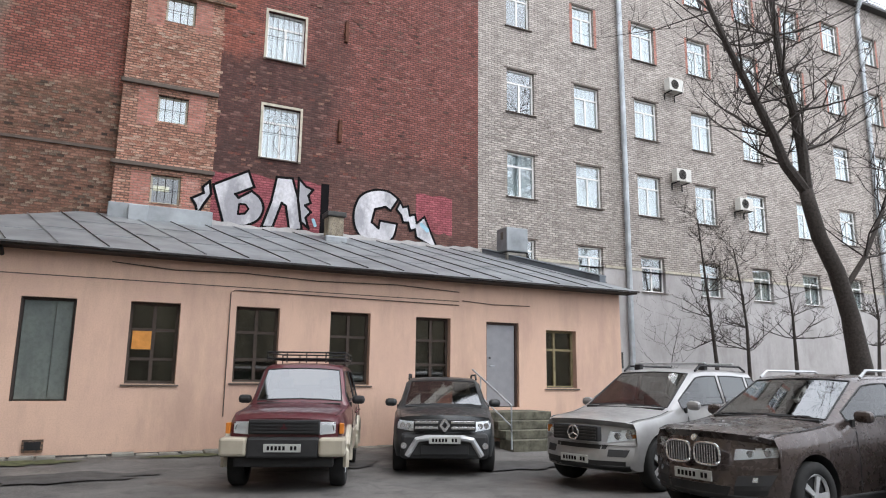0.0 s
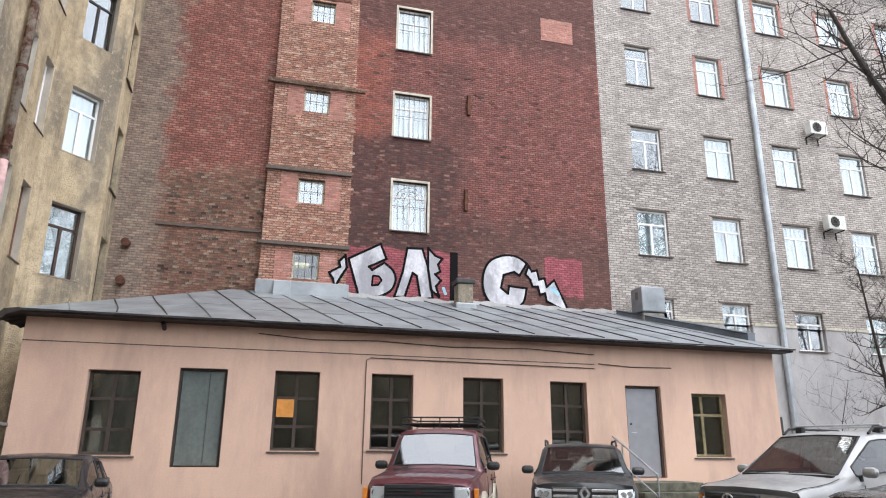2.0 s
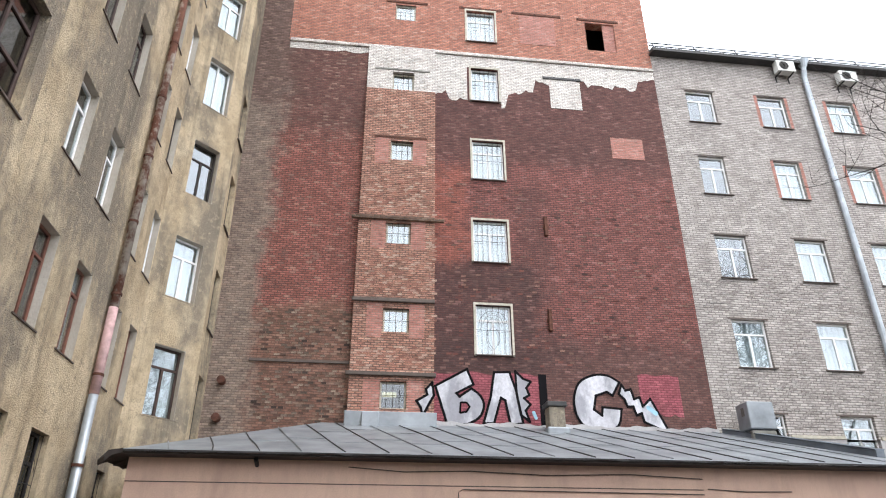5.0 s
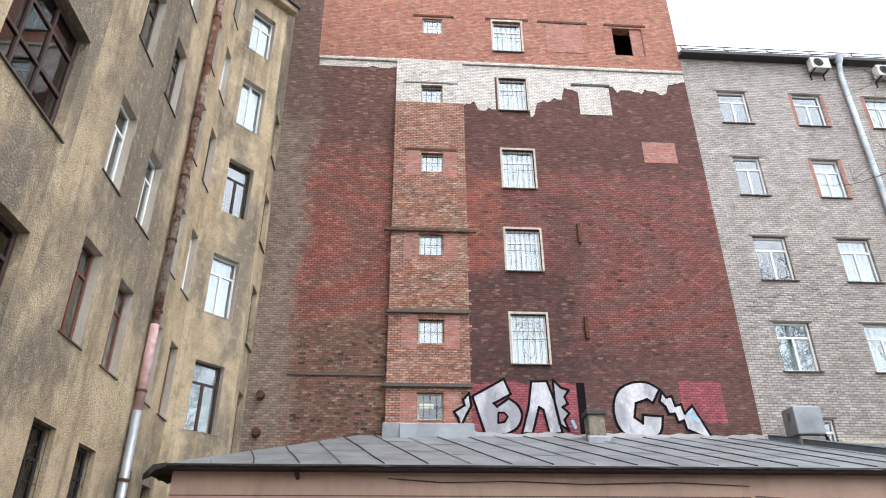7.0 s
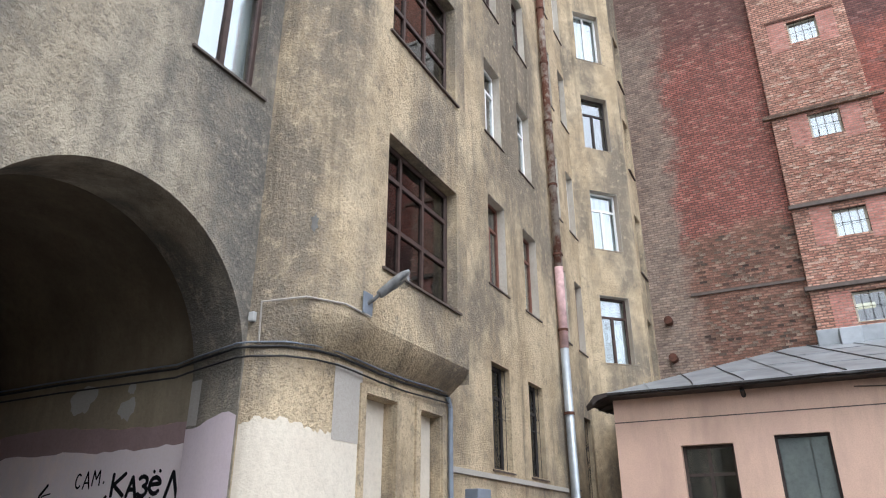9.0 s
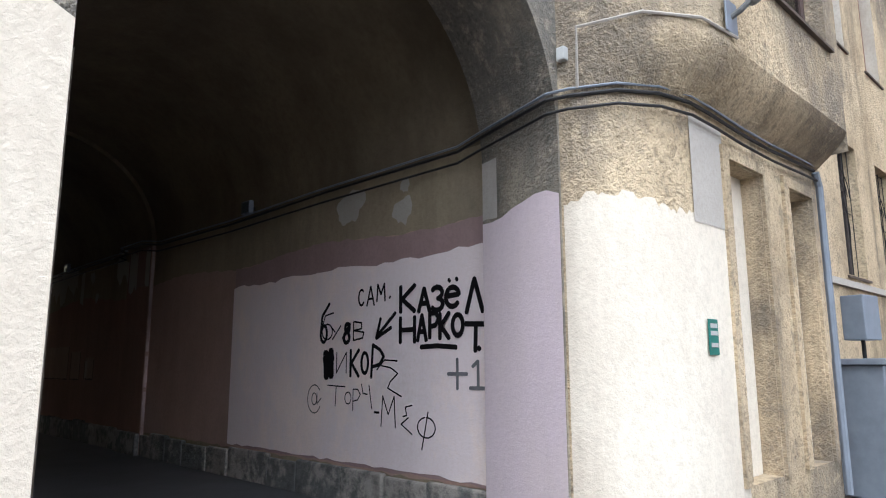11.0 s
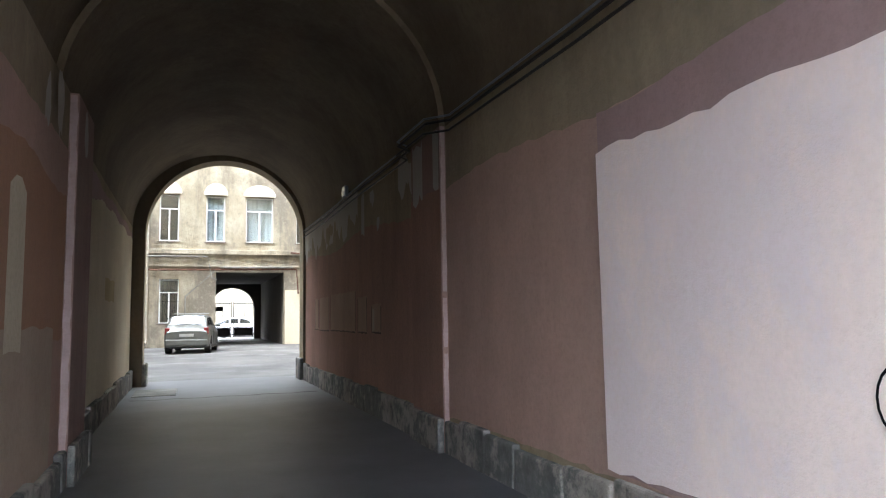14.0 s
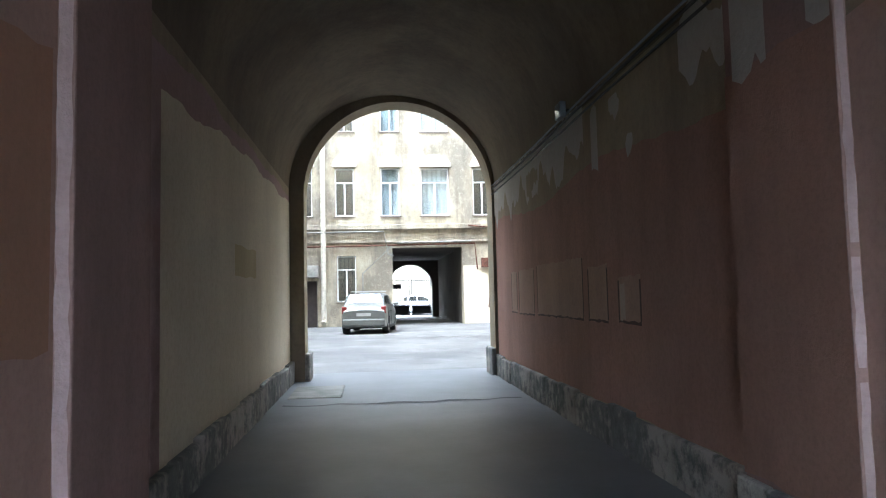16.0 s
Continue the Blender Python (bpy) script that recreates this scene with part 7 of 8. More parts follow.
part("grey_patch", (lambda b: ([b.faces.new([b.verts.new(on_curve(s, z, 0.009)) for s, z in ((a, 2.1), (a + 0.1, 2.1), (a + 0.1, 2.88), (a, 2.88))]) for a in (1.0, 1.1, 1.2, 1.3, 1.4)], b)[1])(bmesh.new()), M_FILLER, tan_house, "grey cement patch")
sign = thing("notice_plate", pose(LOWX + 0.012, 6.27, 1.2, 0, 0, 90), "small green notice plate on the cream wall", "sign")
M_GREENSIGN = plain("green_enamel", (0.02, 0.16, 0.13), 0.4)
part("plate", box_bm(-0.07, 0.07, -0.008, 0.0, 0, 0.24, bevel=0.003), M_GREENSIGN, sign)
for z in (0.05, 0.13, 0.18):
    part("mark", box_bm(-0.05, 0.05, -0.011, -0.0085, z, z + 0.03), M_PLATE, sign)
# cables from the passage round the corner
for k, (dz, rr) in enumerate(((0.0, 0.014), (0.045, 0.01), (-0.1, 0.011))):
    pts = [(RY - 0.05 - 0.01 * k, -x, 2.93 + dz + 0.03 * math.sin(x * 3)) for x in (X1 + 0.6, -19.0, -16.5, -14.5)]
    pts += [(RY - 0.2 - 0.01 * k, 14.4, 2.96 + dz), (RY - 0.2 - 0.01 * k, 13.5, 2.96 + dz), (RY - 0.06 - 0.01 * k, 13.2, 2.93 + dz), (RY - 0.06 - 0.01 * k, 11.0, 2.9 + dz), (RY - 0.06, 9.0, 2.93 + dz), (RY - 0.06, 7.0, 2.92 + dz), (ARCH_C2 + ARCH_R2 - 0.05, -X0, 2.93 + dz), (ARCH_C + ARCH_R - 0.05, -TX + 0.05, 2.93 + dz)]
    pts += [on_curve(s, 2.93 + dz + 0.02 * math.sin(s * 2.2), 0.03 + 0.01 * k) for s in (0.1, 0.4, 0.7, 1.0, 1.3, 1.8, 2.4, 3.1, 3.5)]
    part("cable", tube_bm(pts, rr, 6), M_BLACKCABLE if k != 1 else M_GREYSTEEL, tan_house)
part("conduit", tube_bm([on_curve(3.5, 2.93, 0.04), on_curve(3.62, 2.8, 0.04), on_curve(3.62, 0.0, 0.04)], 0.035, 8), M_GREYSTEEL, tan_house)
part("wire", tube_bm([on_curve(0.15, 2.98, 0.03), on_curve(0.2, 3.36, 0.12, True), on_curve(0.6, 3.44, 0.03, True), on_curve(1.0, 3.42, 0.03, True), on_curve(1.35, 3.36, 0.03, True)], 0.012, 5), M_FILLER, tan_house)
M_LAMPGREY = plain("dull_grey_casting", (0.2, 0.2, 0.195), 0.6, 0.2, vary=0.2, scale=14)
lampo = thing("wall_lamp", pose(BAYX, 6.22, 3.5, 0, 0, 90), "grey cobra-head street lamp on the wall", "street lamp")
part("arm", tube_bm([(0, 0, 0), (0, -0.08, 0.03), (0.02, -0.16, 0.1)], 0.022, 8), M_LAMPGREY, lampo)
b = bmesh.new()
ax = Vector((0.42, -0.62, 0.66)).normalized()
side = ax.cross(Vector((0, 0, 1))).normalized()
upv = side.cross(ax)
o = Vector((0.02, -0.13, 0.08))
loft(b, [[o + ax * d + side * (w * math.cos(a)) + upv * (h * math.sin(a)) for a in np.linspace(0, math.tau, 13)[:-1]] for d, w, h in ((0, 0.04, 0.04), (0.03, 0.06, 0.05), (0.17, 0.07, 0.055), (0.22, 0.1, 0.06), (0.34, 0.115, 0.05), (0.42, 0.07, 0.025))])
hd = part("lamp_head", b, M_LAMPGREY, lampo, "grey cast lamp head", True)
b = bmesh.new()
loft(b, [[o + ax * (0.31 + 0.1 * math.cos(a) * q) + side * (0.095 * math.sin(a) * q) - upv * d for a in np.linspace(0, math.tau, 15)[:-1]] for q, d in ((1, 0.05), (0.8, 0.1), (0.3, 0.125))])
part("lens", b, M_LAMPGLASS, hd)
part("wall_plate", box_bm(-0.09, 0.09, -0.015, 0.0, -0.12, 0.12, bevel=0.005), M_GREYSTEEL, lampo)
# meter cabinet
cab = thing("meter_cabinet", pose(-5.02, 9.55, FLOORZ + 0.05, 0, 0, 80), "grey steel electrical cabinet with a box on a post", "cabinet")
part("body", box_bm(-0.42, 0.42, -0.25, 0.25, 0, 1.22, bevel=0.015), M_GREYSTEEL, cab)
part("lid", box_bm(-0.46, 0.46, -0.29, 0.29, 1.22, 1.28, bevel=0.01), M_GREYSTEEL, cab)
part("seam", box_bm(-0.425, 0.425, -0.256, -0.25, 0.7, 0.73), M_ZINCD, cab)
part("door_handle", box_bm(-0.2, 0.0, -0.275, -0.251, 0.62, 0.66, bevel=0.005), M_IRON, cab)
part("post", tube_bm([(-0.1, 0.05, 1.28), (-0.1, 0.05, 1.46)], 0.02, 8), M_IRON, cab)
part("upper_box", box_bm(-0.26, 0.06, -0.06, 0.16, 1.46, 1.9, bevel=0.012), M_GREYSTEEL, cab)
# rusty rain pipe on the tenement
dp = thing("drainpipe", pose(WX, 15.3, 0, 0, 0, 90), "drainpipe, rusty above and galvanised below", "drainpipe")
part("lower_pipe", tube_bm([(0, -0.45, 0.1), (0, -0.16, 0.4), (0, -0.14, 5.2)], 0.1, 12), M_PIPE, dp, "galvanised lower pipe", True)
M_PINKPIPE = plain("faded_pink_paint", (0.5, 0.32, 0.3), 0.7, vary=0.2)
part("middle_pipe", tube_bm([(0, -0.14, 5.2), (0, -0.14, 7.2)], 0.105, 12), M_PINKPIPE, dp, "faded pink painted length", True)
M_FLAKING = plaster("flaking_rusty_paint", (0.17, 0.075, 0.05), (0.4, 0.34, 0.28), (0.06, 0.035, 0.03), (0.48, 0.56), 5, 0.5, 0.4)
part("upper_pipe", tube_bm([(0, -0.14, 7.2), (0, -0.14, 23.4)], 0.1, 12), M_FLAKING, dp, "flaking rusty upper pipe", True)
for z in np.arange(1.8, 23, 1.9):
    part("clamp", tube_bm([(0, -0.14, z), (0, -0.14, z + 0.06)], 0.12, 12), M_RUST, dp)
for z in (5.9, 7.0):
    part("stub_pipe", tube_bm([(-3.9, 0.0, z), (-3.9, -0.25, z)], 0.12, 12), M_RUST, brick_house)

# ---- passage: paint, plinth, lamps, graffiti ----
def side_patch(name, y, sgn, xa, xb, top, low, mtl, label, jag=0.015, step=0.12, off=0.004, seed=1):
    """A field of paint on a passage wall; sgn is the way the wall faces in world y; top and low are functions of world x."""
    rnd = random.Random(seed)
    b = bmesh.new()
    n = max(2, int(abs(xb - xa) / step))
    prev = None
    for i in range(n + 1):
        x = xa + (xb - xa) * i / n
        yy = y(x) if callable(y) else y
        cur = (b.verts.new((yy + sgn * off, -x, low(x) + rnd.uniform(-jag, jag))), b.verts.new((yy + sgn * off, -x, top(x) + rnd.uniform(-jag, jag))))
        if prev:
            b.faces.new((prev[0], cur[0], cur[1], prev[1]))
        prev = cur
    return part(name, b, mtl, passage, label)


def JY(x):
    """The splayed right jamb's place in world y."""
    return ARCH_C + ARCH_R + (ARCH_C2 + ARCH_R2 - ARCH_C - ARCH_R) * (TX - x) / 0.93


flat = lambda z: (lambda x: z)
M_BEIGE = plaster("brownish_beige_paint", (0.45, 0.355, 0.27), (0.4, 0.31, 0.24), (0.27, 0.2, 0.15), (0.42, 0.6), 28, 0.25, 0.3)
M_OCHREPAINT = plaster("ochre_paint", (0.5, 0.42, 0.25), (0.45, 0.37, 0.22), (0.3, 0.24, 0.15), (0.42, 0.6), 28, 0.25, 0.3)
side_patch("paint_field", RY, -1, X0, -13.5, lambda x: 2.36 + 0.04 * math.sin(x * 1.9), flat(0.2), M_ROSE, "dusty rose paint", off=0.004)
side_patch("paint_field", RY, -1, X0, -10.9, lambda x: 2.36 + 0.04 * math.sin(x * 1.9), flat(0.22), M_MAUVE, "mauve paint", off=0.008, seed=2)
side_patch("paint_field", RY, -1, X0, -10.92, lambda x: 2.095 + 0.012 * math.sin(x * 2.6) + 0.008 * math.sin(x * 7), flat(0.24), M_PALEPINK, "pale pink paint", off=0.012, seed=3)
side_patch("paint_field", RY, -1, -14.4, X1 + 0.52, lambda x: 2.3 + 0.08 * math.sin(x * 1.4), flat(0.2), M_TERRA, "dusty terracotta paint", off=0.004, seed=4)
side_patch("paint_field", RY - pr, -1, -13.5, -14.4, flat(2.35), flat(0.2), M_TERRA, "terracotta pilaster face", off=0.004)
for ya_, yb_, segs in ((RY - pr + 0.004, RY - 0.002, ((0.1, 0.78), (0.84, 1.3), (1.36, 2.95))), (LYN + 0.002, LY + PL - 0.004, ((0.05, 2.95),))):
    for z0, z1 in segs:
        b = bmesh.new()
        rnd = random.Random(int(z0 * 100))
        rows_ = [(b.verts.new((ya_ + rnd.uniform(0, 0.012), 13.496, z)), b.verts.new((yb_ - rnd.uniform(0, 0.012), 13.496, z))) for z in np.linspace(z0, z1, max(4, int((z1 - z0) / 0.08)))]
        for r0, r1 in zip(rows_, rows_[1:]):
            b.faces.new((r0[0], r0[1], r1[1], r1[0]))
        part("paint_field", b, M_WORNEDGE, passage, "pale worn pilaster edge")
side_patch("paint_field", LY, 1, -14.4, X1 + 0.52, lambda x: 2.83 + 0.03 * math.sin(x * 3), flat(0.15), M_MAUVE, "mauve paint", off=0.003, seed=5)
side_patch("paint_field", LY, 1, -15.2, X1 + 0.52, lambda x: 2.5 + 0.2 * min(1, (-15.2 - x) / 2.7) + 0.03 * math.sin(x * 4), flat(0.15), M_SAGE, "sage cream paint", off=0.006, seed=15)
side_patch("paint_field", LY, 1, -17.5, -18.7, flat(1.72), flat(1.42), M_OCHREPAINT, "ochre test patch", off=0.009, seed=16)
side_patch("paint_field", LYN, 1, X0, -13.5, lambda x: 2.5, flat(0.1), M_ROSE, "dusty rose paint", off=0.004, seed=6)
M_RUSTPAINT = plaster("rusty_brown_paint", (0.4, 0.235, 0.15), (0.36, 0.21, 0.145), (0.26, 0.16, 0.11), (0.4, 0.65), 30, 0.2, 0.25)
side_patch("paint_field", LYN, 1, -11.0, -13.46, lambda x: 2.15 + 0.05 * math.sin(x * 3), flat(1.0), M_RUSTPAINT, "rusty brown paint", off=0.005, seed=14)
side_patch("paint_field", LYN, 1, -11.68, -12.08, lambda x: 1.98 - 2.0 * (x + 11.88) ** 2, flat(0.97), M_SAGE, "sage repair patch", off=0.008, seed=7)
side_patch("paint_field", LYN, 1, X0, -13.1, flat(1.1), flat(0.1), M_BEIGE, "grey-beige repair paint", off=0.006, seed=8)
side_patch("paint_field", JY, -1, TX - 0.001, X0 + 0.001, lambda x: 2.28 + 0.05 * math.sin(x * 6), flat(-0.1), M_LILAC, "pale lilac paint on the arch jamb", off=0.006, seed=9)
side_patch("paint_field", JY, -1, X0 + 0.2, X0 + 0.001, lambda x: 2.85, lambda x: 2.25, M_FILLER, "bare filler on the arch jamb", off=0.004, seed=10, step=0.05, jag=0.03)
side_patch("paint_field", lambda x: ARCH_C - ARCH_R + (ARCH_C2 - ARCH_R2 - ARCH_C + ARCH_R) * (TX - x) / 0.93, 1, TX - 0.001, X0 + 0.001, lambda x: 2.3, flat(-0.1), M_CREAM, "cream paint on the arch jamb", off=0.006, seed=11)
for i, (y, sg, x, z, rx, rz) in enumerate(((RY, -1, -8.55, 2.72, 0.22, 0.16), (RY, -1, -7.75, 2.55, 0.13, 0.12), (RY, -1, -7.72, 2.78, 0.07, 0.06), (RY, -1, -16.25, 2.73, 0.12, 0.1), (RY, -1, -15.95, 2.34, 0.07, 0.09), (LYN, 1, -13.0, 2.75, 0.12, 0.25), (LYN, 1, -12.55, 2.62, 0.1, 0.16), (LY + PL, 1, -13.8, 2.7, 0.1, 0.2))):
    b = bmesh.new()
    blob(b, 0, 0, rx, rz, 0, 40 + i)
    p = part("filler_patch", b, M_FILLER, passage, "patch of bare filler")
    p.matrix_local = pose(y + sg * 0.018, -x, z, 0, 0, 90)
# filler with long runs under the cables
def runs(x):
    return 2.5 + 0.13 * math.sin(x * 5.3) + 0.1 * math.sin(x * 11.7 + 1) + 0.06 * math.sin(x * 23)


for xa_, xb_, top_, low_, yy_, seed_ in ((-17.1, -21.9, flat(2.98), runs, RY, 81), (-16.7, -16.88, flat(2.84), lambda x: 2.28, RY, 82), (-14.45, -15.05, lambda x: 2.9 - 0.1 * math.sin(x * 9), lambda x: 2.56 + 0.07 * math.sin(x * 17), RY, 83),
                                         (-13.98, -14.3, flat(2.9), lambda x: 2.3 + 0.05 * math.sin(x * 20), RY - pr, 84), (-13.5, -13.66, flat(2.9), lambda x: 2.36, RY - pr, 85)):
    side_patch("filler_patch", yy_, -1, xa_, xb_, top_, low_, M_FILLER, "bare filler with long runs", off=0.014, jag=0.035, step=0.045, seed=seed_)
side_patch("paint_field", RY, -1, -18.9, -19.5, lambda x: 2.72, lambda x: 2.5 - 0.05 * math.sin(x * 9), M_OCHRE, "old ochre showing through", off=0.019, jag=0.04, step=0.05, seed=86)
M_POSTER = plaster("torn_poster_paper", (0.4, 0.27, 0.195), (0.34, 0.225, 0.165), (0.2, 0.135, 0.1), (0.42, 0.6), 30, 0.25, 0.3)
M_POSTEREDGE = plain("dark_torn_edge", (0.12, 0.078, 0.06), 0.9)
for k, (xa_, xb_, z0, z1) in enumerate(((-20.67, -20.29, 0.92, 1.5), (-20.17, -19.27, 0.91, 1.5), (-19.12, -17.27, 0.92, 1.52), (-17.12, -16.58, 0.92, 1.42), (-16.33, -15.85, 0.93, 1.3))):
    side_patch("poster_trace", RY, -1, xa_, xb_, flat(z1), flat(z0), M_POSTER, "traces of torn posters", off=0.012, jag=0.012, step=0.06, seed=90 + k)
    for xe in (xa_, xb_ - 0.02):
        side_patch("torn_edge", RY, -1, xe, xe + 0.03, flat(z1 - 0.02), flat(z0 + 0.02), M_POSTEREDGE, "", off=0.016, jag=0.02, step=0.015, seed=95 + k)
    side_patch("torn_edge", RY, -1, xa_, xb_, flat(z0 + 0.012), flat(z0 - 0.008), M_POSTEREDGE, "", off=0.016, jag=0.008, step=0.06, seed=97 + k)
side_patch("torn_edge", RY, -1, -16.28, -16.17, lambda x: 1.25, flat(0.95), M_BEIGE, "pale torn paper strip", off=0.018, jag=0.02, step=0.03, seed=99)
# stone plinth in blocks
rnd = random.Random(12)
for y, sg, xa, xb, hgt in ((RY, -1, X0, -13.5, 0.25), (RY - pr, -1, -13.48, -14.42, 0.27), (RY, -1, -14.42, X1 + 0.5, 0.27), (LYN, 1, X0, -13.5, 0.2), (LY + PL, 1, -13.48, -14.42, 0.25), (LY, 1, -14.42, X1 + 0.5, 0.25)):
    x = xa
    while x > xb + 0.02:
        w = min(rnd.uniform(0.5, 0.95), x - xb)
        d = 0.05 + rnd.uniform(0, 0.025)
        b = box_bm(min(y, y + sg * d), max(y, y + sg * d), -x + 0.006, -x + w - 0.006, -0.3, hgt - 0.06 + rnd.uniform(-0.03, 0.03), bevel=0.018)
        part("plinth_block", b, M_STONE, passage)
        x -= w
for yy in (FC - FR, FC + FR):
    sg = 1 if yy < 4 else -1
    part("guard_stone", box_bm(min(yy, yy + sg * 0.08), max(yy, yy + sg * 0.08), -X1 - 0.55, -X1 + 0.03, -0.3, 0.32, bevel=0.03), M_STONE, passage)
# flood lights on the cable run
fl = thing("flood_light", pose(-10.5, RY - 0.02, 3.02, 0, 0, 180), "small grey flood light on the passage wall", "flood light", "passage flood lights")
part("case", box_bm(-0.1, 0.1, 0.06, 0.12, -0.08, 0.08, bevel=0.01), M_GREYSTEEL, fl)
part("lens", box_bm(-0.085, 0.085, 0.121, 0.126, -0.065, 0.065), M_LAMPGLASS, fl)
part("bracket", box_bm(-0.02, 0.02, 0.0, 0.06, -0.02, 0.02), M_IRON, fl)
copy_thing(fl, pose(-17.5, RY - 0.02, 3.02, 0, 0, 180))
# spray-painted words; u runs along the wall towards the yard, v is the height
words = thing("graffiti", pose(0, RY, 0, 0, 0, 0), "black spray-painted words and scrawls on pale pink paint", "graffiti")
count = 0


def spray(name, strokes, w, mtl=None):
    global count
    b = bmesh.new()
    for s in strokes:
        count += 1
        ribbon(b, s, w, -0.0165 - 0.0002 * (count % 20))
    part(name, b, mtl or M_BLACK, words)


def glyph(ch, x, z, w, h):
    """Strokes of one hand-drawn letter in its box."""
    g = {"К": [[(0, 0), (0, 1)], [(1, 1), (0.1, 0.5), (1, 0)]], "А": [[(0, 0), (0.5, 1), (1, 0)], [(0.2, 0.35), (0.8, 0.35)]],
         "З": [arc(0.4, 0.74, 0.5, 0.25, 150, -80, 9) + arc(0.4, 0.26, 0.55, 0.26, 80, -150, 9)], "Ё": [[(0.15, 0.5), (0.95, 0.55)] + arc(0.5, 0.45, 0.5, 0.45, 20, 320, 14), [(0.25, 1.22), (0.28, 1.24)], [(0.8, 1.24), (0.83, 1.26)]],
         "Л": [[(0, 0), (0.5, 1.15), (1, 0)]], "Н": [[(0, 0), (0, 1)], [(1, 0), (1, 1)], [(0, 0.5), (1, 0.5)]], "Р": [[(0, 0), (0, 1), (0.6, 1.0), (0.95, 0.78), (0.6, 0.5), (0.05, 0.45)]],
         "О": [arc(0.5, 0.5, 0.5, 0.5, 90, 440, 18)], "Т": [[(-0.2, 1), (1.2, 0.95)], [(0.5, 0.95), (0.45, 0)]], "С": [arc(0.5, 0.5, 0.5, 0.5, 50, 320, 12)], "М": [[(0, 0), (0.1, 1), (0.5, 0.4), (0.9, 1), (1, 0)]],
         "И": [[(0, 1), (0, 0), (1, 1), (1, 0)]], "В": [[(0, 0), (0, 1), (0.7, 0.9), (0.7, 0.6), (0.05, 0.52), (0.9, 0.4), (0.8, 0.1), (0, 0)]], "Б": [[(1, 1.2), (0.3, 1.1), (0.05, 0.6)], arc(0.5, 0.35, 0.45, 0.35, 180, 530, 14)],
         "У": [[(0, 1), (0.45, 0.4)], [(1, 1), (0.2, -0.3)]], "Ч": [[(0, 1), (0.15, 0.5), (0.6, 0.45)], [(0.75, 0.95), (1.05, -0.3)]], "Е": [[(1, 1), (0.45, 0.92), (0.55, 0.6), (0.25, 0.55)], [(0.7, 0.52), (0.1, 0.25), (1, -0.1)]], "Ф": [arc(0.5, 0.55, 0.5, 0.3, 100, 450, 16), [(0.6, 1), (0.25, -0.1)]], "1": [[(0.2, 0.8), (0.6, 1), (0.6, 0)], [(0, 0), (1.2, 0)]], "+": [[(0, 0.5), (1, 0.5)], [(0.5, 0), (0.5, 1)]]}[ch]
    return [[(x + w * a, z + h * c) for a, c in s] for s in g]


M_GREYSPRAY = plain("grey_spray_paint", (0.16, 0.155, 0.16), 0.6, vary=0.2)
for ch, x, z, w, h in (("К", -7.77, 1.61, 0.19, 0.23), ("А", -7.53, 1.6, 0.14, 0.2), ("З", -7.35, 1.6, 0.13, 0.2), ("Ё", -7.19, 1.62, 0.16, 0.18), ("Л", -6.95, 1.56, 0.18, 0.235)):
    spray("letter", glyph(ch, x, z, w, h), 0.046)
for ch, x, z, w, h in (("Н", -7.77, 1.34, 0.19, 0.22), ("А", -7.54, 1.35, 0.11, 0.22), ("Р", -7.385, 1.37, 0.12, 0.21), ("К", -7.26, 1.36, 0.11, 0.21), ("О", -7.11, 1.38, 0.12, 0.17), ("Т", -6.93, 1.25, 0.16, 0.22)):
    spray("letter", glyph(ch, x, z, w, h), 0.044)
spray("underline", [[(-7.5, 1.295), (-7.3, 1.302), (-7.07, 1.285)]], 0.042)
spray("stop_mark", [[(-6.82, 1.265), (-6.815, 1.275)]], 0.05)
for ch, x, z, w, h in (("С", -8.39, 1.71, 0.09, 0.15), ("А", -8.26, 1.7, 0.11, 0.18), ("М", -8.11, 1.73, 0.12, 0.16)):
    spray("letter", glyph(ch, x, z, w, h), 0.022)
spray("dot", [[(-7.925, 1.75), (-7.915, 1.765)]], 0.022)
spray("arrow", [[(-7.84, 1.61), (-8.11, 1.4)], [(-8.05, 1.57), (-8.11, 1.39), (-7.9, 1.48)]], 0.036)
for ch, x, z, w, h in (("Б", -9.0, 1.4, 0.2, 0.22), ("У", -8.84, 1.43, 0.17, 0.1), ("В", -8.46, 1.38, 0.18, 0.18)):
    spray("scrawl", glyph(ch, x, z, w, h), 0.017)
spray("scrawl", [arc(-8.96, 1.46, 0.055, 0.085, 90, 440), [(-9.01, 1.5), (-8.99, 1.64), (-8.87, 1.76)]], 0.036)
spray("scrawl", [arc(-8.57, 1.41, 0.045, 0.05, 90, 440), arc(-8.56, 1.5, 0.035, 0.045, 90, 440), [(-8.63, 1.4), (-8.52, 1.54)]], 0.04)
spray("blot", [[(-8.9, 1.03), (-8.92, 1.27)], [(-8.82, 1.04), (-8.83, 1.29)], [(-8.94, 1.2), (-8.8, 1.22)]], 0.09)
spray("scrawl", glyph("И", -8.73, 1.07, 0.16, 0.2), 0.014)
spray("scrawl", glyph("К", -8.5, 1.04, 0.13, 0.25) + glyph("О", -8.33, 1.07, 0.1, 0.19), 0.036)
spray("scrawl", [[(-8.18, 1.03), (-8.16, 1.33)], [(-8.16, 1.33), (-8.05, 1.28), (-8.0, 1.22), (-8.06, 1.15), (-8.16, 1.13)]], 0.034)
spray("scrawl", [[(-8.1, 1.1), (-7.99, 1.19), (-7.81, 1.18)], [(-8.04, 1.14), (-7.9, 1.12), (-7.8, 1.07), (-7.9, 1.0), (-7.94, 0.94), (-7.75, 0.87)]], 0.014)
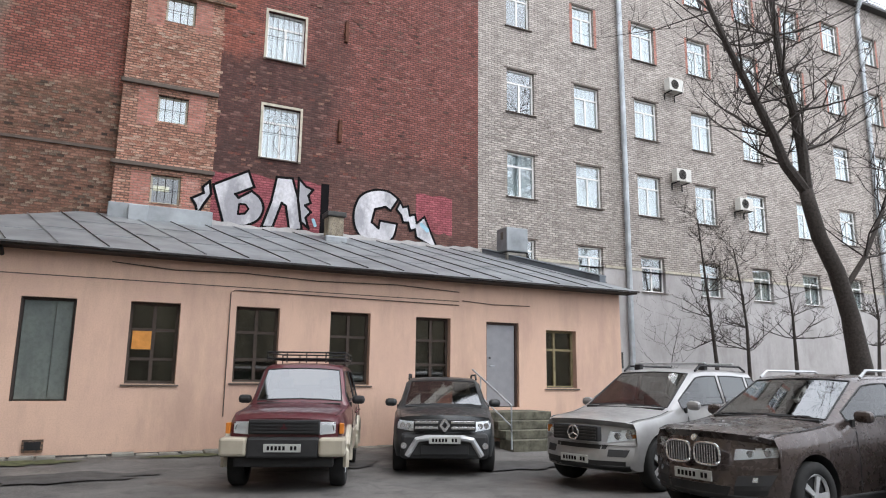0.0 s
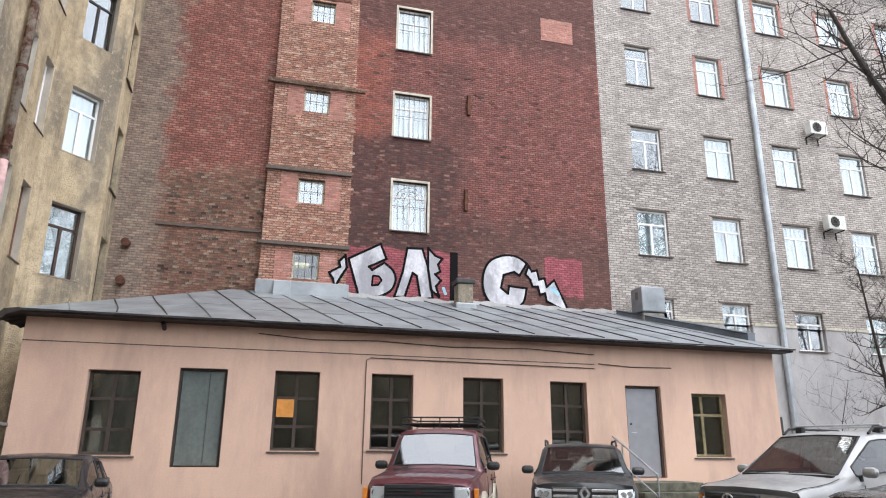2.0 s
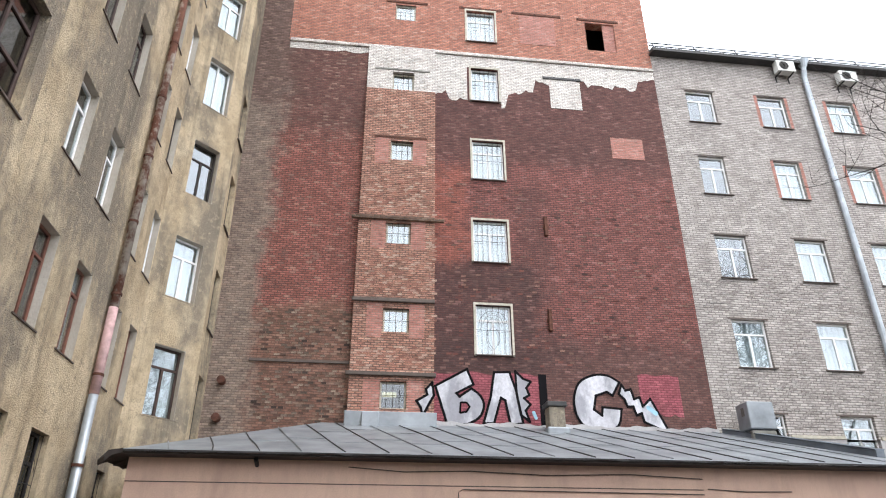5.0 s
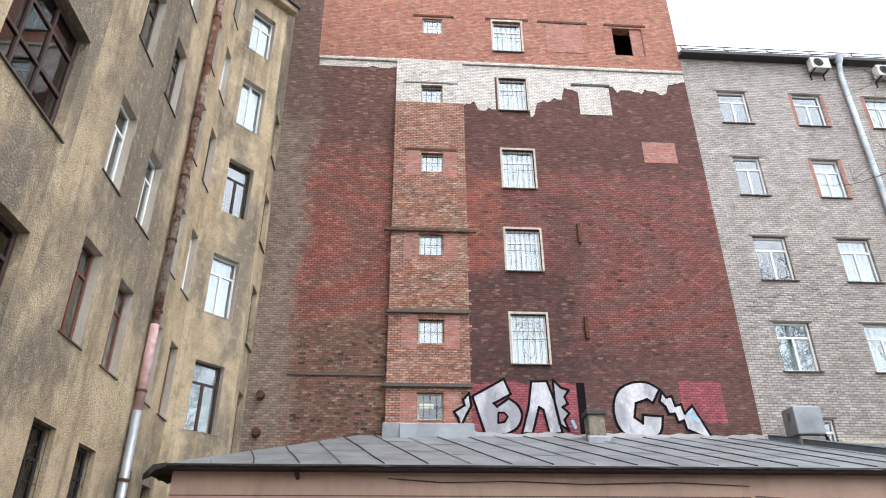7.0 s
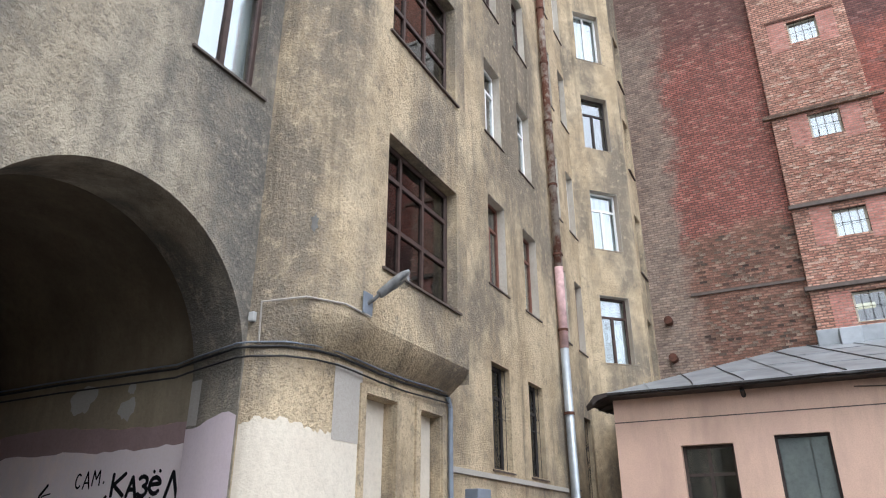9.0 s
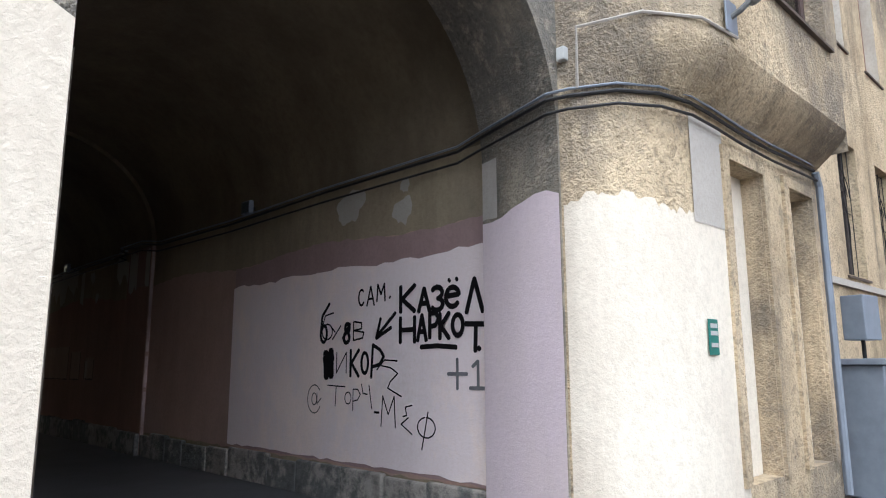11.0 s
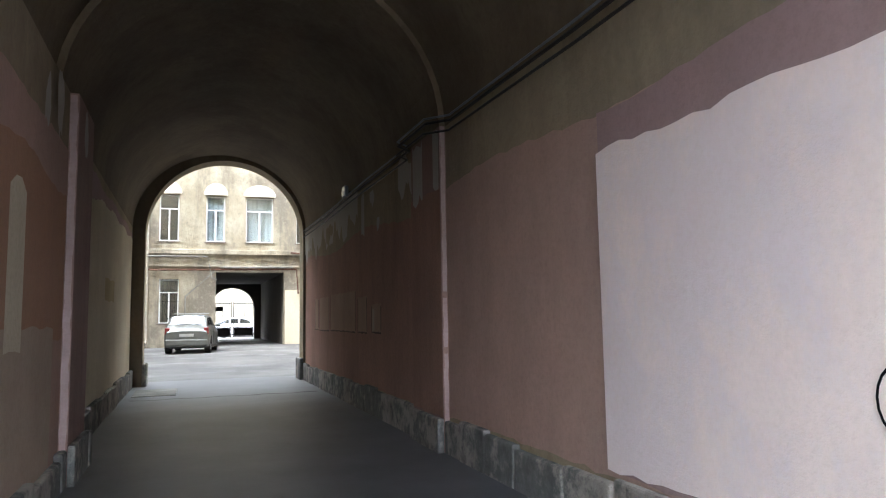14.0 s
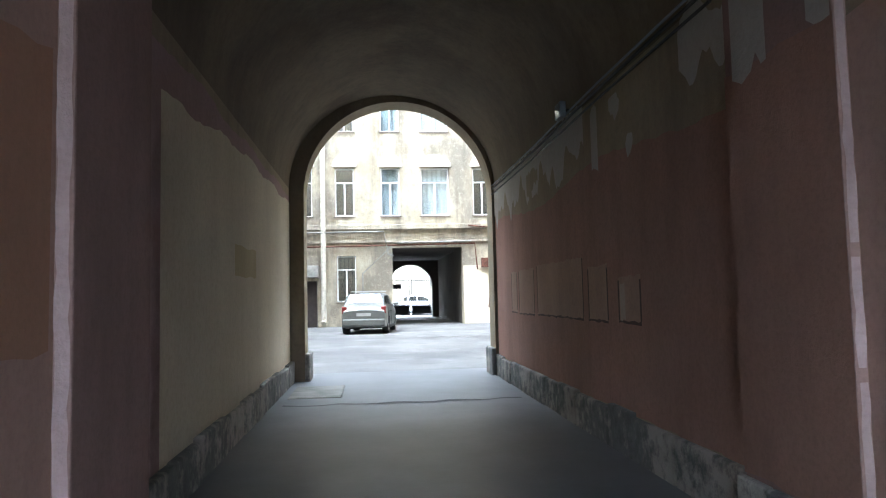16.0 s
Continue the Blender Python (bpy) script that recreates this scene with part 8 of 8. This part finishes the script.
spray("scrawl", [arc(-9.1, 0.81, 0.12, 0.14, 40, 330, 18), arc(-9.1, 0.81, 0.045, 0.06, 90, 440, 12), [(-9.05, 0.87), (-9.05, 0.76), (-8.98, 0.82)]], 0.011)
for ch, x, z, w, h in (("Т", -8.83, 0.75, 0.21, 0.2), ("О", -8.58, 0.78, 0.1, 0.11), ("Р", -8.45, 0.72, 0.12, 0.2), ("Ч", -8.32, 0.8, 0.15, 0.17)):
    spray("scrawl", glyph(ch, x, z, w, h), 0.012)
spray("scrawl", [[(-8.13, 0.72), (-8.06, 0.72)]], 0.02)
for ch, x, z, w, h in (("М", -8.03, 0.6, 0.2, 0.27), ("Е", -7.77, 0.58, 0.16, 0.22), ("Ф", -7.54, 0.47, 0.22, 0.28)):
    spray("scrawl", glyph(ch, x, z, w, h), 0.013)
spray("scrawl", glyph("+", -7.17, 0.95, 0.22, 0.24), 0.03, M_GREYSPRAY)
spray("scrawl", glyph("1", -6.92, 0.96, 0.15, 0.21), 0.03, M_GREYSPRAY)

# ---- moss and repairs on the ground ----
M_MOSS = plain("moss_and_mud", (0.085, 0.09, 0.04), 0.95, vary=0.35, scale=5, relief=0.6)
M_TAR = plain("dark_asphalt_repair", (0.062, 0.06, 0.058), 0.75, vary=0.25, scale=4, relief=0.4)
for i, (x, y, rx, ry, mtl, nm) in enumerate(((-1.2, 14.35, 0.9, 0.3, M_MOSS, "moss_patch"), (1.6, 14.5, 0.7, 0.2, M_MOSS, "moss_patch"), (3.6, 12.6, 1.3, 0.7, M_TAR, "asphalt_patch"), (7.0, 11.4, 1.0, 0.6, M_TAR, "asphalt_patch"), (-0.4, 12.6, 1.2, 0.5, M_TAR, "asphalt_patch"))):
    b = bmesh.new()
    rnd = random.Random(70 + i)
    n = 26
    rim = []
    for k in range(n):
        a, q = k * math.tau / n, 1 + rnd.uniform(-0.25, 0.25)
        px, py = x + rx * q * math.cos(a), y + ry * q * math.sin(a)
        rim.append(b.verts.new((px, py, ground_z(px, py) + 0.022)))
    cv = b.verts.new((x, y, ground_z(x, y) + 0.028))
    for k in range(n):
        b.faces.new((rim[k], rim[(k + 1) % n], cv))
    tagged(new(nm, mesh_from(b, nm, mtl, True)), "mossy mud on the asphalt" if mtl is M_MOSS else "dark repair patch in the asphalt", "ground patch", kind="structure")
b = bmesh.new()
vs = []
for y in np.linspace(LY + 0.2, RY - 0.2, 14):
    j = 0.05 * math.sin(y * 9)
    vs.append((b.verts.new((-19.3 + j, y, FLOORZ + 0.03)), b.verts.new((-19.38 + j * 1.3, y, FLOORZ + 0.03))))
for s, t2 in zip(vs, vs[1:]):
    b.faces.new((s[0], t2[0], t2[1], s[1]))
tagged(new("floor_joint", mesh_from(b, "floor_joint", M_TAR)), "tarred joint across the passage floor", "joint", kind="structure")
b = bmesh.new()
gx = np.linspace(-6.3, -23.0, 30)
rows_ = [[b.verts.new((x, y, ground_z(x, y) + 0.02)) for y in np.linspace(LY + 0.02, RY - 0.02, 6)] for x in gx]
for r0, r1 in zip(rows_, rows_[1:]):
    for k in range(5):
        b.faces.new((r0[k], r0[k + 1], r1[k + 1], r1[k]))
tagged(new("passage_floor", mesh_from(b, "passage_floor", M_PASSFLOOR, True)), "smooth worn asphalt floor of the passage", "floor", kind="structure")
grate = thing("drain_cover", pose(-20.6, 2.95, FLOORZ), "flat concrete drain cover at the passage edge", "drain cover")
part("slab", box_bm(-0.6, 0.6, -0.35, 0.35, -0.02, 0.03, bevel=0.012), M_CONCRETE, grate)

# ---- weeds by the drainpipe ----
M_WEED = plain("dry_green_weeds", (0.09, 0.1, 0.045), 0.9, vary=0.3)
b = bmesh.new()
rnd = random.Random(31)
for i in range(420):
    x, y = -5.3 + rnd.uniform(0, 0.5), 12.6 + rnd.uniform(0, 2.3)
    h, a = rnd.uniform(0.1, 0.42), rnd.uniform(0, math.tau)
    z = ground_z(x, y)
    w = 0.012
    tip = (x + 0.4 * h * math.cos(a), y + 0.4 * h * math.sin(a), z + h)
    b.faces.new([b.verts.new(p) for p in ((x - w * math.sin(a), y + w * math.cos(a), z - 0.02), (x + w * math.sin(a), y - w * math.cos(a), z - 0.02), tip)])
tagged(new("weeds", mesh_from(b, "weeds", M_WEED)), "tufts of dry green weeds at the wall's foot", "weeds", kind="stuff")

# ---- single bricks standing proud in the walls ----
def scatter_bricks(parent, field, y, count, width, row, mtl, seed, skip=()):
    """Bricks of the courses that stand a little proud; field: x0, x1, z0, z1 of the wall."""
    rnd = random.Random(seed)
    x0, x1, z0, z1 = field
    meshes = [mesh_from(box_bm(0, width - 0.014 - k * 0.02, -d, 0.004, 0, row - 0.012, bevel=0.0), "brick", mtl) for k, d in enumerate((0.012, 0.02, 0.016))]
    taken = set()
    while len(taken) < count:
        rr = rnd.randint(int(z0 / row) + 1, int(z1 / row) - 1)
        cc = rnd.randint(int(x0 / width) + (1 if x0 > 0 else 0), int(x1 / width) - 2)
        x, z = cc * width + (width / 2 if rr % 2 == 0 else 0), rr * row
        if (rr, cc) in taken or any(a - width < x < c and bb - row < z < d for a, bb, c, d in skip):
            continue
        taken.add((rr, cc))
        ob = part("brick", meshes[rnd.randrange(3)], None, parent)
        ob.location = (x + 0.007, y, z + 0.006)


scatter_bricks(brick_house, (0.0, 2.6, 7.4, 14.5), -0.22, 300, 0.2, 0.077, M_PIERBRICK, 51, [(0.2, z - 0.2, 2.1, z + 1.2) for z in (8.5, 11.6)] + [(-1, z - 0.15, 4, z + 0.15) for z in (7.32, 9.73, 12.72)])
M_ERODED = loose_brick_material("eroded_brown_bricks", ((0.26, 0.165, 0.115), (0.12, 0.07, 0.05), (0.36, 0.27, 0.2), (0.05, 0.036, 0.03), (0.22, 0.12, 0.085)))
scatter_bricks(brick_house, (-3.0, 0.0, 5.8, 9.4), 0.0, 300, 0.2, 0.077, M_ERODED, 54, [(-3.3, 7.5, 0, 7.8)])
scatter_bricks(brick_house, (2.6, 11.4, 7.7, 14.5), 0.0, 300, 0.2, 0.077, M_REDBRICK, 52, [(x - 0.2, z - 0.1, x + w + 0.2, z + h + 0.2) for x, z, w, h in b_win] + [(6.1, 8.9, 6.5, 13.5)])
scatter_bricks(grey_house, (11.6, 18.0, 6.0, 12.5), 0.0, 300, 0.26, 0.085, M_GREYBRICK, 53, [(x - 0.2, z - 0.1, x + w + 0.2, z + h + 0.1) for x, z, w, h, rr_, cc_ in wins])

b = bmesh.new()
vs = []
rnd = random.Random(8)
for k in range(14):
    a = k * math.tau / 14
    q = 1 + rnd.uniform(-0.35, 0.35)
    vs.append(b.verts.new(on_curve(0.62 + 0.035 * q * math.cos(a), 4.28 + 0.11 * q * math.sin(a), 0.008, True)))
b.faces.new(vs)
part("render_hole", b, M_INSIDE, tan_house)
part("white_sensor", box_bm(5.38, 5.45, -TX - 0.09, -TX - 0.02, 3.2, 3.3, bevel=0.01), M_PLATE, tan_house)
